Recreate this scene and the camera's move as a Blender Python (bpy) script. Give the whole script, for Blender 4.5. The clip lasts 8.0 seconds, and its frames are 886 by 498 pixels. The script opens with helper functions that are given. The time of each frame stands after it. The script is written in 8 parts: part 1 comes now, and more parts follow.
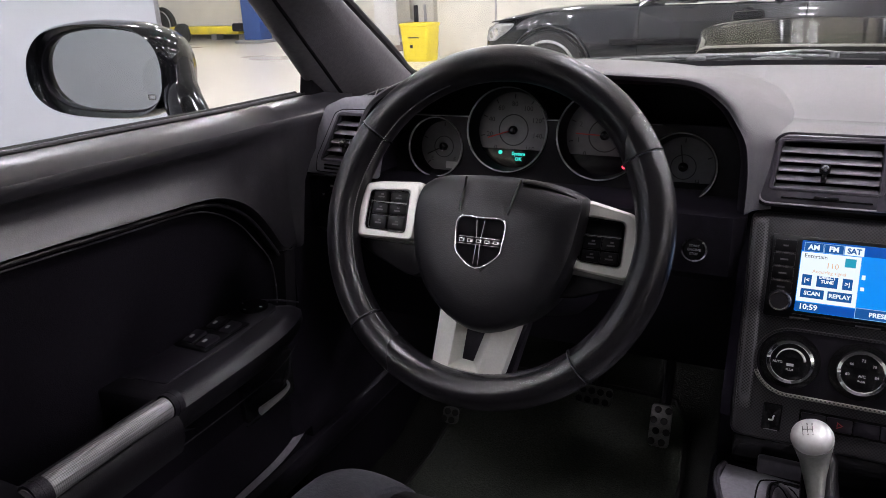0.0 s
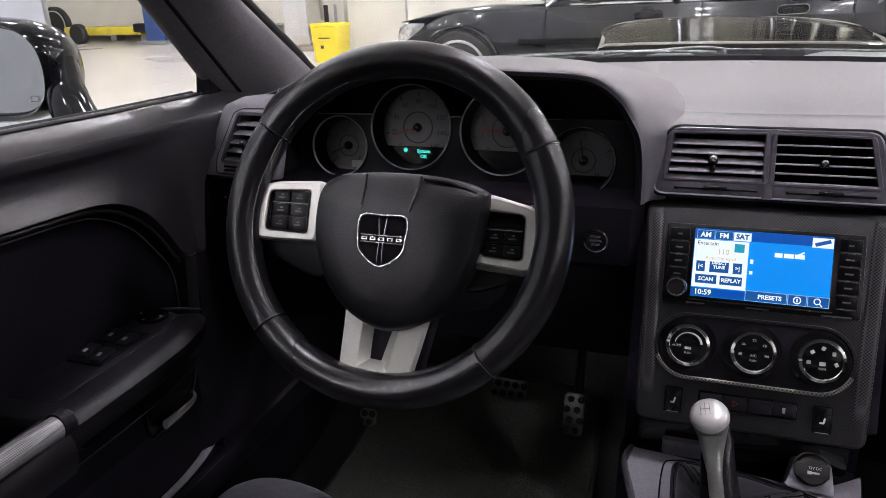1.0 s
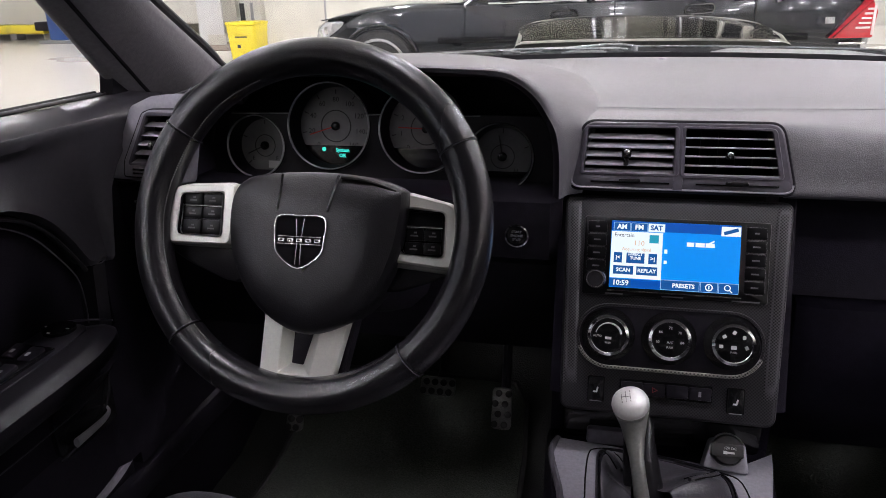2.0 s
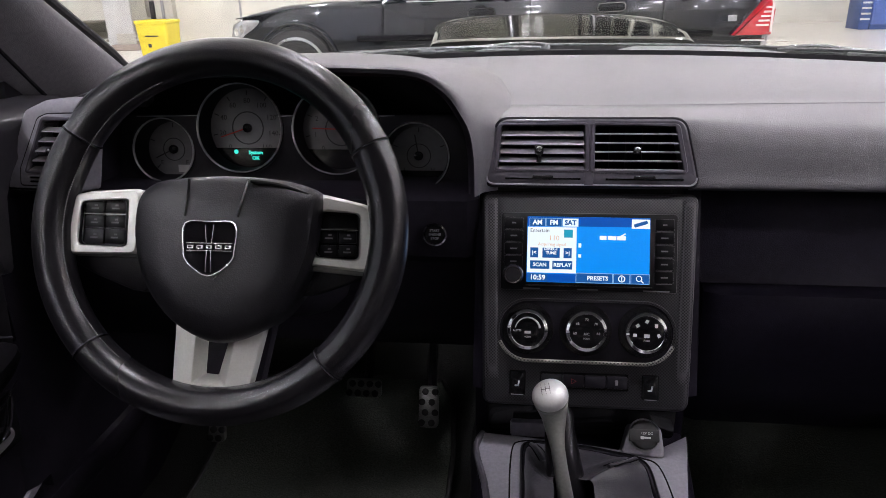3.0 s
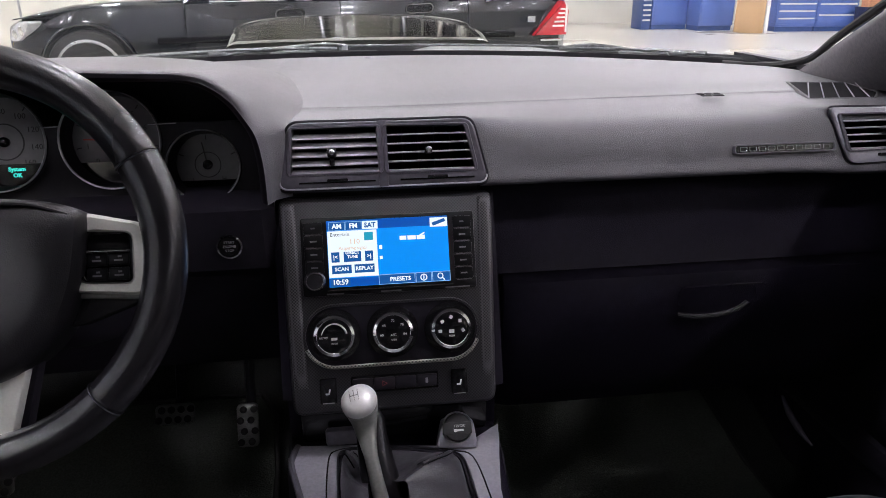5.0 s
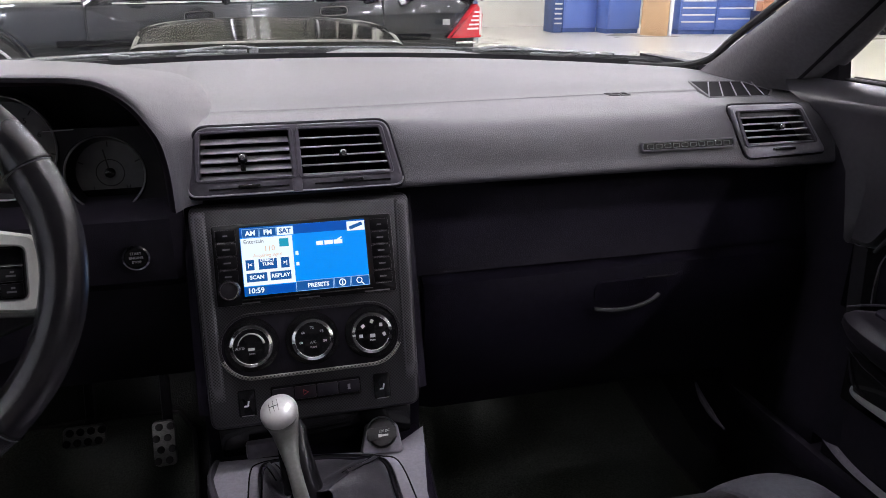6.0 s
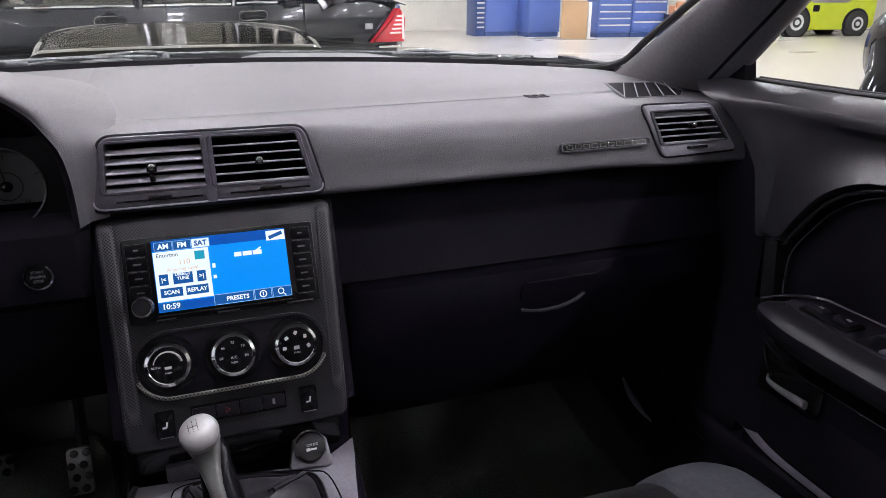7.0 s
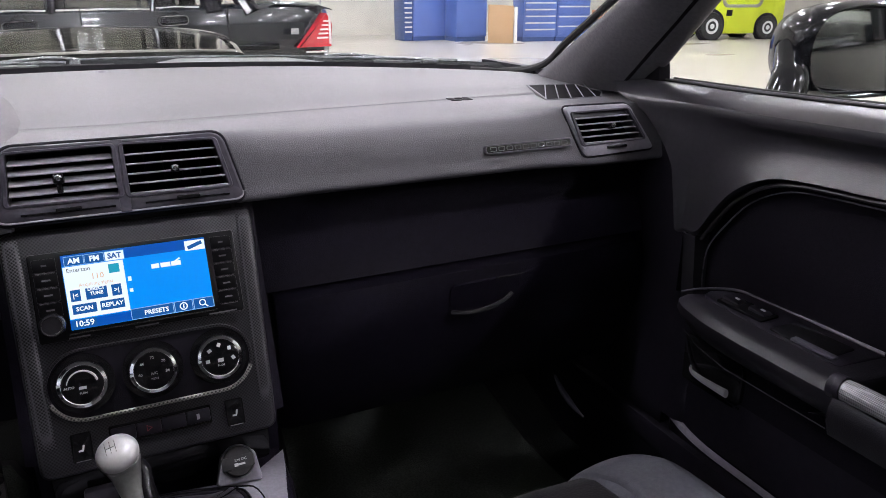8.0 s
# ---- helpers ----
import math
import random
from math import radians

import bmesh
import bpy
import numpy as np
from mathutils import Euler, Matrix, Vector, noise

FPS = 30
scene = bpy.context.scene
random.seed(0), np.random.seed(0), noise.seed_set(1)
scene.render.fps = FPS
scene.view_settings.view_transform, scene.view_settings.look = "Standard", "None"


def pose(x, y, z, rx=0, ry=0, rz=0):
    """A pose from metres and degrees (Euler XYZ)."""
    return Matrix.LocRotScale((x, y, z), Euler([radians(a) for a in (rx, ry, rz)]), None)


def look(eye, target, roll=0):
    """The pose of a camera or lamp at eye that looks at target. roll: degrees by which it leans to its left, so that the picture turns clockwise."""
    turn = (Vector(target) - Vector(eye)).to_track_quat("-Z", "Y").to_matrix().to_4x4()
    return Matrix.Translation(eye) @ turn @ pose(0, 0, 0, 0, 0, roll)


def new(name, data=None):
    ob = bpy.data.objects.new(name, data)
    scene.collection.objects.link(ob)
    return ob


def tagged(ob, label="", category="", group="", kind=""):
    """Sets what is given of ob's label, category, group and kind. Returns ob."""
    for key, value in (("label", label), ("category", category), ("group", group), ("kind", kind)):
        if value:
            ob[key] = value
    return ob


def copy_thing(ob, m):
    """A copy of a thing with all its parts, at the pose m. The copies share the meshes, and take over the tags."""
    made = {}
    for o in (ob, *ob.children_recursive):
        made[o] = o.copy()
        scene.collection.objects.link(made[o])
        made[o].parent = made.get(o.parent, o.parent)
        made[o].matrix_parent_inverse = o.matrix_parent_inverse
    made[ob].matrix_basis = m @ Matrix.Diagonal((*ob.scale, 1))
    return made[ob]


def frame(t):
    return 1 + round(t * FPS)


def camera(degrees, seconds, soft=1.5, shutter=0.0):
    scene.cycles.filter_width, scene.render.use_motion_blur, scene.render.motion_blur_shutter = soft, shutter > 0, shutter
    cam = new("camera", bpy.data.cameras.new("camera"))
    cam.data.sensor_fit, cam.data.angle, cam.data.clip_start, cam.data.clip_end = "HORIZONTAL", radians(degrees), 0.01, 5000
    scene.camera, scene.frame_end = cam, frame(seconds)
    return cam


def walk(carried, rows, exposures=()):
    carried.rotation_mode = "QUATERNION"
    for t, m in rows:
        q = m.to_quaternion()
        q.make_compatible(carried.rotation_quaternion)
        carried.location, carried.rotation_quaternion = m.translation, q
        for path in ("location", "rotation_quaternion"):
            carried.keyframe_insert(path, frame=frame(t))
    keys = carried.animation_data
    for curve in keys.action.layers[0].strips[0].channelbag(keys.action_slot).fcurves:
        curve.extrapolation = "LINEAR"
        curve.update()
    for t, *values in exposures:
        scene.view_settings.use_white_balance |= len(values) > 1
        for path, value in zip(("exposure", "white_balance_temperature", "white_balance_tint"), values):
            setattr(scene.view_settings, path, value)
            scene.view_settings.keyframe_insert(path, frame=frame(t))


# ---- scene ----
cam = camera(63.9, 8.0, soft=0.7)
PATH = [
    (0, (-0.105, -0.796, 1.083), (-0.932, 0.892, 0.4), -2.1),
    (0.5, (-0.098, -0.792, 1.08), (-0.822, 0.942, 0.393), -2.0),
    (1, (-0.092, -0.786, 1.078), (-0.711, 0.986, 0.389), -1.8),
    (1.5, (-0.089, -0.782, 1.075), (-0.61, 1.02, 0.383), -1.6),
    (3, (-0.077, -0.775, 1.076), (-0.299, 1.083, 0.37), -1.2),
    (3.5, (-0.065, -0.774, 1.077), (-0.182, 1.093, 0.369), -1.1),
    (4, (-0.054, -0.77, 1.076), (-0.049, 1.1, 0.365), -0.8),
    (4.5, (-0.044, -0.765, 1.075), (0.086, 1.099, 0.365), -0.6),
    (5, (-0.04, -0.762, 1.075), (0.207, 1.091, 0.365), -0.4),
    (6.5, (-0.028, -0.756, 1.072), (0.526, 1.035, 0.374), 0.1),
    (7, (-0.022, -0.751, 1.071), (0.622, 1.011, 0.378), 0.1),
    (7.5, (-0.019, -0.748, 1.068), (0.715, 0.98, 0.378), 0.2),
    (8, (-0.011, -0.752, 1.069), (0.802, 0.944, 0.388), 0.2),
]
walk(cam, [(t, look(eye, target, roll)) for t, eye, target, roll in PATH], [(0.0, 0.08, 6520.0, 12.0), (4.0, 0.10, 6460.0, 12.0), (8.0, 0.12, 6330.0, 12.0)])

# ---- light: closed workshop with rows of ceiling fixtures ----
world = bpy.data.worlds.new("world")
scene.world = world
world.use_nodes = True
world.node_tree.nodes["Background"].inputs[0].default_value = (0.9, 0.95, 1.0, 1)
world.node_tree.nodes["Background"].inputs[1].default_value = 0.02
TUBE_POWER = 150.0


# ---- materials ----
def nodes_of(name):
    m = bpy.data.materials.new(name)
    m.use_nodes = True
    nt = m.node_tree
    return m, nt, nt.nodes["Principled BSDF"], nt.links


def rgba(c):
    return (c[0], c[1], c[2], 1.0)


def surface(name, c1, c2=None, rough=0.5, metal=0.0, scale=60.0, bump=0.0, bump_scale=None, rough_var=0.1,
            spec=0.5, coat=0.0, coat_rough=0.05, piece=0.0, distort=0.0, stretch=(1, 1, 1), wear=None, wear_scale=3.0, detail=6.0, sheen=0.0):
    """Two-scale noise colour, roughness variation and a bump, in world metres."""
    m, nt, p, ln = nodes_of(name)
    c2 = c2 or tuple(min(1.0, v * 1.25 + 0.004) for v in c1)
    geo = nt.nodes.new("ShaderNodeNewGeometry")
    mp = nt.nodes.new("ShaderNodeMapping")
    mp.inputs["Scale"].default_value = stretch
    ln.new(geo.outputs["Position"], mp.inputs["Vector"])
    n1 = nt.nodes.new("ShaderNodeTexNoise")
    n1.inputs["Scale"].default_value, n1.inputs["Detail"].default_value = scale, detail
    n1.inputs["Distortion"].default_value = distort
    ln.new(mp.outputs[0], n1.inputs["Vector"])
    n2 = nt.nodes.new("ShaderNodeTexNoise")
    n2.inputs["Scale"].default_value, n2.inputs["Detail"].default_value = wear_scale, 5.0
    ln.new(geo.outputs["Position"], n2.inputs["Vector"])
    ramp = nt.nodes.new("ShaderNodeValToRGB")
    ramp.color_ramp.elements[0].position, ramp.color_ramp.elements[1].position = 0.3, 0.7
    ramp.color_ramp.elements[0].color, ramp.color_ramp.elements[1].color = rgba(c1), rgba(c2)
    ln.new(n1.outputs[0], ramp.inputs[0])
    col = ramp.outputs[0]
    mix = nt.nodes.new("ShaderNodeMixRGB")
    mix.blend_type = "MULTIPLY" if wear is None else "MIX"
    fac = nt.nodes.new("ShaderNodeMapRange")
    fac.inputs["From Min"].default_value, fac.inputs["From Max"].default_value = 0.45, 0.75
    fac.inputs["To Max"].default_value = 0.5 if wear is None else 0.8
    ln.new(n2.outputs[0], fac.inputs["Value"])
    ln.new(fac.outputs[0], mix.inputs[0])
    ln.new(col, mix.inputs[1])
    mix.inputs[2].default_value = rgba(wear) if wear else (0.8, 0.8, 0.8, 1)
    col = mix.outputs[0]
    if piece:
        info = nt.nodes.new("ShaderNodeObjectInfo")
        hsv = nt.nodes.new("ShaderNodeHueSaturation")
        mr = nt.nodes.new("ShaderNodeMapRange")
        mr.inputs["To Min"].default_value, mr.inputs["To Max"].default_value = 1 - piece, 1 + piece
        ln.new(info.outputs["Random"], mr.inputs["Value"])
        ln.new(mr.outputs[0], hsv.inputs["Value"])
        ln.new(col, hsv.inputs["Color"])
        col = hsv.outputs[0]
    ln.new(col, p.inputs["Base Color"])
    rr = nt.nodes.new("ShaderNodeMapRange")
    rr.inputs["To Min"].default_value, rr.inputs["To Max"].default_value = max(0.02, rough - rough_var), min(1, rough + rough_var)
    ln.new(n2.outputs[0], rr.inputs["Value"])
    ln.new(rr.outputs[0], p.inputs["Roughness"])
    p.inputs["Metallic"].default_value = metal
    p.inputs["Specular IOR Level"].default_value = spec
    p.inputs["Coat Weight"].default_value, p.inputs["Coat Roughness"].default_value = coat, coat_rough
    p.inputs["Sheen Weight"].default_value = sheen
    if bump:
        nb = nt.nodes.new("ShaderNodeTexVoronoi")
        nb.inputs["Scale"].default_value = bump_scale or scale * 4
        nb.feature = "SMOOTH_F1"
        ln.new(mp.outputs[0], nb.inputs["Vector"])
        b = nt.nodes.new("ShaderNodeBump")
        b.inputs["Strength"].default_value, b.inputs["Distance"].default_value = bump, 0.0012
        ln.new(nb.outputs["Distance"], b.inputs["Height"])
        ln.new(b.outputs[0], p.inputs["Normal"])
    return m


def woven(name, c1, c2, cell, rough=0.4, metal=0.5, turn=(0, 0, 0)):
    """Fine woven or perforated metallic trim: a small checker of two tones with relief."""
    m, nt, p, ln = nodes_of(name)
    geo = nt.nodes.new("ShaderNodeNewGeometry")
    mp = nt.nodes.new("ShaderNodeMapping")
    mp.inputs["Rotation"].default_value = turn
    ln.new(geo.outputs["Position"], mp.inputs["Vector"])
    vo = nt.nodes.new("ShaderNodeTexVoronoi")
    vo.inputs["Scale"].default_value, vo.inputs["Randomness"].default_value = 1 / cell, 0.0
    ln.new(mp.outputs[0], vo.inputs["Vector"])
    ramp = nt.nodes.new("ShaderNodeValToRGB")
    ramp.color_ramp.elements[0].position, ramp.color_ramp.elements[1].position = 0.25, 0.6
    ramp.color_ramp.elements[0].color, ramp.color_ramp.elements[1].color = rgba(c1), rgba(c2)
    ln.new(vo.outputs["Distance"], ramp.inputs[0])
    ln.new(ramp.outputs[0], p.inputs["Base Color"])
    b = nt.nodes.new("ShaderNodeBump")
    b.inputs["Strength"].default_value, b.inputs["Distance"].default_value = 0.6, 0.0006
    ln.new(vo.outputs["Distance"], b.inputs["Height"])
    ln.new(b.outputs[0], p.inputs["Normal"])
    p.inputs["Roughness"].default_value, p.inputs["Metallic"].default_value = rough, metal
    return m


def glow(name, c, strength):
    m, nt, p, ln = nodes_of(name)
    p.inputs["Base Color"].default_value = (0.01, 0.01, 0.01, 1)
    p.inputs["Roughness"].default_value = 0.25
    p.inputs["Emission Color"].default_value = rgba(c)
    p.inputs["Emission Strength"].default_value = strength
    return m


def pane_glass(name, tint=(0.93, 0.96, 0.95), gloss=0.9):
    """A clear pane: light goes straight through, gloss by Fresnel."""
    m, nt, p, ln = nodes_of(name)
    nt.nodes.remove(p)
    tr, gl = nt.nodes.new("ShaderNodeBsdfTransparent"), nt.nodes.new("ShaderNodeBsdfGlossy")
    tr.inputs[0].default_value = rgba(tint)
    gl.inputs["Roughness"].default_value = 0.02
    gl.inputs[0].default_value = (gloss, gloss, gloss, 1)
    fr, mx = nt.nodes.new("ShaderNodeLayerWeight"), nt.nodes.new("ShaderNodeMixShader")
    fr.inputs[0].default_value = 0.5
    pw, ad = nt.nodes.new("ShaderNodeMath"), nt.nodes.new("ShaderNodeMath")
    pw.operation, ad.operation = "POWER", "MULTIPLY_ADD"
    pw.inputs[1].default_value = 5.0
    ad.inputs[1].default_value, ad.inputs[2].default_value = 0.35, 0.015
    ln.new(fr.outputs["Facing"], pw.inputs[0])
    ln.new(pw.outputs[0], ad.inputs[0])
    ln.new(ad.outputs[0], mx.inputs[0])
    ln.new(tr.outputs[0], mx.inputs[1])
    ln.new(gl.outputs[0], mx.inputs[2])
    ln.new(mx.outputs[0], nt.nodes["Material Output"].inputs[0])
    return m


DASH_TOP = surface("soft_dash_vinyl", (0.072, 0.0705, 0.0765), (0.116, 0.1135, 0.123), rough=0.42, scale=700, bump=0.40, bump_scale=1050, rough_var=0.06)
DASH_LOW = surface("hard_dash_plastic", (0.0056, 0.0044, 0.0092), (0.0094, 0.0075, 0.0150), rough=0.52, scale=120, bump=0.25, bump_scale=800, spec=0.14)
DASH_BLACK = surface("matt_black_plastic", (0.0080, 0.0068, 0.0105), (0.0130, 0.0112, 0.0170), rough=0.5, scale=90, bump=0.2, bump_scale=800, spec=0.22)
DEEP_BLACK = surface("deep_matt_black", (0.0040, 0.0036, 0.0048), (0.006, 0.0055, 0.0072), rough=0.8, scale=90, spec=0.10)
VENT_GREY = surface("grey_satin_plastic", (0.054, 0.051, 0.062), (0.078, 0.074, 0.090), rough=0.32, scale=150, rough_var=0.08)
DOOR_VINYL = surface("door_vinyl", (0.022, 0.0208, 0.0245), (0.032, 0.0304, 0.0350), rough=0.31, scale=150, bump=0.08, bump_scale=800, rough_var=0.04, spec=0.72)
DOOR_CLOTH = surface("black_door_insert", (0.0052, 0.0043, 0.0070), (0.0082, 0.0068, 0.0108), rough=0.75, scale=240, bump=0.25, bump_scale=900, spec=0.10)
ARM_VINYL = surface("padded_armrest_vinyl", (0.0075, 0.0068, 0.0090), (0.0115, 0.0106, 0.0136), rough=0.40, scale=200, bump=0.2, bump_scale=800, rough_var=0.05, spec=0.30)
LEATHER = surface("black_leather", (0.0075, 0.0070, 0.0084), (0.0130, 0.0122, 0.0146), rough=0.27, scale=200, bump=0.12, bump_scale=700, rough_var=0.04)
HUB_VINYL = surface("grained_hub_vinyl", (0.0055, 0.0051, 0.0066), (0.0095, 0.0088, 0.0113), rough=0.37, scale=200, bump=0.16, bump_scale=900, rough_var=0.06)
SEAT_GREY = surface("grey_leather", (0.085, 0.087, 0.100), (0.120, 0.122, 0.138), rough=0.36, scale=160, bump=0.35, bump_scale=520, rough_var=0.08)
SEAT_DARK = surface("dark_perforated_leather", (0.018, 0.018, 0.019), (0.032, 0.031, 0.033), rough=0.55, scale=260, bump=0.6, bump_scale=300)
CARPET = surface("dark_carpet", (0.006, 0.0066, 0.0058), (0.021, 0.0225, 0.0195), rough=0.95, scale=420, bump=0.9, bump_scale=500, wear=(0.012, 0.014, 0.010))
SILVER = surface("satin_silver_paint", (0.68, 0.69, 0.635), (0.74, 0.75, 0.69), rough=0.32, metal=0.4, scale=500, rough_var=0.05)
CHROME = surface("chrome", (0.86, 0.87, 0.88), (0.9, 0.91, 0.92), rough=0.10, metal=1.0, scale=300, rough_var=0.04)
DARK_CHROME = surface("dark_chrome", (0.25, 0.25, 0.26), (0.33, 0.33, 0.34), rough=0.18, metal=1.0, scale=300, rough_var=0.06)
MESH_DARK = woven("woven_dark_trim", (0.005, 0.005, 0.0058), (0.056, 0.055, 0.061), 0.0026, 0.40, 0.3, (0.3665, 0.785, 0))
TRIM_WEAVE_LIT = woven("woven_lit_trim", (0.05, 0.05, 0.045), (0.52, 0.52, 0.47), 0.0030, 0.34, 0.3, (0.3665, 0.785, 0.0))
MESH_SILVER = woven("woven_silver_trim", (0.05, 0.05, 0.05), (0.36, 0.36, 0.365), 0.0019, 0.44, 0.4, (0.0, 0.785, 0.0))
CONSOLE_GREY = surface("grey_console_plastic", (0.235, 0.231, 0.262), (0.295, 0.290, 0.325), rough=0.36, metal=0.15, scale=300, rough_var=0.06)
GLOSS_BLACK = surface("gloss_black", (0.006, 0.006, 0.007), (0.010, 0.010, 0.011), rough=0.12, scale=60, rough_var=0.05)
DIAL_FACE = surface("dial_face", (0.19, 0.19, 0.195), (0.235, 0.235, 0.24), rough=0.5, scale=80)
DIAL_MARK = surface("dial_print", (0.028, 0.028, 0.028), (0.045, 0.045, 0.045), rough=0.5)
WHITE_PRINT = surface("white_print", (0.55, 0.55, 0.55), (0.65, 0.65, 0.65), rough=0.5)
GREY_PRINT = surface("grey_print", (0.28, 0.28, 0.29), (0.34, 0.34, 0.35), rough=0.5)
STITCH = surface("grey_thread", (0.22, 0.22, 0.215), (0.30, 0.30, 0.295), rough=0.8, scale=900)
RUBBER = surface("black_rubber", (0.012, 0.012, 0.012), (0.022, 0.022, 0.022), rough=0.7, scale=90, bump=0.2)
PAINT_BLACK = surface("black_car_paint", (0.004, 0.004, 0.005), (0.008, 0.008, 0.010), rough=0.08, scale=900, rough_var=0.02, spec=0.22)
PAINT_BLUE_BLACK = surface("blue_black_car_paint", (0.004, 0.0058, 0.0092), (0.008, 0.010, 0.014), rough=0.14, coat=0.6, coat_rough=0.02, scale=700, rough_var=0.04, spec=0.4)
COWL_GREY = surface("weathered_cowl_plastic", (0.10, 0.10, 0.10), (0.16, 0.16, 0.16), rough=0.5, scale=80)
TRIM_BLACK = surface("black_trim", (0.012, 0.012, 0.013), (0.02, 0.02, 0.021), rough=0.35, scale=200)
PILLAR_TRIM = surface("grey_pillar_trim", (0.110, 0.106, 0.112), (0.150, 0.145, 0.152), rough=0.5, scale=200, bump=0.25, bump_scale=700)
HEADLINER = surface("grey_headliner_cloth", (0.16, 0.155, 0.155), (0.20, 0.195, 0.195), rough=0.95, scale=300, bump=0.4)
HOOD_PAINT = surface("glossy_black_hood_paint", (0.006, 0.0055, 0.005), (0.011, 0.010, 0.009), rough=0.09, scale=500, spec=0.5, rough_var=0.02, coat=0.25, coat_rough=0.06)
SLAT_GREY = surface("grey_slat_plastic", (0.24, 0.235, 0.26), (0.31, 0.30, 0.335), rough=0.30, scale=150, rough_var=0.08)
BOOT_LEATHER = surface("soft_boot_leather", (0.034, 0.033, 0.038), (0.054, 0.052, 0.060), rough=0.30, scale=180, bump=0.2, bump_scale=500, rough_var=0.08)
KEY_PRINT = surface("dim_key_print", (0.10, 0.10, 0.105), (0.14, 0.14, 0.145), rough=0.5)
BRIGHT_RING = surface("bright_ring", (0.75, 0.76, 0.77), (0.82, 0.83, 0.84), rough=0.30, metal=0.7, scale=300, rough_var=0.06)
SATIN_CHROME = surface("satin_chrome", (0.48, 0.48, 0.49), (0.56, 0.56, 0.57), rough=0.24, metal=1.0, scale=300, rough_var=0.05)
HANDLE_GLOSS = surface("gloss_charcoal", (0.022, 0.0215, 0.024), (0.032, 0.031, 0.035), rough=0.16, scale=60, rough_var=0.05)
# lit copy of the dark weave: the bezel rolls' highlight put into the colour
MESH_EDGE_LIT = woven("woven_lit_edge", (0.006, 0.006, 0.0066), (0.105, 0.103, 0.112), 0.0026, 0.38, 0.35, (0.3665, 0.785, 0))
RADIO_BLACK = surface("satin_radio_black", (0.0035, 0.0035, 0.0042), (0.006, 0.006, 0.007), rough=0.30, scale=60, rough_var=0.05, spec=0.25)
# vent plastic again, its base colour raised to paint light on the outer frames
VENT_FRAME_LIT = surface("lit_vent_plastic", (0.275, 0.270, 0.300), (0.335, 0.328, 0.365), rough=0.33, scale=200, bump=0.12, bump_scale=700)
GLASS = pane_glass("window_glass")
TINTED = pane_glass("tinted_glass", (0.14, 0.145, 0.15))
MIRROR = surface("mirror_silver", (0.43, 0.45, 0.455), (0.45, 0.47, 0.475), rough=0.03, metal=1.0, scale=3, rough_var=0.01)
NEEDLE = surface("needle_red", (0.55, 0.04, 0.025), (0.62, 0.05, 0.03), rough=0.4)
GREEN_LED = glow("green_readout", (0.04, 0.80, 0.68), 0.9)
RED_LED = glow("red_warning_light", (1.0, 0.05, 0.08), 2.0)


# ---- building helpers ----
WORLD_OF = {}


def thing(name, x=0, y=0, z=0, label="", category="", group="", kind=""):
    ob = new(name)
    ob.empty_display_size = 0.05
    ob.matrix_basis = pose(x, y, z)
    WORLD_OF[ob.name] = pose(x, y, z)
    return tagged(ob, label, category, group, kind)


def part(name, bm, material, parent=None, label="", sharp=0.6):
    """Links a bmesh, built in world metres, as one mesh object under a thing or a part."""
    bmesh.ops.recalc_face_normals(bm, faces=bm.faces)
    for e in bm.edges:
        if len(e.link_faces) != 2 or e.calc_face_angle(9) > sharp:
            e.smooth = False
    for f in bm.faces:
        f.smooth = True
    me = bpy.data.meshes.new(name)
    bm.to_mesh(me)
    bm.free()
    me.materials.append(material)
    ob = new(name, me)
    if parent is not None:
        ob.parent = parent
        ob.matrix_parent_inverse = WORLD_OF.get(parent.name, Matrix()).inverted()
    if label:
        ob["label"] = label
    return ob


def box(bm, c, s, M=None, r=0.0, seg=2):
    v = bmesh.ops.create_cube(bm, size=1.0)["verts"]
    bmesh.ops.scale(bm, vec=s, verts=v)
    bmesh.ops.translate(bm, vec=c, verts=v)
    if r:
        es = list({e for q in v for e in q.link_edges})
        v = list({q for f in bmesh.ops.bevel(bm, geom=es, offset=min(r, min(s) * 0.49), segments=seg, affect="EDGES", profile=0.5)["faces"] for q in f.verts} | {q for q in v if q.is_valid})
    if M is not None:
        bmesh.ops.transform(bm, matrix=M, verts=v)
    return bm


def one_box(c, s, M=None, r=0.0, seg=2):
    return box(bmesh.new(), c, s, M, r, seg)


def rrect(w, h, r, n=6, cx=0.0, cy=0.0):
    out = []
    for sx, sy, a0 in ((1, 1, 0), (-1, 1, 90), (-1, -1, 180), (1, -1, 270)):
        for i in range(n + 1):
            a = radians(a0 + 90 * i / n)
            out.append((cx + sx * (w / 2 - r) + r * math.cos(a), cy + sy * (h / 2 - r) + r * math.sin(a)))
    return out


def rounded_poly(q, r, n=6):
    """A polygon with its corners rounded by r."""
    out, m = [], len(q)
    for i in range(m):
        a, b, c = Vector(q[i - 1]), Vector(q[i]), Vector(q[(i + 1) % m])
        p, s = b + (a - b).normalized() * r, b + (c - b).normalized() * r
        for k in range(n + 1):
            t = k / n
            out.append(tuple((1 - t) ** 2 * p + 2 * t * (1 - t) * b + t * t * s))
    return out


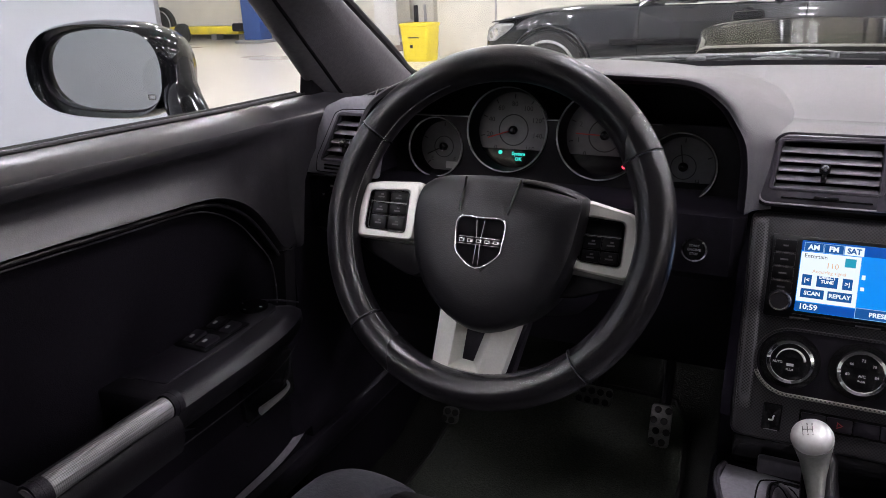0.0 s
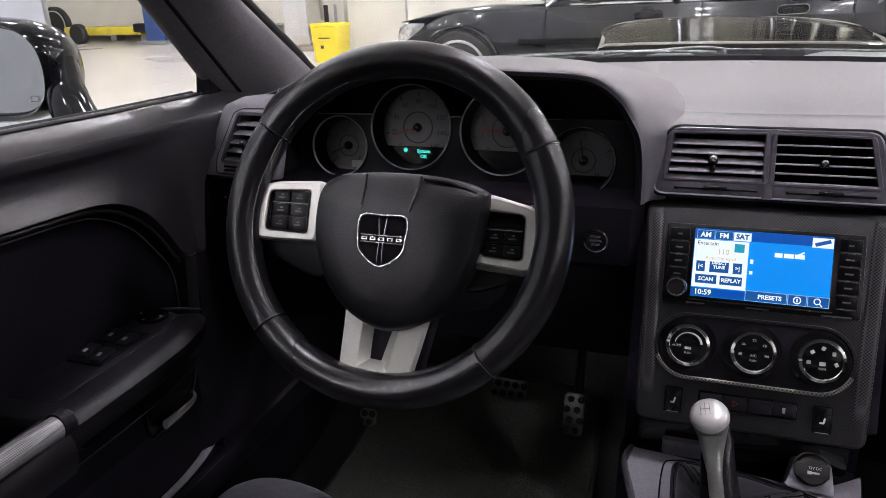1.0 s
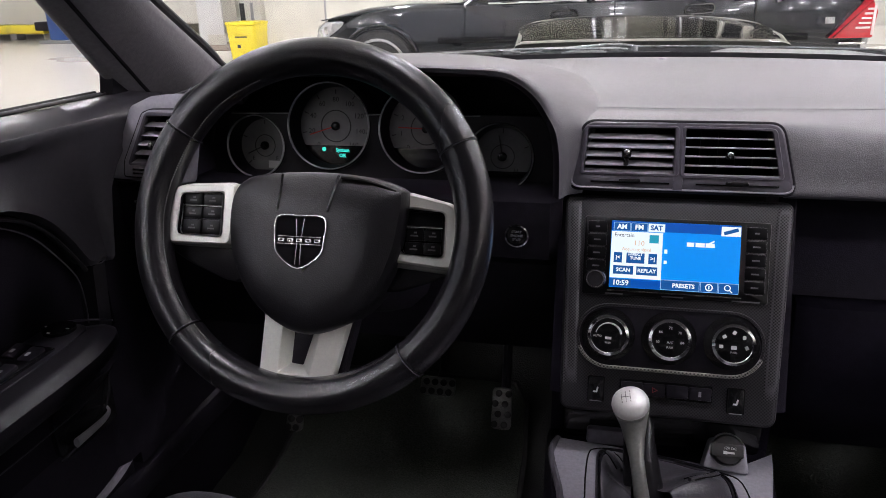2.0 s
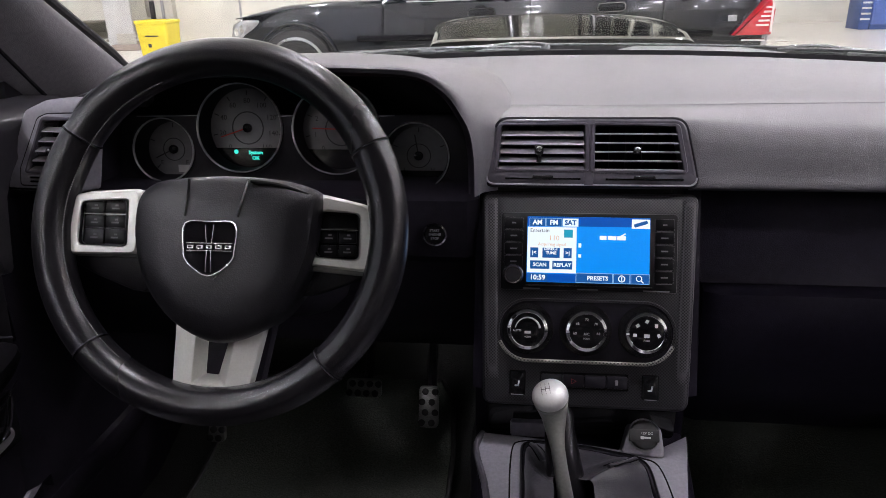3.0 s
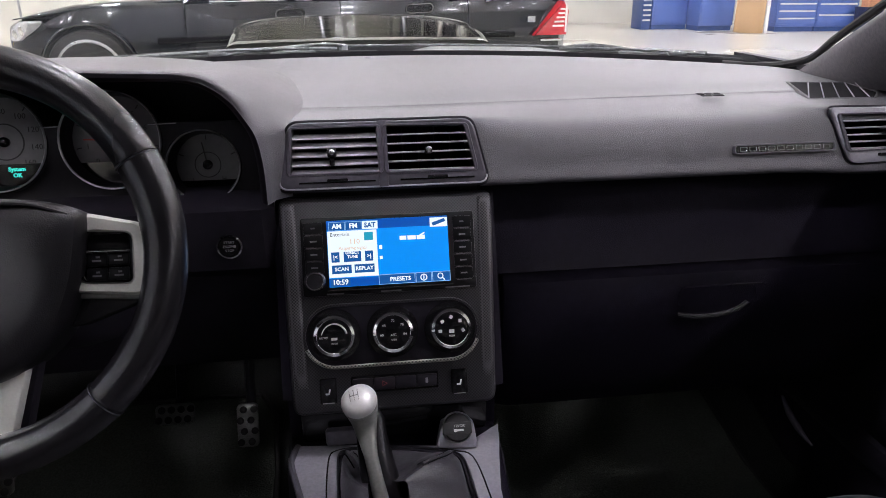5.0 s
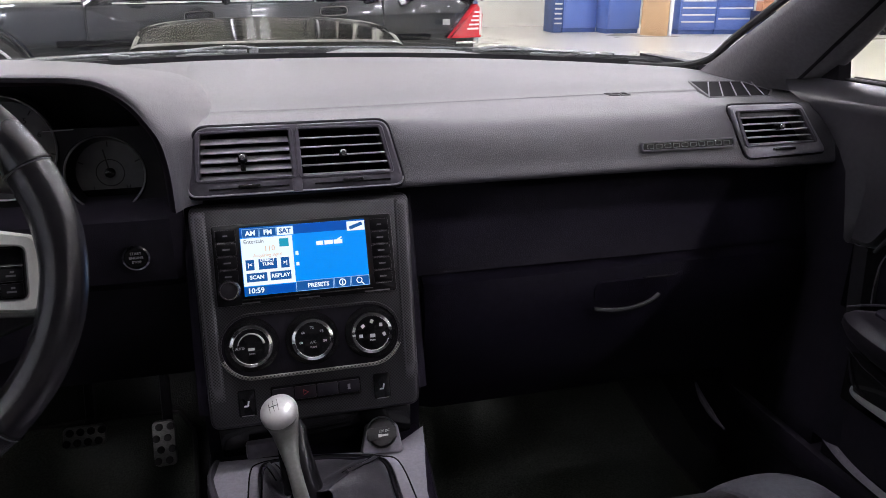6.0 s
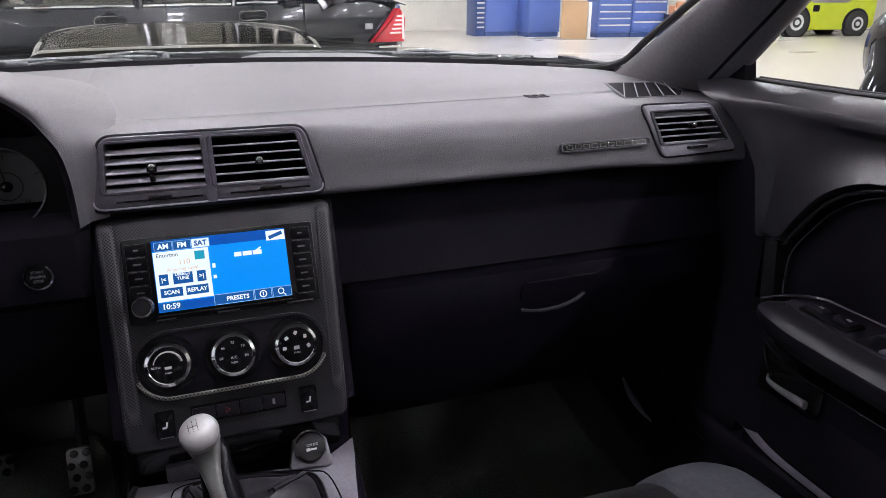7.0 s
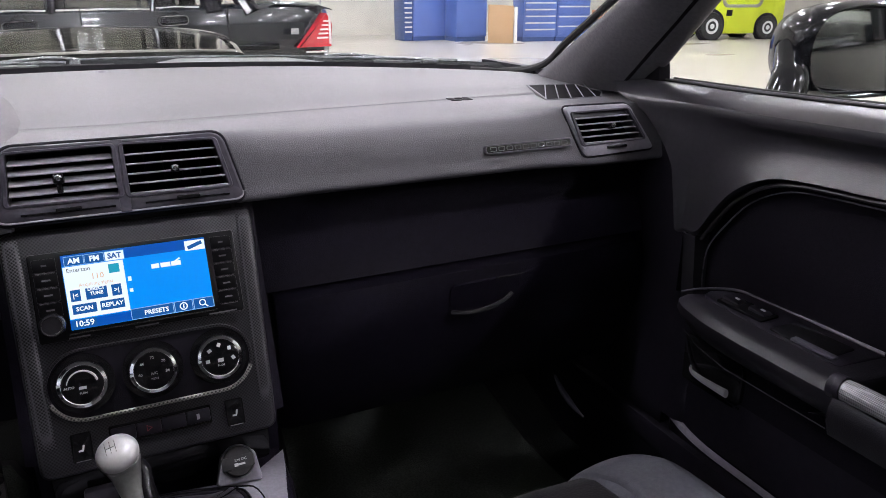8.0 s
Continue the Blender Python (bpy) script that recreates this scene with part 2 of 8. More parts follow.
def plate(bm, pts, d0, d1, M=None, r=0.0):
    """A flat outline (local x, y) with thickness from d0 to d1 (local z), its front edge rounded by r."""
    levels = [(d0, 0.0), (d1, 0.0)] if not r else [(d0, 0.0), (d1 - r, 0.0), (d1 - 0.3 * r, 0.3 * r), (d1, r)]
    n = len(pts)
    nrm = []
    area = sum(pts[i][0] * pts[(i + 1) % n][1] - pts[(i + 1) % n][0] * pts[i][1] for i in range(n))
    for i in range(n):
        a, b = Vector(pts[i - 1]), Vector(pts[(i + 1) % n])
        t = (b - a).normalized() if (b - a).length > 1e-9 else Vector((1, 0))
        nrm.append(Vector((-t.y, t.x)) * (1 if area > 0 else -1))
    rings = []
    for d, off in levels:
        ring = []
        for i in range(n):
            q = Vector(pts[i]) + nrm[i] * off
            co = Vector((q.x, q.y, d))
            ring.append(bm.verts.new(M @ co if M is not None else co))
        rings.append(ring)
    for a, b in zip(rings, rings[1:]):
        for i in range(n):
            bm.faces.new((a[i], a[(i + 1) % n], b[(i + 1) % n], b[i]))
    bm.faces.new(rings[0][::-1])
    bm.faces.new(rings[-1])
    return bm


def frame_plate(bm, outer, inner, d0, d1, M=None, r=0.0):
    """A ring between two outlines of equal length, with thickness."""
    n = len(outer)

    def ring(pts, d):
        return [bm.verts.new((M @ Vector((p[0], p[1], d))) if M is not None else Vector((p[0], p[1], d))) for p in pts]
    mid_o = [(o[0] * 0.8 + i[0] * 0.2, o[1] * 0.8 + i[1] * 0.2) for o, i in zip(outer, inner)]
    mid_i = [(o[0] * 0.2 + i[0] * 0.8, o[1] * 0.2 + i[1] * 0.8) for o, i in zip(outer, inner)]
    seq = [ring(outer, d0), ring(outer, d1 - r), ring(mid_o, d1), ring(mid_i, d1), ring(inner, d1 - r), ring(inner, d0)]
    for a, b in zip(seq, seq[1:] + seq[:1]):
        for i in range(n):
            bm.faces.new((a[i], a[(i + 1) % n], b[(i + 1) % n], b[i]))
    return bm


def lathe(bm, prof, M=None, n=32, closed=False, caps=True):
    """Turns (radius, height) points round the local z axis."""
    rings = []
    for rad, h in prof:
        ring = []
        for i in range(n):
            a = 2 * math.pi * i / n
            co = Vector((rad * math.cos(a), rad * math.sin(a), h))
            ring.append(bm.verts.new(M @ co if M is not None else co))
        rings.append(ring)
    pairs = list(zip(rings, rings[1:])) + ([(rings[-1], rings[0])] if closed else [])
    for a, b in pairs:
        for i in range(n):
            bm.faces.new((a[i], a[(i + 1) % n], b[(i + 1) % n], b[i]))
    if not closed and caps:
        bm.faces.new(rings[0][::-1])
        bm.faces.new(rings[-1])
    return bm


def tube(bm, pts, r, n=10, closed=False, flat=1.0, up=(0, 0, 1)):
    """A sweep along points; r is one radius or one a point; flat squeezes it along up."""
    pts = [Vector(p) for p in pts]
    m = len(pts)
    rings = []
    for i, p in enumerate(pts):
        a = pts[i - 1] if (i or closed) else pts[0]
        b = pts[(i + 1) % m] if (i < m - 1 or closed) else pts[-1]
        t = (b - a).normalized()
        s = t.cross(Vector(up))
        s = s.normalized() if s.length > 1e-6 else t.orthogonal().normalized()
        u = s.cross(t).normalized()
        rad = r[i] if isinstance(r, (list, tuple)) else r
        rings.append([bm.verts.new(p + s * rad * math.cos(2 * math.pi * k / n) + u * rad * flat * math.sin(2 * math.pi * k / n)) for k in range(n)])
    for a, b in list(zip(rings, rings[1:])) + ([(rings[-1], rings[0])] if closed else []):
        for k in range(n):
            bm.faces.new((a[k], a[(k + 1) % n], b[(k + 1) % n], b[k]))
    if not closed:
        bm.faces.new(rings[0][::-1])
        bm.faces.new(rings[-1])
    return bm


def smooth_line(pts, n=6, closed=False):
    """Catmull-Rom through points of any dimension."""
    out, m = [], len(pts)
    last = m if closed else m - 1
    for i in range(last):
        p0 = pts[i - 1] if (i or closed) else pts[0]
        p1, p2 = pts[i], pts[(i + 1) % m]
        p3 = pts[(i + 2) % m] if (i + 2 < m or closed) else pts[-1]
        for k in range(n):
            t = k / n
            out.append(tuple(0.5 * (2 * b + (c - a) * t + (2 * a - 5 * b + 4 * c - d) * t * t + (3 * b - a - 3 * c + d) * t ** 3) for a, b, c, d in zip(p0, p1, p2, p3)))
    if not closed:
        out.append(tuple(pts[-1]))
    return out


def sheet(bm, rows, thick=0.0, way=None, close=False):
    """A surface over rows of points; with thick it gets a back, offset along way or its own normals, and edges."""
    front = [[bm.verts.new(p) for p in row] for row in rows]
    nr, nc = len(front), len(front[0])

    def skin(g, flip):
        for i in range(nr - 1):
            for j in range(nc - 1 + (1 if close else 0)):
                q = (g[i][j], g[i + 1][j], g[i + 1][(j + 1) % nc], g[i][(j + 1) % nc])
                if len({v.co.to_tuple(6) for v in q}) >= 3:
                    try:
                        bm.faces.new(q[::-1] if flip else q)
                    except ValueError:
                        pass
    skin(front, False)
    if thick:
        back = []
        for i in range(nr):
            line = []
            for j in range(nc):
                if way is not None:
                    d = Vector(way)
                else:
                    a = front[min(i + 1, nr - 1)][j].co - front[max(i - 1, 0)][j].co
                    b = front[i][min(j + 1, nc - 1)].co - front[i][max(j - 1, 0)].co
                    d = a.cross(b).normalized()
                line.append(bm.verts.new(front[i][j].co + d * thick))
            back.append(line)
        skin(back, True)
        for i in range(nr - 1):
            for j in (0, nc - 1):
                bm.faces.new((front[i][j], front[i + 1][j], back[i + 1][j], back[i][j]))
        for j in range(nc - 1):
            for i in (0, nr - 1):
                bm.faces.new((front[i][j], front[i][j + 1], back[i][j + 1], back[i][j]))
    return bm


def lettering(name, body, size, M, material, parent, align="CENTER", depth=0.0003, bold=0.0):
    """Words set in the built-in font as a thin mesh; local x along the line, local z out of the face."""
    cu = bpy.data.curves.new(name, "FONT")
    cu.body, cu.size, cu.align_x, cu.align_y, cu.extrude, cu.offset, cu.resolution_u = body, size, align, "CENTER", depth, bold, 2
    tmp = bpy.data.objects.new(name, cu)
    scene.collection.objects.link(tmp)
    me = bpy.data.meshes.new_from_object(tmp.evaluated_get(bpy.context.evaluated_depsgraph_get()))
    bpy.data.objects.remove(tmp)
    bpy.data.curves.remove(cu)
    bm = bmesh.new()
    bm.from_mesh(me)
    bpy.data.meshes.remove(me)
    bmesh.ops.transform(bm, matrix=M, verts=bm.verts)
    return part(name, bm, material, parent)


def axes(o, x, y, z):
    """A frame at o with the given local axes."""
    m = Matrix.Identity(4)
    for i, a in enumerate((Vector(x).normalized(), Vector(y).normalized(), Vector(z).normalized())):
        for k in range(3):
            m[k][i] = a[k]
    for k in range(3):
        m[k][3] = o[k]
    return m


def lean(o, back, turn=0.0):
    """A face that looks to the rear of the car: local x to the car's right, y up, z out of the face, leaning back by degrees."""
    a, b = radians(back), radians(turn)
    m = axes((0, 0, 0), (1, 0, 0), (0, math.sin(a), math.cos(a)), (0, -math.cos(a), math.sin(a)))
    return Matrix.Translation(o) @ Matrix.Rotation(b, 4, "Z") @ m


def ray_ring(outline, c, angle):
    """Where a ray from c at an angle leaves an outline."""
    d = Vector((math.cos(angle), math.sin(angle)))
    best = None
    n = len(outline)
    for i in range(n):
        a, b = Vector(outline[i]) - c, Vector(outline[(i + 1) % n]) - c
        e = b - a
        det = d.x * -e.y + d.y * e.x
        if abs(det) < 1e-12:
            continue
        t = (a.x * -e.y + a.y * e.x) / det
        u = (d.x * a.y - d.y * a.x) / det
        if -1e-9 <= u <= 1 + 1e-9 and t > 0 and (best is None or t > best):
            best = t
    return tuple(c + d * (best or 0.001))


def holed(bm, outer, inner, d0, d1, M, r=0.0, n=72):
    """A plate with a hole, both outlines seen from the middle of the hole."""
    c = sum((Vector(p) for p in inner), Vector((0, 0))) / len(inner)
    ang = sorted({round(2 * math.pi * k / n - math.pi, 6) for k in range(n)} | {round(math.atan2(p[1] - c.y, p[0] - c.x), 6) for p in list(outer) + list(inner)})
    return frame_plate(bm, [ray_ring(outer, c, a) for a in ang], [ray_ring(inner, c, a) for a in ang], d0, d1, M, r)


def at(M, x, y, z=0.0):
    return M @ Matrix.Translation((x, y, z))


def lerp(a, b, t):
    return a + (b - a) * t


def step(a, b, t):
    t = max(0.0, min(1.0, (t - a) / (b - a)))
    return t * t * (3 - 2 * t)

# ---- the car's shell: floor, roof, pillars, glass, hood ----
def pad_back(x):
    return 0.50 - 0.28 * x * x


def pad_top(x):
    return 0.953 - 0.041 * x * x


def mirrored(pts, s):
    return [(s * p[0], p[1], p[2]) for p in pts]


SILL_GREY = surface("grey_sill_plastic", (0.20, 0.19, 0.22), (0.26, 0.247, 0.285), rough=0.36, scale=200, bump=0.2, bump_scale=700)


def build_shell():
    car = thing("coupe", 0, 0.0, 0.0, "black two-door coupe body with open view through its windscreen", "car")
    # floor pan and footwells
    rows = []
    for y, z in ((-1.9, 0.24), (-0.6, 0.24), (0.25, 0.235), (0.45, 0.30), (0.62, 0.45), (0.66, 0.80)):
        rows.append([(x, y, z + (0.10 if abs(x) < 0.13 and z < 0.6 else 0.0)) for x in (-0.78, -0.5, -0.2, -0.13, -0.12, 0.0, 0.12, 0.13, 0.2, 0.5, 0.78)])
    part("floor_carpet", sheet(bmesh.new(), rows, 0.03, (0, 0, -1)), CARPET, car, "dark grey cut-pile carpet")
    for s in (-1, 1):
        # body side below the belt line, sill and scuff plate
        prof = [(0.80, 0.16), (0.90, 0.22), (0.95, 0.45), (0.96, 0.70), (0.93, 0.86), (0.80, 0.925)]
        rows = [[(s * (x - 0.05 * step(0.2, 2.4, y)), y, z - 0.16 * step(0.5, 0.78, z) * step(0.05, 1.0, y)) for x, z in prof] for y in (-2.1, -1.0, 0.03, 1.0, 2.0, 2.5)]
        part("body_side", sheet(bmesh.new(), rows, 0.02), PAINT_BLACK, car)
        part("door_sill", one_box((s * 0.775, -0.5, 0.385), (0.10, 1.6, 0.05), r=0.012), DASH_BLACK, car)
        path = smooth_line([(0.752, -0.95, 0.420), (0.752, -0.5, 0.420), (0.752, -0.2, 0.421), (0.751, -0.09, 0.424), (0.748, -0.035, 0.442), (0.746, -0.015, 0.462)], 5)
        part("scuff_plate", sheet(bmesh.new(), [[(s * (x - w), y, z + 0.006 + dz) for w, dz in ((-0.016, 0.0), (-0.012, 0.004), (0.010, 0.004), (0.015, -0.002), (0.016, -0.012))] for x, y, z in path]), SILL_GREY, car, "grey moulded door sill trim")
        # kick panel in the footwell
        rows = [[(s * 0.737, y, z) for z in (0.22, 0.45, 0.70, 0.86, 0.935)] for y in (-0.01, 0.2, 0.62)]
        part("kick_panel", sheet(bmesh.new(), rows, 0.02, (s, 0, 0)), DASH_BLACK, car)
        # windscreen pillar trim: a tapered rounded section swept up and back
        secs = []
        for t in (0.0, 0.12, 0.3, 0.5, 0.75, 1.0):
            y, z = lerp(0.36, -0.42, t), lerp(0.925, 1.30, t)
            xi, xo = lerp(0.705, 0.585, t), lerp(0.76, 0.66, t)
            yo = lerp(0.130, -0.345, t)
            secs.append(smooth_line([(s * xi, y, z), (s * (xi - 0.012), lerp(y, yo, 0.35), z - 0.004), (s * (xi + 0.004), lerp(y, yo, 0.72), z - 0.002),
                                     (s * (xo - 0.012), yo, z - 0.004), (s * (xo + 0.012), yo + 0.02, z + 0.006), (s * (xo + 0.02), lerp(y, yo, 0.4), z + 0.01)], 5, True))
        part("pillar_trim", sheet(bmesh.new(), secs, close=True), PILLAR_TRIM, car, "grey windscreen pillar trim")
        cut = []
        for t in (0.05, 0.2, 0.4, 0.6, 0.8, 1):
            y, yo, z = lerp(0.36, -0.42, t), lerp(0.130, -0.345, t), lerp(0.925, 1.30, t)
            cut.append((s * (lerp(lerp(0.705, 0.585, t) + 0.004, lerp(0.76, 0.66, t) - 0.012, 0.52) - 0.0005), lerp(y, yo, 0.87), z - 0.0038))
        part("trim_seam", tube(bmesh.new(), cut, 0.003, 6), DEEP_BLACK, car)
        # black rubber edge of the windscreen
        edge = [(s * 0.60, 0.412, 0.937), (s * 0.655, 0.397, 0.9345), (s * 0.690, 0.372, 0.938), (s * 0.700, 0.335, 0.948), (s * 0.698, 0.30, 0.962)] + [(s * lerp(0.709, 0.59, t), lerp(0.375, -0.40, t), lerp(0.93, 1.305, t)) for t in (0.16, 0.3, 0.45, 0.6, 0.8, 1)]
        part("windscreen_seal", tube(bmesh.new(), smooth_line(edge, 5), 0.006, 8), RUBBER, car)
        # sail patch behind the mirror
        plan = [(s * 0.737, 0.24, 0.90), (s * 0.736, 0.066, 0.915), (s * 0.730, 0.076, 1.003), (s * 0.715, 0.20, 1.01)]
        rows = [[plan[0], plan[1]], [plan[3], plan[2]]]
        part("sail_patch", sheet(bmesh.new(), rows, 0.02, (s, 0, 0)), DEEP_BLACK, car)
        # roof rail and rear pillar
        rail = [(s * 0.655, -0.40, 1.31), (s * 0.64, -0.7, 1.345), (s * 0.63, -1.1, 1.345), (s * 0.63, -1.5, 1.29), (s * 0.66, -1.9, 1.12), (s * 0.70, -2.15, 0.98)]
        part("roof_rail", tube(bmesh.new(), smooth_line(rail, 4), 0.035, 10), HEADLINER, car)
        rows = [[(s * 0.74, y0, 0.93), (s * 0.66, y1, 1.30)] for y0, y1 in ((-1.45, -1.25), (-1.75, -1.5), (-2.2, -1.85))]
        part("rear_pillar", sheet(bmesh.new(), rows, 0.03, (s, 0, 0)), HEADLINER, car)
        rows = [[(s * 0.76, y, 0.94), (s * 0.72, y, 1.12), (s * 0.655, y + (-0.02 if y > -1 else 0.0), 1.31 if y < -0.3 else 1.0)] for y in (-0.42, -0.9, -1.4)]
        rows = [[(s * 0.762, 0.14, 0.94), (s * 0.745, 0.05, 1.01), (s * 0.738, 0.03, 1.03)]] + rows
        g = part("side_glass", sheet(bmesh.new(), rows, 0.004, (s, 0, 0)), GLASS, car)
        g.visible_shadow = False
    # roof
    rows = []
    for y, z in ((-0.38, 1.315), (-0.6, 1.36), (-0.95, 1.385), (-1.3, 1.36), (-1.55, 1.30)):
        rows.append([(x, y, z + 0.02 * (1 - (x / 0.66) ** 2)) for x in (-0.66, -0.5, -0.25, 0, 0.25, 0.5, 0.66)])
    part("headliner", sheet(bmesh.new(), rows, 0.03, (0, 0, 1)), HEADLINER, car, "grey cloth headliner")
    rows = []
    for y, z in ((-0.33, 1.325), (-0.38, 1.352), (-0.6, 1.398), (-0.95, 1.423), (-1.3, 1.398), (-1.52, 1.345), (-1.58, 1.318)):
        rows.append([(x, y, z + 0.02 * (1 - (x / 0.66) ** 2) - (0.05 if abs(x) > 0.68 else 0.0)) for x in (-0.70, -0.66, -0.5, -0.25, 0, 0.25, 0.5, 0.66, 0.70)])
    part("roof_skin", sheet(bmesh.new(), rows, 0.006, (0, 0, -1)), PAINT_BLACK, car, "glossy black roof")
    for s in (-1, 1):
        rows = [[(s * 0.80, y0, 0.925), (s * 0.705, y1, 1.33)] for y0, y1 in ((-1.45, -1.25), (-1.75, -1.5), (-2.25, -1.85))]
        part("quarter_panel", sheet(bmesh.new(), rows, 0.012, (s, 0, 0)), PAINT_BLACK, car)
    part("trunk", one_box((0, -2.46, 0.60), (1.80, 0.62, 0.70), r=0.07, seg=3), PAINT_BLACK, car, "glossy black tail")
    part("nose", one_box((0, 2.72, 0.50), (1.74, 0.26, 0.46), r=0.07, seg=3), PAINT_BLACK, car, "glossy black nose")
    # windscreen and rear window
    rows = []
    for t in (0, 0.2, 0.4, 0.6, 0.8, 1.0):
        w = lerp(0.712, 0.60, t)
        rows.append([(w * k, lerp(0.375, -0.40, t) + (1 - k * k) * lerp(0.36, 0.06, t), lerp(0.93, 1.31, t) + (1 - k * k) * lerp(-0.045, 0.025, t)) for k in (-1, -0.8, -0.5, -0.2, 0, 0.2, 0.5, 0.8, 1)])
    g = part("windscreen", sheet(bmesh.new(), rows, 0.005), GLASS, car)
    g.visible_shadow = False
    rows = []
    for lift, back in ((-0.030, 0.004), (0.0, 0.010), (0.0062, 0.018)):
        rows.append([(0.712 * k, pad_back(0.712 * k) + back, pad_top(0.712 * k) + lift) for k in [i / 12 - 1 for i in range(25)]])
    part("glass_border", sheet(bmesh.new(), rows, 0.003, (0, 1, 0)), DEEP_BLACK, car, "black printed border of the windscreen")
    # rear window is out of view; its dark tint is added to cut light from behind
    rows = [[(x, y, z) for x in (-0.64, 0, 0.64)] for y, z in ((-1.55, 1.31), (-2.2, 1.0))]
    g = part("rear_window", sheet(bmesh.new(), rows, 0.005), TINTED, car, "tinted rear window")
    g.visible_shadow = False
    part("rear_shelf", one_box((0, -2.0, 0.86), (1.5, 0.9, 0.04), r=0.01), HEADLINER, car)
    part("rear_bench", one_box((0, -1.62, 0.55), (1.2, 0.22, 0.62), pose(0, 0, 0, 0, 0, 0), r=0.06), SEAT_DARK, car)
    # hood with its raised middle
    def bulge_w(y):
        if y < 1.80:
            return lerp(0.296, 0.372, step(0.90, 1.80, y))
        return 0.372 * max(0.0, 1 - ((y - 1.80) / 0.95) ** 2.6) ** 0.5
    rows = []
    for y in (0.84, 0.95, 1.15, 1.4, 1.7, 2.0, 2.3, 2.6, 2.85):
        zb = 0.885 - 0.085 * step(0.9, 2.4, y) - 0.10 * step(2.2, 2.7, y)
        rows.append([(x, y, zb - 0.13 * (x / 0.9) ** 2) for x in (-0.92, -0.8, -0.6, -0.4, -0.2, 0, 0.2, 0.4, 0.6, 0.8, 0.92)])
    part("hood", sheet(bmesh.new(), rows, 0.02, (0, 0, -1)), HOOD_PAINT, car, "glossy black hood")
    rows = []
    ys = [0.945, 0.948, 0.953, 0.97, 1.0, 1.2, 1.4, 1.6, 1.8, 1.95, 2.1, 2.22, 2.33, 2.43, 2.51, 2.58, 2.635, 2.675, 2.705, 2.728, 2.742, 2.749]
    for y in ys:
        w = bulge_w(y)
        zt = lerp(0.90, 0.944 - 0.0133 * (y - 0.95), step(0.943, 0.955, y))
        zl = 0.72
        rows.append([(-w - 0.045, y, zl), (-w - 0.022, y, lerp(zl, zt, 0.75)), (-w - 0.011, y, zt - 0.014), (-w - 0.003, y, zt - 0.005), (-w + 0.014 * w / 0.35, y, zt - 0.0005)] + [(w * k, y, zt + 0.004 * (1 - k * k)) for k in (-0.7, -0.35, 0, 0.35, 0.7)] + [(w - 0.014 * w / 0.35, y, zt - 0.0005), (w + 0.003, y, zt - 0.005), (w + 0.011, y, zt - 0.014), (w + 0.022, y, lerp(zl, zt, 0.75)), (w + 0.045, y, zl)])
    rows.append([(p[0], 2.762, p[2] - 0.004) for p in rows[-1]])
    rows.append([(p[0], 2.778, p[2] - 0.016) for p in rows[-1]])
    rows.append([(p[0], 2.81, 0.72) for p in rows[-1]])
    part("hood_bulge", sheet(bmesh.new(), rows), HOOD_PAINT, car, "raised glossy black middle of the hood")
    rim = [(bulge_w(y) + 0.002, y, 0.9425 - 0.0133 * (y - 0.95)) for y in (0.96, 1.1, 1.3, 1.5, 1.7, 1.9, 2.1, 2.25, 2.4, 2.52, 2.62, 2.69, 2.73, 2.748)]
    rim[0] = (rim[0][0], 0.955, 0.925)
    part("bulge_edge", tube(bmesh.new(), rim + [(0, 2.751, 0.9185)] + [(-x, y, z) for x, y, z in reversed(rim)], 0.007, 8), PAINT_BLACK, car, "polished edge of the raised hood middle")
    # cowl below the windscreen
    rows = []
    for k in [i / 10 - 1 for i in range(21)]:
        x = 0.75 * k
        yb = pad_back(x) + 0.20
        z0 = 0.952 - 0.034 * x * x
        rows.append([(x, y + 0.0, z) for y, z in ((yb + 0.03, z0 - 0.075), (yb - 0.10, z0 - 0.05), (yb - 0.05, z0 - 0.012), (yb, z0), (yb + 0.06, z0 - 0.006), (yb + 0.13, z0 - 0.05))])
    part("cowl", sheet(bmesh.new(), rows, 0.01, (0, 0, -1)), DEEP_BLACK, car, "black plastic cowl grille")
    for s in (-1, 1):
        for y in (1.75, -1.55):
            M = axes((s * 0.80, y, 0.355), (0, 1, 0), (0, 0, 1), (s, 0, 0))
            t = part("tyre", lathe(bmesh.new(), [(0.24, -0.11), (0.34, -0.11), (0.355, -0.08), (0.355, 0.08), (0.34, 0.11), (0.24, 0.11)], M, 32), RUBBER, car)
            part("rim", lathe(bmesh.new(), [(0.24, 0.0), (0.245, 0.10), (0.20, 0.09), (0.05, 0.06), (0.04, 0.09)], M, 24), DARK_CHROME, t)
            part("axle", tube(bmesh.new(), [(s * 0.2, y, 0.33), (s * 0.75, y, 0.355)], 0.03, 8), GREY_PRINT, car)
    return car


CAR = build_shell()
MAT_PILE = surface("floor_mat_pile", (0.035, 0.041, 0.032), (0.084, 0.096, 0.079), rough=0.95, scale=300, bump=0.8, bump_scale=420, wear=(0.044, 0.051, 0.040), wear_scale=6.0)


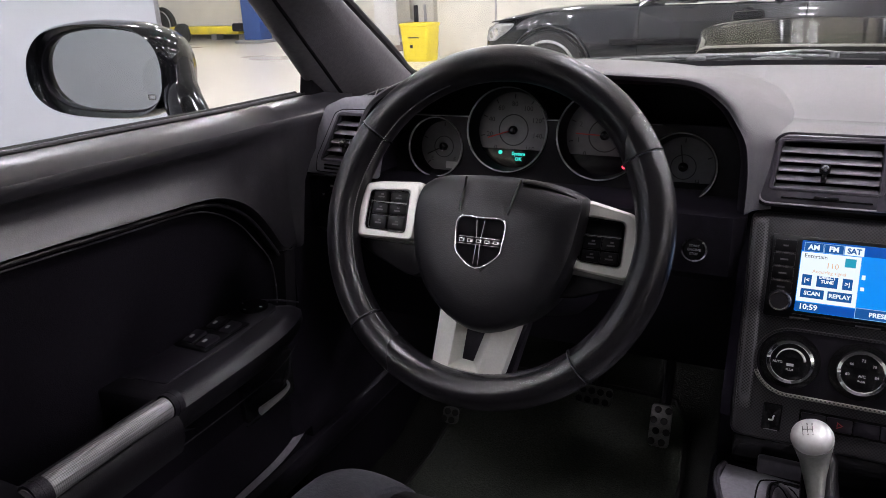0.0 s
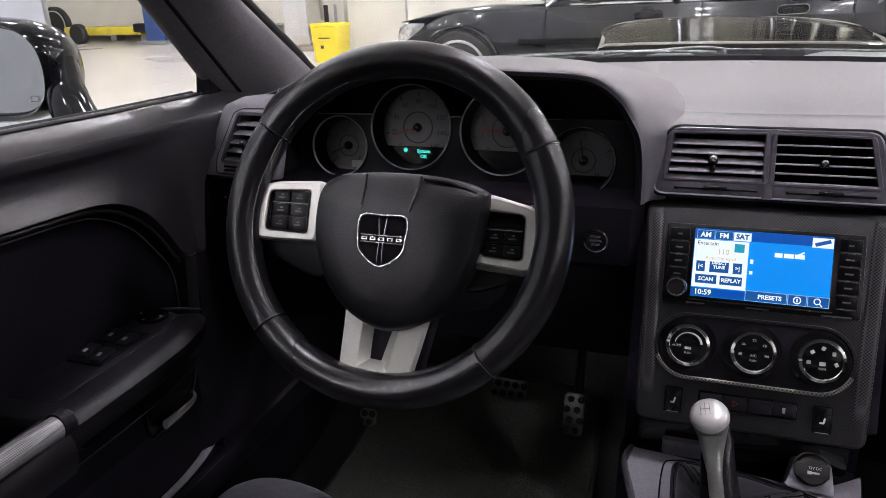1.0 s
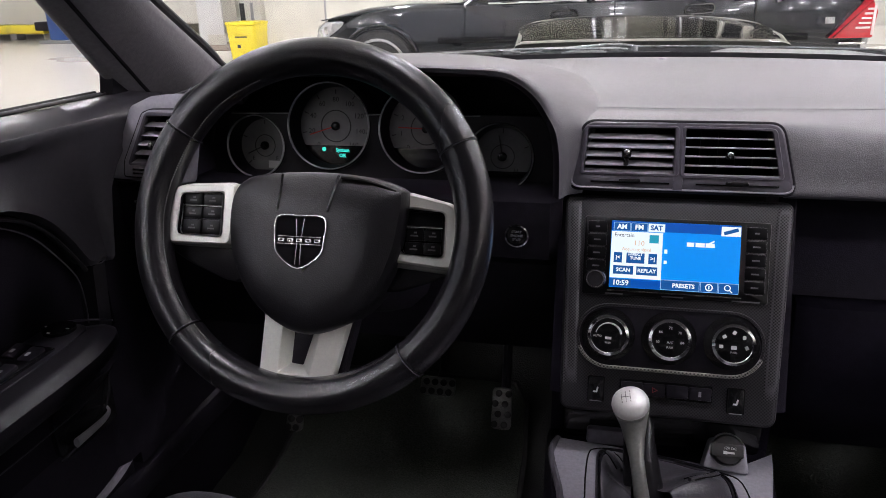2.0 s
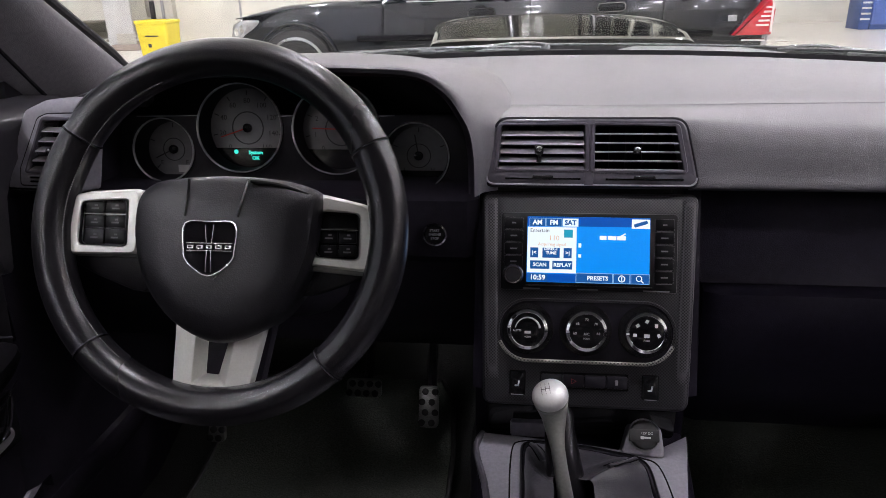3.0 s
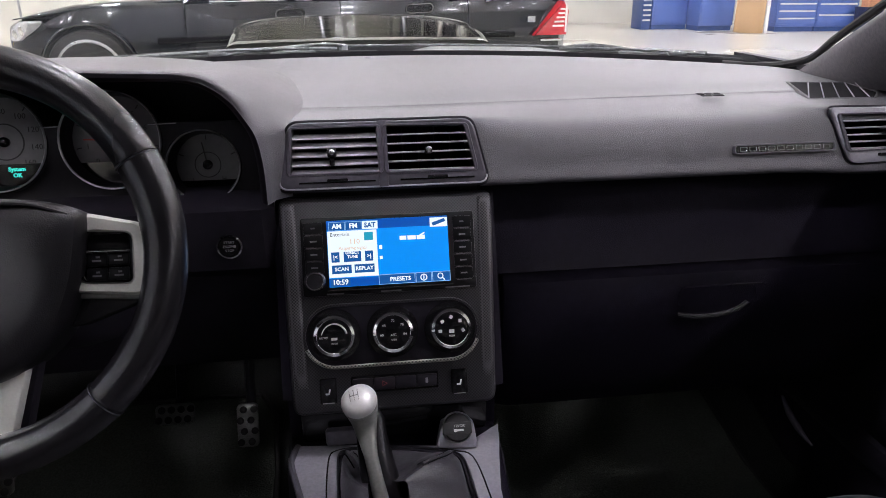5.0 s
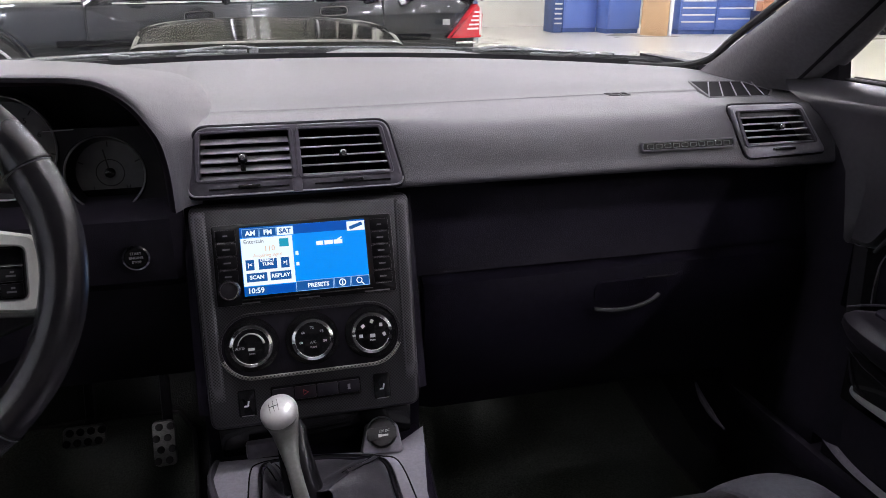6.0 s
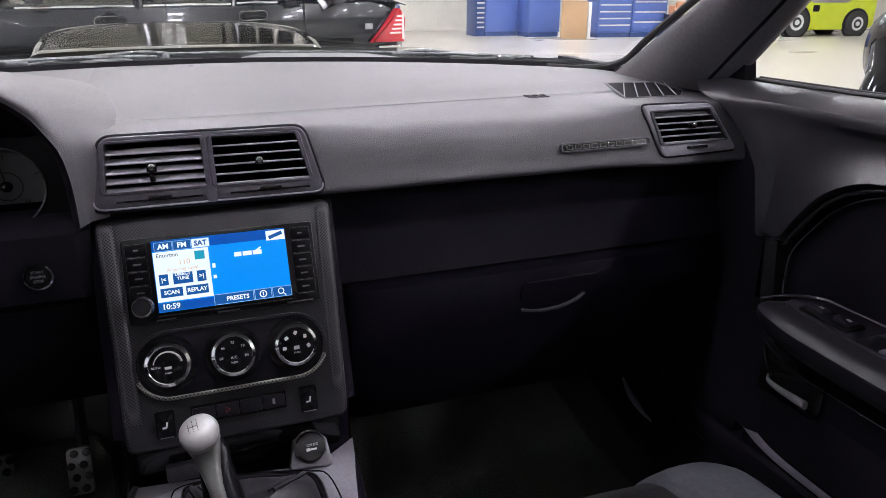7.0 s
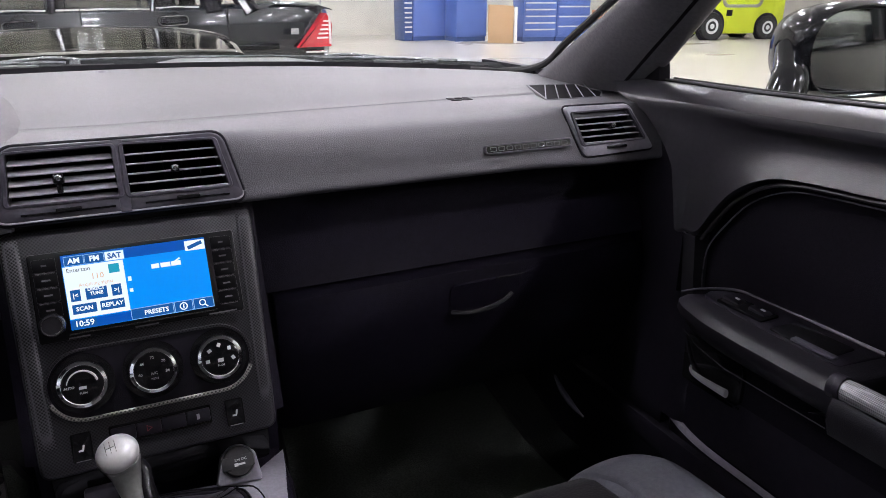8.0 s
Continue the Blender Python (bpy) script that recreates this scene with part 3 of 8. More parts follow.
def build_mat(s, label):
    m = thing("floor_mat", s * 0.42, 0.0, 0.242, label, "mat", "floor mats")
    rows = []
    for y, z, w in ((-0.38, 0.243, 0.19), (-0.35, 0.244, 0.215), (0.0, 0.243, 0.225), (0.22, 0.241, 0.225), (0.30, 0.258, 0.225), (0.42, 0.296, 0.215), (0.46, 0.316, 0.19)):
        rows.append([(s * 0.42 + w * k, y, z + 0.004 * (1 - k ** 8)) for k in (-1, -0.97, -0.6, -0.2, 0.2, 0.6, 0.97, 1)])
    part("mat_surface", sheet(bmesh.new(), smooth_rows(rows), 0.008, (0, 0, 1)), MAT_PILE, m)
    edge = [r[0] for r in rows] + rows[-1][1:-1] + [r[-1] for r in reversed(rows)] + rows[0][-2:0:-1]
    part("binding", tube(bmesh.new(), [(x, y, z + 0.007) for x, y, z in edge], 0.005, 6, True), RUBBER, m)
    return m


def smooth_rows(rows):
    cols = [smooth_line([r[k] for r in rows], 3) for k in range(len(rows[0]))]
    return [[c[i] for c in cols] for i in range(len(cols[0]))]


build_mat(-1, "dark green-grey carpet mat in the driver's footwell")
build_mat(1, "dark green-grey carpet mat in the passenger footwell")
# added grey tube that stands in for a small reflection on the kick panel
part("kick_trim", tube(bmesh.new(), smooth_line([(0.729, 0.275, 0.352), (0.727, 0.245, 0.334), (0.727, 0.205, 0.320), (0.729, 0.175, 0.314)], 4), [0.002, 0.003, 0.004, 0.005, 0.006, 0.006, 0.006, 0.006, 0.005, 0.004, 0.003, 0.002, 0.002], 8), SILL_GREY, CAR)


def on_cowl(x, back, lift=0.0):
    """A place on the cowl, back metres ahead of the pad's edge."""
    return (x, pad_back(x) + back, 0.9525 - 0.034 * x * x + lift)


def build_wiper(hub_x, arm_x, blade_x0, blade_x1, label):
    hx, hy, hz = on_cowl(hub_x, 0.17)
    w = thing("windscreen_wiper", hx, hy, hz, label, "wiper", "windscreen wipers")
    d = 1 if arm_x > hub_x else -1
    arm = [on_cowl(hub_x, 0.17, 0.004), on_cowl(hub_x + d * 0.04, 0.165, 0.008), on_cowl(lerp(hub_x, arm_x, 0.5), 0.13, 0.007), on_cowl(lerp(hub_x, arm_x, 0.8), 0.10, 0.004), on_cowl(arm_x, 0.085, 0.002)]
    part("wiper_arm", tube(bmesh.new(), smooth_line(arm, 5), [0.0062 - 0.00014 * i for i in range(21)], 8, flat=0.6), WIPER_GREY, w, "worn grey wiper arm")
    blade = [on_cowl(lerp(blade_x0, blade_x1, t), 0.075 + 0.02 * math.sin(math.pi * t), -0.001) for t in (0, 0.15, 0.3, 0.5, 0.7, 0.85, 1.0)]
    part("wiper_blade", tube(bmesh.new(), smooth_line(blade, 4), 0.0034, 8, flat=1.3), RUBBER, w)
    bow = [on_cowl(lerp(blade_x0, blade_x1, t), 0.082 + 0.02 * math.sin(math.pi * t), 0.004 + 0.004 * math.sin(math.pi * t)) for t in (0.15, 0.3, 0.5, 0.7, 0.85)]
    part("wiper_bow", tube(bmesh.new(), smooth_line(bow, 4), 0.0028, 6), WIPER_GREY, w)
    part("wiper_hub", lathe(bmesh.new(), [(0.009, -0.02), (0.009, 0.002), (0.007, 0.005), (0.003, 0.006)], pose(hx, hy, hz + 0.001), 16), WIPER_GREY, w)
    part("wiper_clip", one_box((0, 0, 0), (0.034, 0.012, 0.008), Matrix.Translation(on_cowl(arm_x, 0.088, 0.004)), r=0.003), WIPER_GREY, w)
    return w


WIPER_GREY = surface("worn_wiper_metal", (0.10, 0.10, 0.105), (0.26, 0.26, 0.27), rough=0.25, metal=0.3, scale=90, rough_var=0.1)
build_wiper(-0.04, -0.26, -0.46, 0.02, "black windscreen wiper parked before the driver")
build_wiper(0.40, 0.56, 0.30, 0.66, "black windscreen wiper parked before the passenger")
for x0, x1, b0, b1 in ((0.08, 0.36, 0.05, 0.14), (-0.17, -0.09, 0.08, 0.16), (0.46, 0.56, 0.09, 0.15), (-0.44, -0.30, 0.12, 0.17)):
    n = 6
    rows = [[on_cowl(lerp(x0, x1, k / n) + 0.5 * (b - b0) * (1 if k == 0 else -1 if k == n else 0), b, 0.0035) for b in (b0, lerp(b0, b1, 0.5), b1)] for k in range(n + 1)]
    part("cowl_panel", sheet(bmesh.new(), rows, 0.006, (0, 0, -1)), COWL_GREY, CAR, "grey plastic cowl insert")
part("cowl_seal", tube(bmesh.new(), smooth_line([on_cowl(x, 0.205, 0.001) for x in (-0.66, -0.5, -0.3, -0.1, 0.1, 0.3, 0.5, 0.66)], 5), 0.002, 8), WIPER_GREY, CAR, "worn seal along the hood's rear edge")


# ---- dashboard ----
def face_profile(x):
    """Top pad and upper face, from the glass to the lower edge of the face: (y, z)."""
    yb = pad_back(x)
    cr = 0.145 + 0.06 * abs(x)
    zb = pad_top(x)
    k = 1 - step(0.115, 0.20, abs(x)) + step(0.50, 0.56, x)   # upright face round the vents
    return [(yb + 0.05, zb - 0.018), (yb, zb), (lerp(cr, yb, 0.6), lerp(0.9275, zb, 0.72)), (lerp(cr, yb, 0.25), lerp(0.9275, zb, 0.32)), (cr + 0.02, 0.9268), (cr + 0.004, 0.9250), (cr, 0.9238), (cr - 0.012, 0.9220),
            (lerp(lerp(cr, 0.075, 0.5), 0.088, k), lerp(0.9175, 0.9205, k)), (lerp(0.083, 0.0725, k), lerp(0.910, 0.9155, k)), (lerp(0.068, 0.0640, k), lerp(0.897, 0.899, k)), (0.060, 0.880), (0.055, 0.862), (0.051, 0.851), (0.053, 0.845), (0.062, 0.842), (0.10, 0.840)]




def build_vent(dash, M, quad, n_slat, knob, label, slat_tilt=20):
    """A vent: frame round a four-sided opening (local x, y: tl, tr, br, bl), slats, a divider fin and a thumb knob."""
    tl, tr, br, bl = [Vector(q) for q in quad]

    def rounded(q, r):
        out = []
        m = len(q)
        for i in range(m):
            a, b, c = Vector(q[i - 1]), Vector(q[i]), Vector(q[(i + 1) % m])
            p, s = b + (a - b).normalized() * r, b + (c - b).normalized() * r
            for k in range(5):
                t = k / 4
                out.append(tuple((1 - t) ** 2 * p + 2 * t * (1 - t) * b + t * t * s))
        return out
    cx = (tl + tr + br + bl) / 4
    inner = rounded([bl, br, tr, tl], 0.003)
    outer = rounded([tuple(q + (q - cx).normalized() * 0.006) for q in (bl, br, tr, tl)], 0.006)
    vent = part("vent", frame_plate(bmesh.new(), outer, inner, -0.028, 0.002, M, 0.0015), VENT_GREY, dash, label)
    part("vent_backing", plate(bmesh.new(), inner, -0.032, -0.028, M), DEEP_BLACK, vent)
    for i in range(n_slat):
        t = (i + 1.0) / n_slat
        a, b = tl.lerp(bl, t), tr.lerp(br, t)
        bm = one_box((0, 0, 0), ((b - a).length - 0.001, 0.0018, 0.0125), at(M, (a.x + b.x) / 2, (a.y + b.y) / 2 + 0.001, -0.006) @ pose(0, 0, 0, slat_tilt), r=0.0006, seg=1)
        part("slat", bm, SLAT_GREY, vent)
    for k in (0.2, 0.4, 0.6, 0.8):
        a, b = bl.lerp(br, k), tl.lerp(tr, k)
        part("fin", one_box((0, 0, 0), (0.0014, (b - a).length, 0.008), at(M, (a.x + b.x) / 2, (a.y + b.y) / 2, -0.023), r=0.0005, seg=1), DEEP_BLACK, vent)
    kx, ky = knob
    bm = bmesh.new()
    if slat_tilt > 10:
        box(bm, (0, 0, 0), (0.011, 0.011, 0.012), at(M, kx, ky, 0.002), r=0.003)
        box(bm, (0, -0.009, 0), (0.006, 0.012, 0.010), at(M, kx, ky, 0.0), r=0.002)
    else:
        box(bm, (0, 0, 0), (0.009, 0.0075, 0.012), at(M, kx, ky, 0.001), r=0.0015)
    part("vent_knob", bm, GLOSS_BLACK, vent)
    part("knob_cap", lathe(bmesh.new(), [(0.0035, 0), (0.0035, 0.002), (0.002, 0.003)], at(M, kx, ky + 0.001, 0.0075), 12), SATIN_CHROME, vent)
    return vent


def build_dashboard():
    d = thing("dashboard", 0, 0.2, 0.6, "dark grey soft-touch dashboard with four round dials and silver-edged vents", "dashboard")
    # passenger side and middle: pad with upper face
    def cut(x, y, z):
        """Sinks the face behind the vent openings."""
        if abs(x + 0.003) < lerp(0.117, 0.098, step(0.86, 0.912, z)) and z < 0.9135:
            return y + 0.05
        k = (z - 0.852) / 0.066
        if 0.08 < k < 0.74 and 0.608 - 0.036 * k < x < 0.712 - 0.048 * k:
            return y + 0.045
        return y
    xs = [-0.14, -0.13] + [-0.122 + 0.004 * k for k in range(8)] + [-0.06, 0.0, 0.06] + [0.088 + 0.004 * k for k in range(9)] + [0.125, 0.2, 0.3, 0.4, 0.5] + [0.55 + 0.007 * k for k in range(25)] + [0.735, 0.744, 0.752, 0.758]
    rows = []
    for x in xs:
        prof = face_profile(x)
        prof = [(y, z - 0.005 * step(0.66, 0.735, x) * (z > 0.9) - (0.0025 + 0.006 * step(0.50, 0.64, x)) * step(0.875, 0.852, z) + 0.020 * step(0.730, 0.762, x) * step(0.86, 0.92, z)) for y, z in prof]
        rows.append([(x, cut(x, y, z), z) for y, z in smooth_line(prof, 4)])
    part("top_pad", sheet(bmesh.new(), rows), DASH_TOP, d, "grey grained dashboard pad")
    # pad behind the dial hood
    rows = []
    for x in (-0.758, -0.750, -0.735, -0.65, -0.55, -0.45, -0.35, -0.25, -0.14):
        yb = pad_back(x)
        rows.append([(x, yb + 0.05, pad_top(x) - 0.018), (x, yb, pad_top(x)), (x, lerp(yb, 0.18, 0.5), lerp(0.925, pad_top(x), 0.6)), (x, 0.18, 0.925)])
    part("pad_driver_side", sheet(bmesh.new(), rows), DASH_TOP, d)
    # lower panel and glovebox
    rows = []
    for x in (0.125, 0.3, 0.5, 0.65, 0.735):
        rows.append([(x, 0.075, 0.846), (x, 0.098, 0.83), (x, 0.095, 0.78), (x, 0.078, 0.726), (x, 0.074, 0.716)])
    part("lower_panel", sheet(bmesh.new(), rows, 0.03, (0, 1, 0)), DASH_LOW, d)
    rows = []
    for x in (0.15, 0.17, 0.3, 0.45, 0.6, 0.715, 0.73):
        e = 0.01 if x in (0.15, 0.73) else 0.0
        rows.append([(x, 0.072 + e, 0.712), (x, 0.060 + e, 0.706), (x, 0.052 + e, 0.68), (x, 0.055 + e, 0.62), (x, 0.075 + e, 0.55), (x, 0.11 + e, 0.49), (x, 0.16 + e, 0.46), (x, 0.30, 0.46)])
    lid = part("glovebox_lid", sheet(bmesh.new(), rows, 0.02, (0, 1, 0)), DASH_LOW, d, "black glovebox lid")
    hp = smooth_line([(0.385, 0.049, 0.652), (0.41, 0.043, 0.650), (0.44, 0.042, 0.652), (0.465, 0.044, 0.657), (0.482, 0.049, 0.664)], 5)
    part("glovebox_handle", tube(bmesh.new(), hp, 0.0042, 10, flat=0.8), HANDLE_GLOSS, lid, "curved black pull handle")
    part("handle_recess", plate(bmesh.new(), rrect(0.11, 0.030, 0.012), -0.005, 0.0005, lean((0.440, 0.05, 0.675), 0)), DASH_LOW, lid)
    part("lid_edge", one_box((0.478, 0.047, 0.692), (0.045, 0.004, 0.002)), HANDLE_GLOSS, lid)
    # middle vents
    M = lean((0, 0.0665, 0.886), 14)
    q = rounded_poly([(-0.1235, -0.0425), (0.124, -0.0425), (0.1055, 0.0348), (-0.1085, 0.0348)], 0.014)
    left_half = [p for p in q if p[0] <= -0.0005] + [(-0.0005, 0.0345), (-0.0005, -0.0425)]
    right_half = [p for p in q if p[0] >= -0.0005] + [(-0.0005, -0.0425), (-0.0005, 0.0345)]
    VL = ((-0.1035, 0.0270), (-0.0078, 0.0280), (-0.0060, -0.0235), (-0.108, -0.0235))
    VR = ((0.0042, 0.0280), (0.0948, 0.0265), (0.1065, -0.0245), (0.0050, -0.0245))
    hb = bmesh.new()
    for half, opening in ((left_half, VL), (right_half, VR)):
        c0 = sum((Vector(p) for p in half), Vector((0, 0))) / len(half)
        half = sorted(half, key=lambda p: math.atan2(p[1] - c0.y, p[0] - c0.x))
        holed(hb, half, opening, -0.03, 0.0125, M, 0.002)
    hv = part("vent_housing", hb, VENT_GREY, d, "dark grey twin vent surround")
    part("vent_bar", plate(bmesh.new(), [(-0.0068, -0.0418), (0.0038, -0.0418), (0.0038, 0.0340), (-0.0068, 0.0340)], 0.008, 0.0132, M, 0.0008), VENT_GREY, hv)
    part("vent_gap", tube(bmesh.new(), [M @ Vector((x * 1.012, y * 1.03, 0.0085)) for x, y in q], 0.0018, 6, True), DASH_BLACK, hv)
    low = sorted([p for p in q if p[1] < -0.03], key=lambda p: p[0])
    part("vent_edge", tube(bmesh.new(), [M @ Vector((x, y + 0.001, 0.0118)) for x, y in low], 0.0011, 6), SLAT_GREY, hv, "lighter lower edge")
    Mv = at(M, 0, 0, 0.0125)
    build_vent(d, Mv, VL, 5, (-0.060, -0.001), "left middle air vent with slats turned down", 29)
    build_vent(d, Mv, VR, 5, (0.052, -0.0015), "right middle air vent with level slats", 3)
    for x in (-0.055, 0.062):
        part("vent_slide", one_box((0, 0, 0), (0.024, 0.004, 0.008), at(Mv, x, -0.0325, 0.002), r=0.0012), GLOSS_BLACK, hv)
        part("slide_groove", one_box((0, 0, 0), (0.088, 0.002, 0.001), at(Mv, x, -0.0345, 0.0007)), GLOSS_BLACK, hv)
    # right outer vent
    Mr = lean((0.645, 0.0645, 0.886), 13, 0)
    q = rounded_poly([(-0.0500, -0.0375), (0.0735, -0.0350), (0.0300, 0.0325), (-0.0815, 0.0340)], 0.010)
    VO = ((-0.0680, 0.0243), (0.0245, 0.0240), (0.0520, -0.0193), (-0.0510, -0.0203))
    part("vent_housing", holed(bmesh.new(), q, VO, -0.03, 0.009, Mr, 0.002), VENT_FRAME_LIT, d, "grey outer vent surround")
    build_vent(d, at(Mr, 0, 0, 0.0095), VO, 5, (-0.006, 0.002), "right outer air vent", 3)
    part("vent_groove", tube(bmesh.new(), [Mr @ Vector((x * 1.03, y * 1.04, 0.0030)) for x, y in q], 0.0014, 6, True), DASH_BLACK, d)
    part("vent_slide", one_box((0, 0, 0), (0.033, 0.0040, 0.006), at(Mr, 0.003, -0.0272, 0.010), r=0.001), GLOSS_BLACK, d)
    # model plate on the face: raised bars in a dark frame
    Mc = lean((0.504, 0.0545, 0.8735), 17)
    pl = part("name_plate", frame_plate(bmesh.new(), rrect(0.137, 0.0125, 0.004), rrect(0.132, 0.0088, 0.003), -0.006, 0.0026, Mc, 0.0008), VENT_GREY, d, "slim dark chrome plate with raised bars")
    part("plate_backing", plate(bmesh.new(), rrect(0.133, 0.010, 0.003), -0.005, 0.001, Mc), GLOSS_BLACK, pl)
    for i in range(10):
        part("bar", frame_plate(bmesh.new(), rrect(0.0100, 0.0062, 0.0012, 2), rrect(0.0076, 0.0038, 0.0008, 2), 0.001, 0.0024, at(Mc, -0.0560 + i * 0.01245, 0), 0.0003), DARK_CHROME, pl)
    # airbag mark and small sensor on the pad
    Ma = axes((0.4465, 0.151, 0.9244), (1, 0, 0), (0, 1, 0.06), (0, -0.06, 1))
    for i, (x, y, w) in enumerate(((-0.012, 0.005, 0.009), (0.0, 0.005, 0.009), (0.012, 0.005, 0.007), (-0.008, -0.006, 0.014), (0.009, -0.006, 0.014))):
        part("airbag_mark", one_box((0, 0, 0), (w, 0.007, 0.0008), at(Ma, x, y, 0.0030)), DEEP_BLACK, d)
    part("light_sensor", lathe(bmesh.new(), [(0.009, 0), (0.009, 0.002), (0.005, 0.006), (0.001, 0.007)], pose(0.0, 0.468, 0.949), 16), SILL_GREY, d)
    # side window demisters at the corners of the pad
    for s in (1, -1):
        outline = [(0.5740, 0.124), (0.6700, 0.120), (0.6960, 0.150), (0.6880, 0.214), (0.6020, 0.224)]
        c = Vector((0.646, 0.166))
        T = Matrix.Translation((0, 0.18, 0.9262 if s > 0 else 0.938)) @ Matrix.Rotation(radians(5), 4, "X") @ Matrix.Translation((0, -0.18, 0))
        zt = 0.0
        frm = part("demister_vent", frame_plate(bmesh.new(), [(s * x, y) for x, y in outline], [tuple(Vector((s * x, y)).lerp(Vector((s * c.x, c.y)), 0.06)) for x, y in outline], zt - 0.006, zt + 0.0012, T, 0.0008), DASH_TOP, d, "corner demister grille")
        # solid near-black plate paints the dark of the opening behind the bars
        part("demister_hole", plate(bmesh.new(), [tuple(Vector((s * x, y)).lerp(Vector((s * c.x, c.y)), 0.07)) for x, y in outline], zt - 0.002, zt + 0.0004, T), DEEP_BLACK, frm)
        for k in (0.02, 0.20, 0.38, 0.56, 0.74):
            a = Vector((0.5740, 0.124)).lerp(Vector((0.6960, 0.122)), k)
            b = Vector((0.6020, 0.224)).lerp(Vector((0.7000, 0.210)), min(1.0, k + 0.28))
            part("grille_bar", tube(bmesh.new(), [T @ Vector((s * a.x, a.y + 0.004, zt + 0.0006)), T @ Vector((s * b.x, b.y - 0.004, zt + 0.0006))], 0.0009, 6), SILL_GREY, frm)
    return d


DASH = build_dashboard()


# the dial hood: stations round its lip, each from the lip over a shoulder and a middle to where it meets the pad
HOOD = [((-0.134, 0.024, 0.838), (-0.1305, 0.031, 0.838), (-0.124, 0.045, 0.838), (-0.108, 0.056, 0.838)),
        ((-0.134, 0.022, 0.870), (-0.1300, 0.029, 0.870), (-0.122, 0.044, 0.870), (-0.106, 0.062, 0.870)),
        ((-0.1355, 0.020, 0.895), (-0.131, 0.028, 0.896), (-0.121, 0.046, 0.897), (-0.102, 0.070, 0.893)),
        ((-0.140, 0.019, 0.918), (-0.134, 0.027, 0.921), (-0.121, 0.052, 0.920), (-0.096, 0.088, 0.910)),
        ((-0.150, 0.018, 0.937), (-0.143, 0.026, 0.942), (-0.126, 0.068, 0.939), (-0.098, 0.125, 0.9172)),
        ((-0.163, 0.016, 0.956), (-0.155, 0.024, 0.962), (-0.132, 0.095, 0.953), (-0.094, 0.175, 0.9260)),
        ((-0.185, 0.014, 0.973), (-0.178, 0.023, 0.980), (-0.150, 0.120, 0.967), (-0.102, 0.245, 0.9340)),
        ((-0.210, 0.012, 0.980), (-0.205, 0.022, 0.988), (-0.178, 0.150, 0.976), (-0.122, 0.325, 0.9413)),
        ((-0.259, 0.010, 0.983), (-0.256, 0.021, 0.991), (-0.232, 0.180, 0.984), (-0.170, 0.400, 0.947)),
        ((-0.330, 0.008, 0.985), (-0.330, 0.020, 0.994), (-0.320, 0.190, 0.988), (-0.260, 0.440, 0.949)),
        ((-0.420, 0.008, 0.985), (-0.420, 0.020, 0.994), (-0.420, 0.190, 0.987), (-0.400, 0.440, 0.946)),
        ((-0.500, 0.010, 0.979), (-0.500, 0.021, 0.988), (-0.502, 0.190, 0.981), (-0.510, 0.420, 0.942)),
        ((-0.560, 0.012, 0.965), (-0.563, 0.022, 0.973), (-0.570, 0.170, 0.965), (-0.600, 0.370, 0.934)),
        ((-0.598, 0.014, 0.943), (-0.604, 0.023, 0.949), (-0.618, 0.130, 0.940), (-0.650, 0.300, 0.924)),
        ((-0.620, 0.016, 0.910), (-0.628, 0.024, 0.913), (-0.640, 0.080, 0.910), (-0.665, 0.150, 0.910)),
        ((-0.630, 0.018, 0.875), (-0.638, 0.026, 0.876), (-0.645, 0.060, 0.875), (-0.660, 0.090, 0.875)),
        ((-0.632, 0.020, 0.838), (-0.640, 0.027, 0.838), (-0.645, 0.050, 0.838), (-0.655, 0.080, 0.838))]


DIAL_PANEL = surface("satin_dial_panel", (0.014, 0.013, 0.016), (0.021, 0.0195, 0.023), rough=0.42, scale=120, bump=0.1, bump_scale=800)


def dial_panel(dials, y=0.1090):
    """A thin sheet with round holes: columns of quads cut off where a dial stands."""
    bm = bmesh.new()
    x0, x1, n = -0.620, -0.140, 240
    for i in range(n):
        xa, xb = lerp(x0, x1, i / n), lerp(x0, x1, (i + 1) / n)
        xm = (xa + xb) / 2
        top = 0.9190 - 0.012 * step(-0.590, -0.618, xm) - 0.012 * step(-0.170, -0.142, xm)
        spans = [(0.800, top)]
        for dx, dz, r, _ in dials:
            if abs(xm - dx) < r + 0.0018:
                h = math.sqrt((r + 0.0018) ** 2 - (xm - dx) ** 2)
                lo, hi = dz + 0.006 - h, dz + 0.006 + h
                spans = [q for a, b in spans for q in ((a, min(b, lo)), (max(a, hi), b)) if q[1] - q[0] > 0.0004]
        for a, b in spans:
            bm.faces.new([bm.verts.new(p) for p in ((xa, y, a), (xb, y, a), (xb, y, b), (xa, y, b))])
    bmesh.ops.remove_doubles(bm, verts=bm.verts, dist=0.0001)
    ext = bmesh.ops.extrude_face_region(bm, geom=list(bm.faces))
    bmesh.ops.translate(bm, vec=(0, 0.004, 0), verts=[v for v in ext["geom"] if isinstance(v, bmesh.types.BMVert)])
    return bm


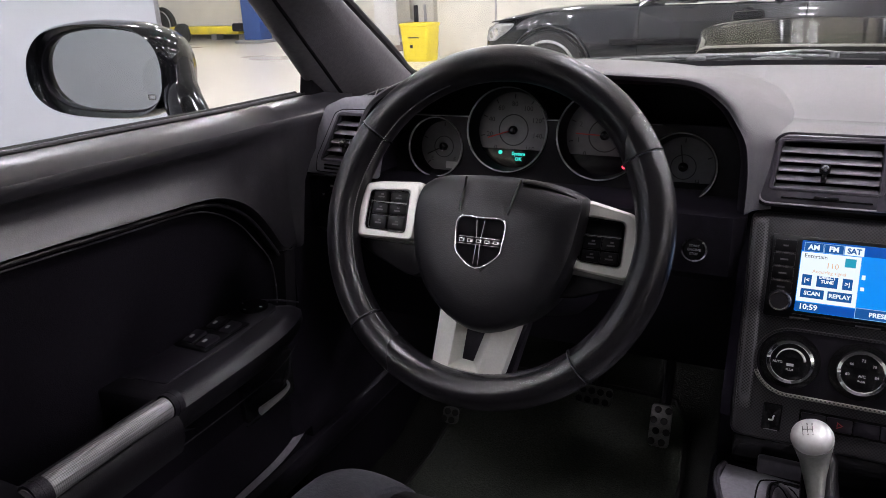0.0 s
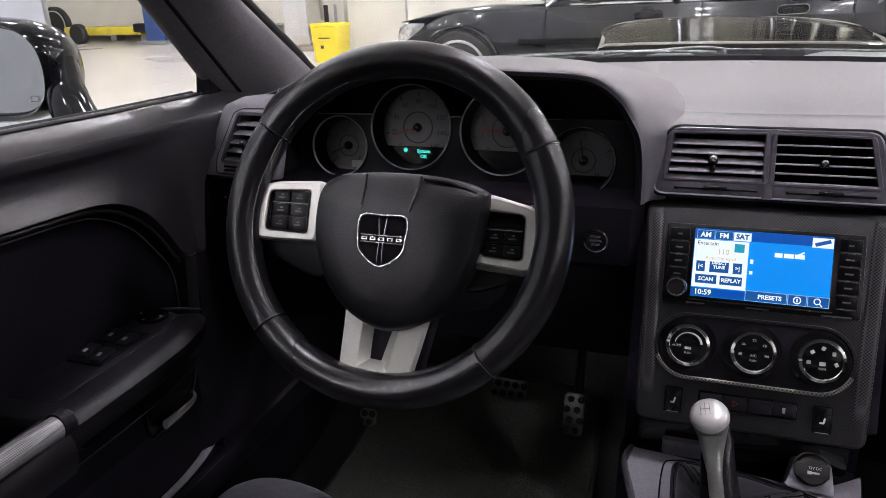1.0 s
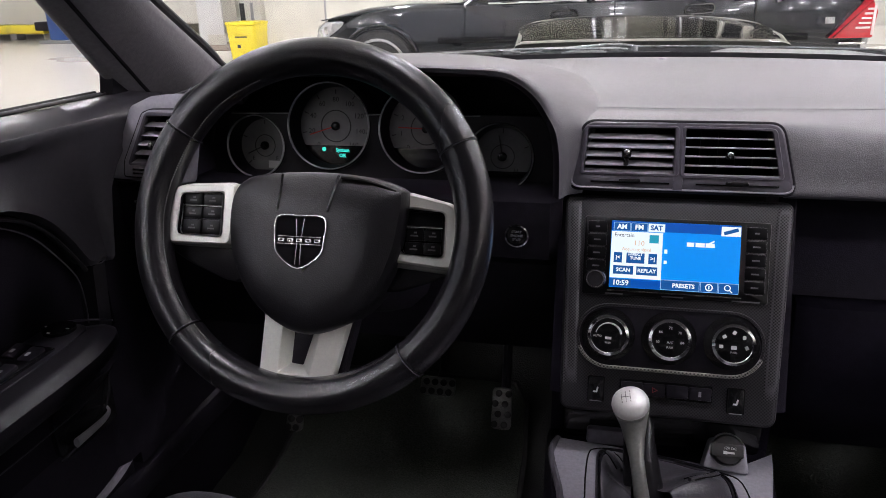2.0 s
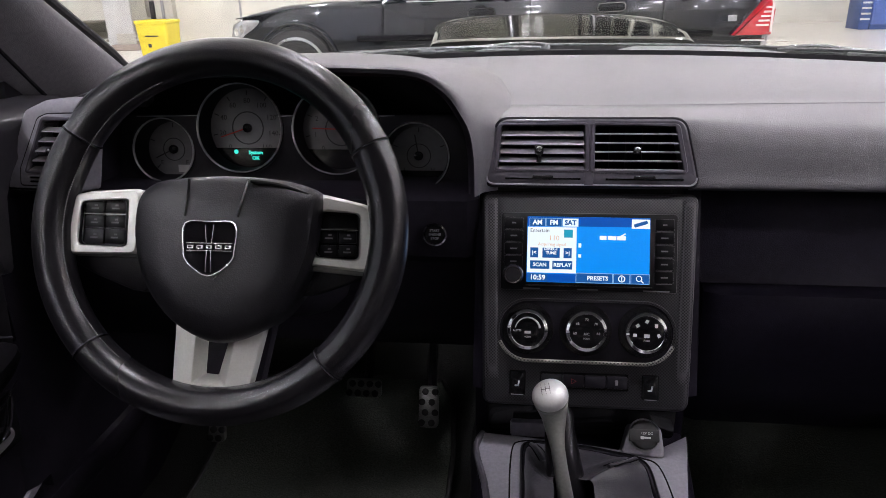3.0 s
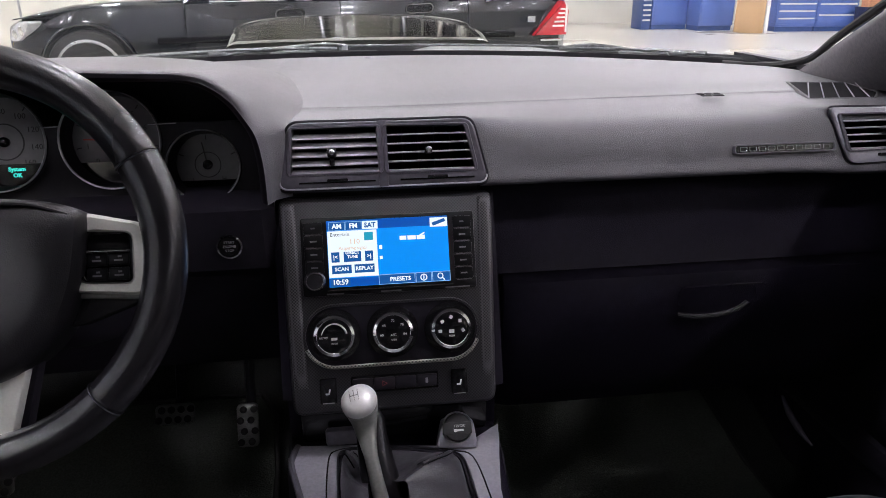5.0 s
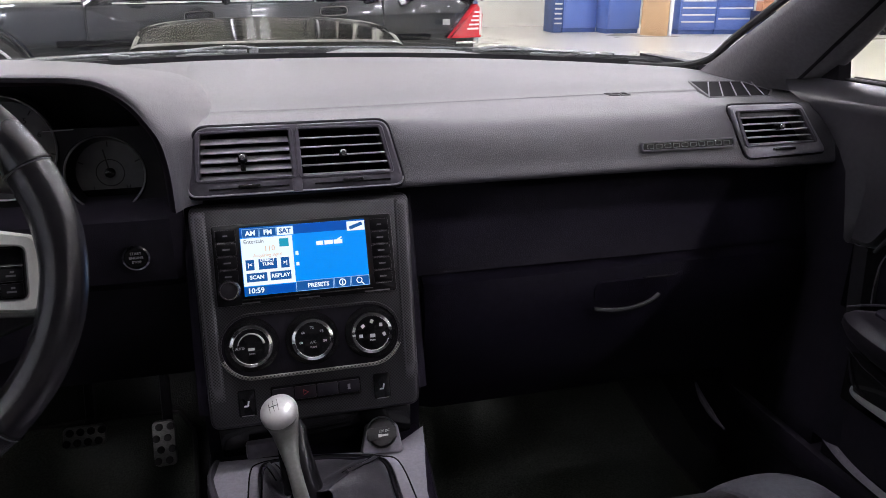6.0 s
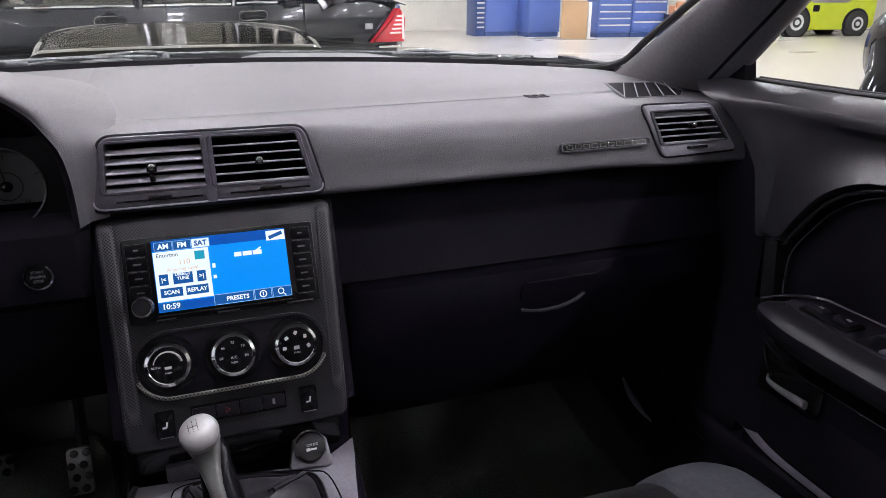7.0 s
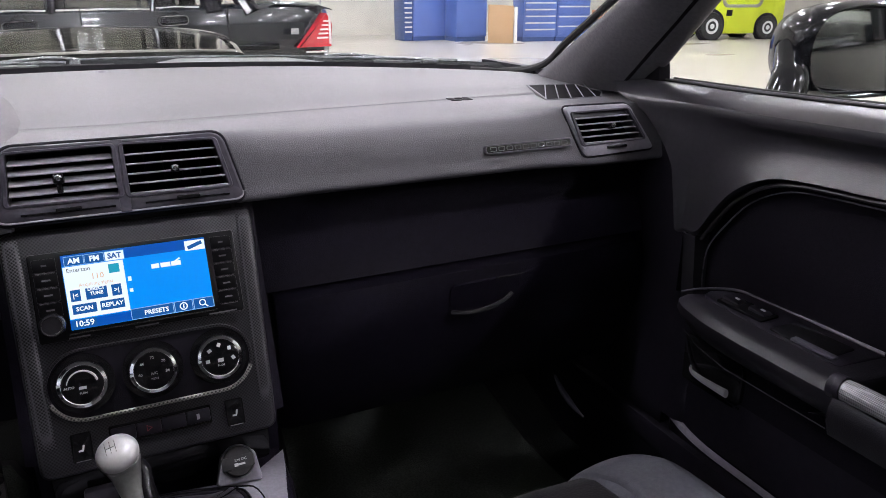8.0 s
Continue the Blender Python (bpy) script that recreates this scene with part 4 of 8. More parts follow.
def build_binnacle(d):
    cols = [smooth_line([s[k] for s in HOOD], 5) for k in range(4)]
    rows = [smooth_line([c[i] for c in cols], 7) for i in range(len(cols[0]))]
    part("dial_hood", sheet(bmesh.new(), rows), DASH_TOP, d, "grey grained hood over the dials")
    rows = []
    for lip in cols[0]:
        v = Vector((-0.385 - lip[0], 0, 0.88 - lip[2])).normalized()
        rows.append([lip, (lip[0] + v.x * 0.004, lip[1] + 0.003, lip[2] + v.z * 0.004), (lip[0] + v.x * 0.008, lip[1] + 0.012, lip[2] + v.z * 0.008), (lip[0] + v.x * 0.016, 0.166, lip[2] + v.z * 0.016)])
    part("hood_lining", sheet(bmesh.new(), rows), DASH_BLACK, d, "matt black lining of the dial hood")
    # dial carrier
    part("dial_carrier", plate(bmesh.new(), [(-0.63, -0.07), (-0.128, -0.07), (-0.130, 0.06), (-0.17, 0.108), (-0.22, 0.122), (-0.50, 0.118), (-0.58, 0.10), (-0.63, 0.06)], -0.02, 0.0, axes((0, 0.162, 0.85), (1, 0, 0), (0, 0, 1), (0, -1, 0))), DASH_BLACK, d, "matt black dial carrier")
    dials = ((-0.5540, 0.867, 0.0418, "small left dial"), (-0.4455, 0.8965, 0.0570, "speed dial with green readout"), (-0.3175, 0.895, 0.0570, "engine speed dial"), (-0.2155, 0.8600, 0.0430, "small right dial"))
    for i, (x, z, r, lab) in enumerate(dials):
        M = axes((x, 0.139, z), (1, 0, 0), (0, 0.19, 1), (0, -1, 0.19))
        ring = part("dial", lathe(bmesh.new(), [(r + 0.0009, 0.029), (r + 0.0009, 0.0332), (r + 0.0001, 0.0342), (r - 0.0008, 0.0334), (r - 0.0010, 0.029)], M, 48, True), BRIGHT_RING, d, lab)
        part("dial_barrel", lathe(bmesh.new(), [(r + 0.0026, -0.004), (r + 0.0024, 0.030), (r + 0.0002, 0.0312), (r - 0.001, 0.030)], M, 48, False, False), DASH_BLACK, ring)
        part("dial_well", lathe(bmesh.new(), [(r - 0.0012, 0.031), (r - 0.0050, 0.0005), (r - 0.004, -0.004)], M, 40, False, False), DASH_BLACK, ring)
        Mf = at(M, 0, 0, 0.0015)
        rf = r - 0.0045
        part("dial_face", lathe(bmesh.new(), [(rf, -0.002), (rf, 0.0005)], Mf, 40), DIAL_FACE, ring, "pale grey dial face")
        n = 9 if i in (1, 2) else 5
        names = [str(20 * k) for k in range(9)] if i == 1 else [str(k) for k in range(9)] if i == 2 else ("E", "", "", "", "F") if i == 0 else ("L", "", "", "", "H")
        for k in range(n):
            a = radians(225 - 270 * k / (n - 1))
            c, s = math.cos(a), math.sin(a)
            part("tick", one_box((0, 0, 0), (0.006, 0.0013, 0.0005), at(Mf, rf * 0.88 * c, rf * 0.88 * s, 0.0009) @ Matrix.Rotation(a, 4, "Z")), DIAL_MARK, ring)
            if names[k]:
                lettering("numeral", names[k], 0.0095 if i in (1, 2) else 0.008, at(Mf, rf * 0.68 * c, rf * 0.68 * s, 0.0009), DIAL_MARK, ring)
        part("inner_ring", lathe(bmesh.new(), [(rf * 0.42, 0.0004), (rf * 0.42, 0.0012), (rf * 0.39, 0.0012), (rf * 0.39, 0.0004)], Mf, 32, True), DIAL_MARK, ring)
        ang = (-155, 198, 178, 100)[i]
        a = radians(ang)
        part("needle", one_box((rf * 0.36, 0, 0), (rf * 0.75, 0.0016, 0.0012), at(Mf, 0, 0, 0.0035) @ Matrix.Rotation(a, 4, "Z")), NEEDLE if i in (1, 2) else DIAL_MARK, ring, "red needle" if i in (1, 2) else "dark needle")
        part("needle_hub", lathe(bmesh.new(), [(0.006, 0.0), (0.006, 0.004), (0.004, 0.005)], Mf, 20), GLOSS_BLACK, ring)
        if i in (1, 2, 3):
            chord = -rf * 0.50
            pts = [(rf * math.cos(t), rf * math.sin(t)) for t in [radians(210 + 120 * k / 16) for k in range(17)]]
            part("readout", plate(bmesh.new(), pts, 0.0, 0.0022, Mf), GLOSS_BLACK, ring, "black readout window")
        if i == 1:
            lettering("readout_text", "System", 0.0068, at(Mf, 0.010, -rf * 0.62, 0.0026), GREEN_LED, ring, bold=0.0002)
            lettering("readout_text", "OK", 0.0068, at(Mf, 0.010, -rf * 0.76, 0.0026), GREEN_LED, ring, bold=0.0002)
            part("readout_icon", lathe(bmesh.new(), [(0.003, 0), (0.003, 0.0005)], at(Mf, -0.017, -rf * 0.60, 0.0024), 10), GREEN_LED, ring)
        if i == 2:
            part("warning_light", lathe(bmesh.new(), [(0.0030, 0), (0.0030, 0.0010)], at(M, 0.034, -0.0375, 0.030), 12), RED_LED, ring, "red warning light")
        if i == 0:
            part("fuel_block", one_box((0, 0, 0), (0.018, 0.010, 0.001), at(Mf, 0.014, -0.026, 0.001)), WHITE_PRINT, ring)
    # raised front panel that joins the dials, bright tubes painting light along its upper edge
    part("dial_panel", dial_panel(dials), DIAL_PANEL, d, "satin black panel round the dials")
    for xa, xb in ((-0.5830, -0.5000), (-0.3910, -0.3700), (-0.2720, -0.2400)):
        part("panel_edge", tube(bmesh.new(), [(xa, 0.1062, 0.9180), (xb, 0.1062, 0.9190)], 0.0007, 6), BRIGHT_RING, d)
    # lower driver-side panel with the start button
    rows = []
    for x in (-0.735, -0.6, -0.45, -0.3, -0.2, -0.145, -0.131):
        e = 0.012 if x == -0.131 else 0.0
        rows.append([(x, 0.125, 0.834), (x, 0.055 + e, 0.832), (x, 0.046 + e, 0.826), (x, 0.046 + e, 0.78), (x, 0.050 + e, 0.752), (x, 0.075 + e, 0.735), (x, 0.09, 0.66), (x, 0.14, 0.58)])
    part("lower_panel", sheet(bmesh.new(), rows, 0.02, (0, 1, 0)), DASH_BLACK, d)
    Ms = lean((-0.1842, 0.0445, 0.785), 2)
    btn = part("start_button", lathe(bmesh.new(), [(0.0125, 0), (0.0125, 0.004), (0.0115, 0.005)], Ms, 28), GLOSS_BLACK, d, "round engine start button")
    part("button_ring", lathe(bmesh.new(), [(0.0128, 0), (0.0128, 0.006), (0.0148, 0.0055), (0.0152, 0)], Ms, 32, True), CHROME, btn)
    for k, w in enumerate(("START", "ENGINE", "STOP")):
        lettering("button_text", w, 0.0042, at(Ms, 0, 0.005 - 0.005 * k, 0.0054), GREY_PRINT, btn)
    # left outer vent and lamp switch, partly behind the wheel
    Ml = lean((-0.675, 0.035, 0.888), 8, -6)
    q = rounded_poly([(-0.052, -0.050), (0.056, -0.050), (0.074, 0.066), (0.050, 0.066), (0.018, 0.062), (-0.0149, 0.0486), (-0.0346, 0.004)], 0.006)
    VW = ((0.0165, 0.0372), (0.064, 0.0385), (0.047, -0.0225), (-0.0143, -0.0241))
    FR = rounded_poly([(-0.0287, -0.0430), (-0.0268, -0.0224), (0.0062, 0.0405), (0.0200, 0.0458), (0.071, 0.0475), (0.053, -0.0430)], 0.004)
    part("vent_housing", holed(bmesh.new(), q, VW, -0.03, 0.006, Ml, 0.003), VENT_FRAME_LIT, d, "grey outer vent surround")
    part("vent_frame", holed(bmesh.new(), FR, VW, -0.01, 0.0095, Ml, 0.002), VENT_FRAME_LIT, d, "raised frame of the outer vent")
    build_vent(d, at(Ml, 0, 0, 0.0100), VW, 5, (0.026, 0.000), "left outer air vent", 24)
    part("vent_groove", tube(bmesh.new(), [Ml @ Vector((x, y, 0.0070)) for x, y in FR], 0.0012, 6, True), DASH_BLACK, d)
    part("vent_edge", tube(bmesh.new(), [Ml @ Vector((x, -0.0475, 0.0085)) for x in (-0.048, 0.0, 0.055)], 0.0014, 6), DARK_CHROME, d, "bright lower edge")
    for k in (0, 1):
        part("vent_slide", one_box((0, 0, 0), (0.036, 0.0028, 0.004), at(Ml, 0.006, -0.0325 - 0.0050 * k, 0.0095), r=0.001), GLOSS_BLACK, d)
    Mh = lean((-0.685, 0.044, 0.795), 4, -6)
    sw = part("lamp_switch", lathe(bmesh.new(), [(0.022, 0), (0.022, 0.01), (0.018, 0.016), (0.006, 0.017)], Mh, 24), GLOSS_BLACK, d, "black rotary lamp switch")
    for k in range(6):
        a = radians(60 + 48 * k)
        part("switch_mark", one_box((0, 0, 0), (0.005, 0.003, 0.0006), at(Mh, 0.026 * math.cos(a), 0.026 * math.sin(a), 0.004)), WHITE_PRINT, sw)
    part("switch_panel", plate(bmesh.new(), rrect(0.075, 0.075, 0.01), -0.02, 0.003, Mh, 0.002), DASH_BLACK, d)


build_binnacle(DASH)

# ---- centre stack ----
STACK = lean((0, 0.0, 0.68), 21)


def stadium(w, h, n=10, cx=0, cy=0):
    return rrect(w, h, h / 2 - 1e-4, n, cx, cy)


def build_stack():
    st = thing("centre_stack", 0, 0.0, 0.60, "woven-look dark centre console stack below the vents", "console")
    q = rounded_poly([(-0.1270, 0.166), (-0.1215, -0.0925), (0.1220, -0.0925), (0.1300, 0.166)], 0.013)
    part("bezel", plate(bmesh.new(), q, -0.06, 0.0, STACK, 0.006), MESH_DARK, st, "dark woven-look bezel")
    for s in (-1, 1):
        rows = [[(s * 0.124, y0 + 0.010, z), (s * 0.1345, y0 + 0.014, z), (s * 0.1365, y0 + 0.14, z)] for z, y0 in ((0.84, 0.064), (0.75, 0.029), (0.67, -0.002), (0.605, -0.026), (0.585, 0.02), (0.30, 0.04))]
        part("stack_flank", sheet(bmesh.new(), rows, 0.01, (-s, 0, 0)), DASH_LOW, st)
    for s in (-1, 1):
        rows = []
        for y in (0.158, 0.150, 0.120, 0.080, 0.040, 0.0, -0.040, -0.060):
            e = (0.1270 if s < 0 else 0.1300) - 0.026 * (0.166 - y) * 1.0 - 0.0018
            k = 1 - 0.9 * step(0.148, 0.158, y) - 0.9 * step(-0.035, -0.060, y)
            rows.append([STACK @ Vector((s * x, y, z)) for x, z in ((e, -0.004), (e - 0.001, 0.0008), (e - 0.006, 0.0008 + 0.0022 * k), (e - 0.013, 0.0008 + 0.0022 * k), (e - 0.017, 0.0004))])
        part("bezel_edge", sheet(bmesh.new(), rows), MESH_EDGE_LIT, st, "woven roll along the bezel, toned lighter as if lit")
    # radio
    R = at(STACK, 0.001, 0.0945, 0.002)
    rad = part("radio", plate(bmesh.new(), rrect(0.207, 0.093, 0.003), -0.02, 0.003, R, 0.0015), RADIO_BLACK, st, "gloss black touchscreen radio")
    D = at(R, -0.0005, 0.0026, 0.0032)
    scr = part("screen", plate(bmesh.new(), rrect(0.144, 0.0785, 0.001), -0.001, 0.0004, D), SCREEN_BLUE, rad, "lit blue touchscreen")

    def tile(name, x0, y0, x1, y1, mat, z=0.0006):
        return part(name, one_box((0, 0, 0), (abs(x1 - x0), abs(y1 - y0), 0.0006), at(D, (x0 + x1) / 2, (y0 + y1) / 2, z)), mat, scr)
    # local screen metres: x -0.072..0.072, y -0.039..0.039
    tile("screen_band", -0.072, 0.039, 0.072, 0.028, SCREEN_NAVY)
    tile("screen_band", -0.072, -0.029, 0.072, -0.039, SCREEN_NAVY)
    for k, (w, m, tm) in enumerate((("AM", SCREEN_KEY, SCREEN_WHITE), ("FM", SCREEN_KEY, SCREEN_WHITE), ("SAT", SCREEN_WHITE, SCREEN_KEY))):
        x = -0.060 + 0.0195 * k
        tile("tab_edge", x - 0.0095, 0.0375, x + 0.0095, 0.0275, SCREEN_EDGE, 0.0008)
        tile("tab", x - 0.009, 0.037, x + 0.009, 0.0278, m, 0.0010)
        lettering("tab_text", w, 0.0078, at(D, x, 0.0322, 0.0014), tm, scr, bold=0.0003)
    tile("list_panel", -0.0715, 0.0268, -0.0135, -0.028, SCREEN_WHITE, 0.0008)
    lettering("list_text", "Entertain", 0.0062, at(D, -0.0685, 0.0225, 0.0012), SCREEN_INK, scr, "LEFT")
    lettering("list_text", "110", 0.0085, at(D, -0.040, 0.0135, 0.0012), SCREEN_ORANGE, scr)
    lettering("list_text", "Acquiring signal", 0.0052, at(D, -0.0425, 0.0062, 0.0012), SCREEN_ORANGE, scr)
    tile("list_icon", -0.0285, 0.024, -0.018, 0.0145, SCREEN_TEAL, 0.0010)
    for x0, x1, y0, y1, w in ((-0.068, -0.0585, 0.002, -0.010, "|<"), (-0.0535, -0.033, 0.002, -0.010, "DIRECT\nTUNE"), (-0.0285, -0.019, 0.002, -0.010, ">|"), (-0.068, -0.045, -0.0135, -0.0235, "SCAN"), (-0.0415, -0.018, -0.0135, -0.0235, "REPLAY")):
        tile("key", x0, y0, x1, y1, SCREEN_KEY, 0.0010)
        lettering("key_text", w, 0.0048 if "\n" in w else 0.0062, at(D, (x0 + x1) / 2, (y0 + y1) / 2 + (0.0022 if "\n" in w else 0), 0.0014), SCREEN_WHITE, scr, bold=0.0002)
    tile("key", -0.0705, -0.0292, -0.047, -0.0385, SCREEN_KEY, 0.0010)
    lettering("clock_text", "10:59", 0.0085, at(D, -0.0588, -0.0338, 0.0014), SCREEN_WHITE, scr, bold=0.0002)
    for x0, x1 in ((-0.013, 0.029), (0.031, 0.049), (0.051, 0.0715)):
        tile("key_edge", x0 - 0.0006, -0.0272, x1 + 0.0006, -0.039, SCREEN_EDGE, 0.0008)
        tile("key", x0, -0.0278, x1, -0.0385, SCREEN_KEY, 0.0010)
    lettering("key_text", "PRESETS", 0.0068, at(D, 0.012, -0.0335, 0.0014), SCREEN_WHITE, scr, bold=0.0002)
    part("key_icon", lathe(bmesh.new(), [(0.0042, 0), (0.0042, 0.0004), (0.003, 0.0004), (0.003, 0)], at(D, 0.040, -0.0332, 0.0014), 20, True), SCREEN_WHITE, scr)
    part("key_icon", one_box((0, 0, 0), (0.0012, 0.004, 0.0004), at(D, 0.040, -0.0332, 0.0014)), SCREEN_WHITE, scr)
    part("key_icon", lathe(bmesh.new(), [(0.0036, 0), (0.0036, 0.0004), (0.0026, 0.0004), (0.0026, 0)], at(D, 0.060, -0.0325, 0.0014), 20, True), SCREEN_WHITE, scr)
    part("key_icon", one_box((0, 0, 0), (0.0045, 0.0012, 0.0004), at(D, 0.0637, -0.0362, 0.0014) @ pose(0, 0, 0, 0, 0, -45)), SCREEN_WHITE, scr)
    for x, w in ((0.0135, 0.008), (0.023, 0.010), (0.034, 0.010)):
        tile("service_bar", x, 0.0175, x + w, 0.0125, SCREEN_WHITE, 0.0010)
    part("service_bar", one_box((0, 0, 0), (0.007, 0.0018, 0.0005), at(D, 0.0405, 0.0185, 0.001) @ pose(0, 0, 0, 0, 0, 30)), SCREEN_WHITE, scr)
    tile("map_key", 0.0505, 0.0375, 0.0715, 0.0265, SCREEN_WHITE, 0.0010)
    part("map_icon", one_box((0, 0, 0), (0.016, 0.004, 0.0005), at(D, 0.061, 0.032, 0.0014) @ pose(0, 0, 0, 0, 0, 18)), SCREEN_KEY, scr)
    part("note_icon", one_box((0, 0, 0), (0.0035, 0.005, 0.0005), at(D, -0.0095, 0.0055, 0.001)), SCREEN_WHITE, scr)
    part("note_icon", one_box((0, 0, 0), (0.0035, 0.004, 0.0005), at(D, -0.0095, -0.007, 0.001)), SCREEN_WHITE, scr)
    # keys down both sides of the screen
    for s in (-1, 1):
        for k in range(5):
            y = 0.034 - 0.0155 * k
            if s < 0 and k == 4:
                continue
            b = part("radio_key", one_box((0, 0, 0), (0.022, 0.0135, 0.002), at(R, s * 0.0885, y, 0.0026), r=0.0006), RADIO_BLACK, rad)
            part("key_mark", one_box((0, 0, 0), (0.008 if k else 0.005, 0.0018, 0.0004), at(R, s * 0.0885, y, 0.0038)), KEY_PRINT, b)
            part("key_gap", one_box((0, 0, 0), (0.018, 0.0006, 0.0004), at(R, s * 0.0885, y - 0.0078, 0.0038)), KEY_PRINT, b)
    kn = part("volume_knob", lathe(bmesh.new(), [(0.0125, 0), (0.0125, 0.010), (0.011, 0.013), (0.004, 0.0135)], at(R, -0.0885, -0.028, 0.003), 28), HANDLE_GLOSS, rad, "gloss black volume knob")
    part("knob_ring", lathe(bmesh.new(), [(0.0108, 0.0126), (0.0104, 0.0138), (0.0090, 0.0140), (0.0088, 0.0128)], at(R, -0.0885, -0.028, 0.003), 28, True), SATIN_CHROME, kn)
    part("radio_lip", one_box((0, 0, 0), (0.150, 0.0022, 0.003), at(R, 0, -0.0405, 0.004), r=0.001), DARK_CHROME, rad)
    for x, w in ((0.0, 0.024), (-0.066, 0.02), (0.08, 0.03)):
        part("radio_mark", one_box((0, 0, 0), (w, 0.0018, 0.0004), at(R, x, -0.0445, 0.0033)), KEY_PRINT, rad)
    # climate knobs in a stadium recess
    part("recess", plate(bmesh.new(), stadium(0.205, 0.0700, cy=-0.0002), -0.002, 0.0008, STACK), DASH_BLACK, st, "black rounded recess")
    part("recess_trim", frame_plate(bmesh.new(), stadium(0.212, 0.0765, cy=-0.0002), stadium(0.205, 0.0700, cy=-0.0002), -0.002, 0.003, STACK, 0.001), MESH_DARK, st)
    # highlight on the lower half of the trim, painted as a brighter woven tube
    arc = [(x, y, 0.003) for x, y in stadium(0.209, 0.0735, 12, cy=-0.0002) if y < -0.010]
    arc.sort(key=lambda p: p[0])
    part("trim_highlight", tube(bmesh.new(), [STACK @ Vector(p) for p in arc], 0.0022, 8), TRIM_WEAVE_LIT, st, "woven lower trim edge with its highlight painted on")
    marks = (("AUTO", "PUSH"), ("A/C", "PUSH"), ("", "PUSH"))
    for i, x in enumerate((-0.0688, 0.0, 0.0690)):
        K = at(STACK, x, 0.0015, 0.001)
        part("knob_well", lathe(bmesh.new(), [(0.031, 0), (0.031, 0.0015), (0.027, 0.002)], K, 40), GLOSS_BLACK, st)
        k = part("climate_knob", lathe(bmesh.new(), [(0.0245, 0), (0.0245, 0.014), (0.0235, 0.0165), (0.0205, 0.0175), (0.0195, 0.0165)], K, 48), CHROME, st, "chrome-ringed climate knob")
        part("knob_face", lathe(bmesh.new(), [(0.0200, 0.010), (0.0200, 0.0166), (0.019, 0.0170)], K, 40), GLOSS_BLACK, k, "black knob face")
        part("pointer", one_box((0, 0, 0), (0.0035, 0.0022, 0.0006), at(K, -0.0218, -0.001 + 0.004 * (i == 0), 0.0178) @ pose(0, 0, 0, 0, 0, 10)), WHITE_PRINT, k)
        F = at(K, 0, 0, 0.0173)
        if i == 0:
            pts = [F @ Vector((0.0145 * math.cos(radians(a)), 0.0145 * math.sin(radians(a)), 0)) for a in range(10, 171, 10)]
            part("fan_arc", tube(bmesh.new(), pts, [0.0004 + 0.00006 * (16 - j) for j in range(17)], 6), WHITE_PRINT, k)
        elif i == 1:
            for j, w in enumerate(("60", "66", "72", "78", "84")):
                a = radians(190 - 50 * j)
                lettering("knob_text", w, 0.0042, at(F, 0.0138 * math.cos(a), 0.0138 * math.sin(a)), WHITE_PRINT, k)
        else:
            for j in range(5):
                a = radians(190 - 50 * j)
                part("knob_symbol", one_box((0, 0, 0), (0.0042, 0.0036, 0.0004), at(F, 0.0138 * math.cos(a), 0.0138 * math.sin(a)) @ pose(0, 0, 0, 0, 0, 30 * j)), WHITE_PRINT, k)
        if marks[i][0] == "AUTO":
            lettering("knob_text", "AUTO", 0.0036, at(F, -0.0125, -0.0012), WHITE_PRINT, k)
            part("knob_symbol", one_box((0, 0, 0), (0.007, 0.003, 0.0004), at(F, 0.0, -0.003)), WHITE_PRINT, k)
        elif marks[i][0]:
            lettering("knob_text", marks[i][0], 0.0042, at(F, 0, -0.003), WHITE_PRINT, k)
        else:
            part("knob_symbol", one_box((0, 0, 0), (0.006, 0.004, 0.0004), at(F, 0.0, -0.003)), WHITE_PRINT, k)
        lettering("knob_text", "PUSH", 0.003, at(F, 0, -0.0085), WHITE_PRINT, k)
    # heated-seat switches and the row between them
    for x in (-0.0795, 0.077):
        b = part("seat_heater_switch", plate(bmesh.new(), rrect(0.0195, 0.030, 0.002), -0.002, 0.0035, at(STACK, x, -0.0645), 0.0015), GLOSS_BLACK, st, "black heated-seat switch")
        part("switch_icon", one_box((0, 0, 0), (0.0018, 0.0055, 0.0004), at(STACK, x + 0.0015, -0.0645, 0.0038) @ pose(0, 0, 0, 0, 0, -12)), WHITE_PRINT, b)
        part("switch_icon", one_box((0, 0, 0), (0.0046, 0.0018, 0.0004), at(STACK, x - 0.001, -0.0675, 0.0038)), WHITE_PRINT, b)
        part("switch_lamp", one_box((0, 0, 0), (0.014, 0.0008, 0.0004), at(STACK, x, -0.0785, 0.0036)), GREY_PRINT, b)
    row = part("switch_panel", plate(bmesh.new(), rrect(0.104, 0.020, 0.002), -0.002, 0.001, at(STACK, -0.0005, -0.0597)), GLOSS_BLACK, st, "black panel of four switches")
    for k in range(4):
        b = part("switch", plate(bmesh.new(), rrect(0.0245, 0.0145, 0.0015), 0.001, 0.004, at(STACK, -0.0385 + 0.0255 * k, -0.0597), 0.001), DASH_BLACK, row)
        if k == 1:
            part("switch_icon", lathe(bmesh.new(), [(0.004, 0), (0.004, 0.0004), (0.0028, 0.0004), (0.0028, 0)], at(STACK, -0.0135, -0.0597, 0.0042), 3, True), HAZARD_RED, b)
        if k == 3:
            part("switch_icon", one_box((0, 0, 0), (0.003, 0.006, 0.0004), at(STACK, 0.0375, -0.0597, 0.0042)), GREY_PRINT, b)
    return st


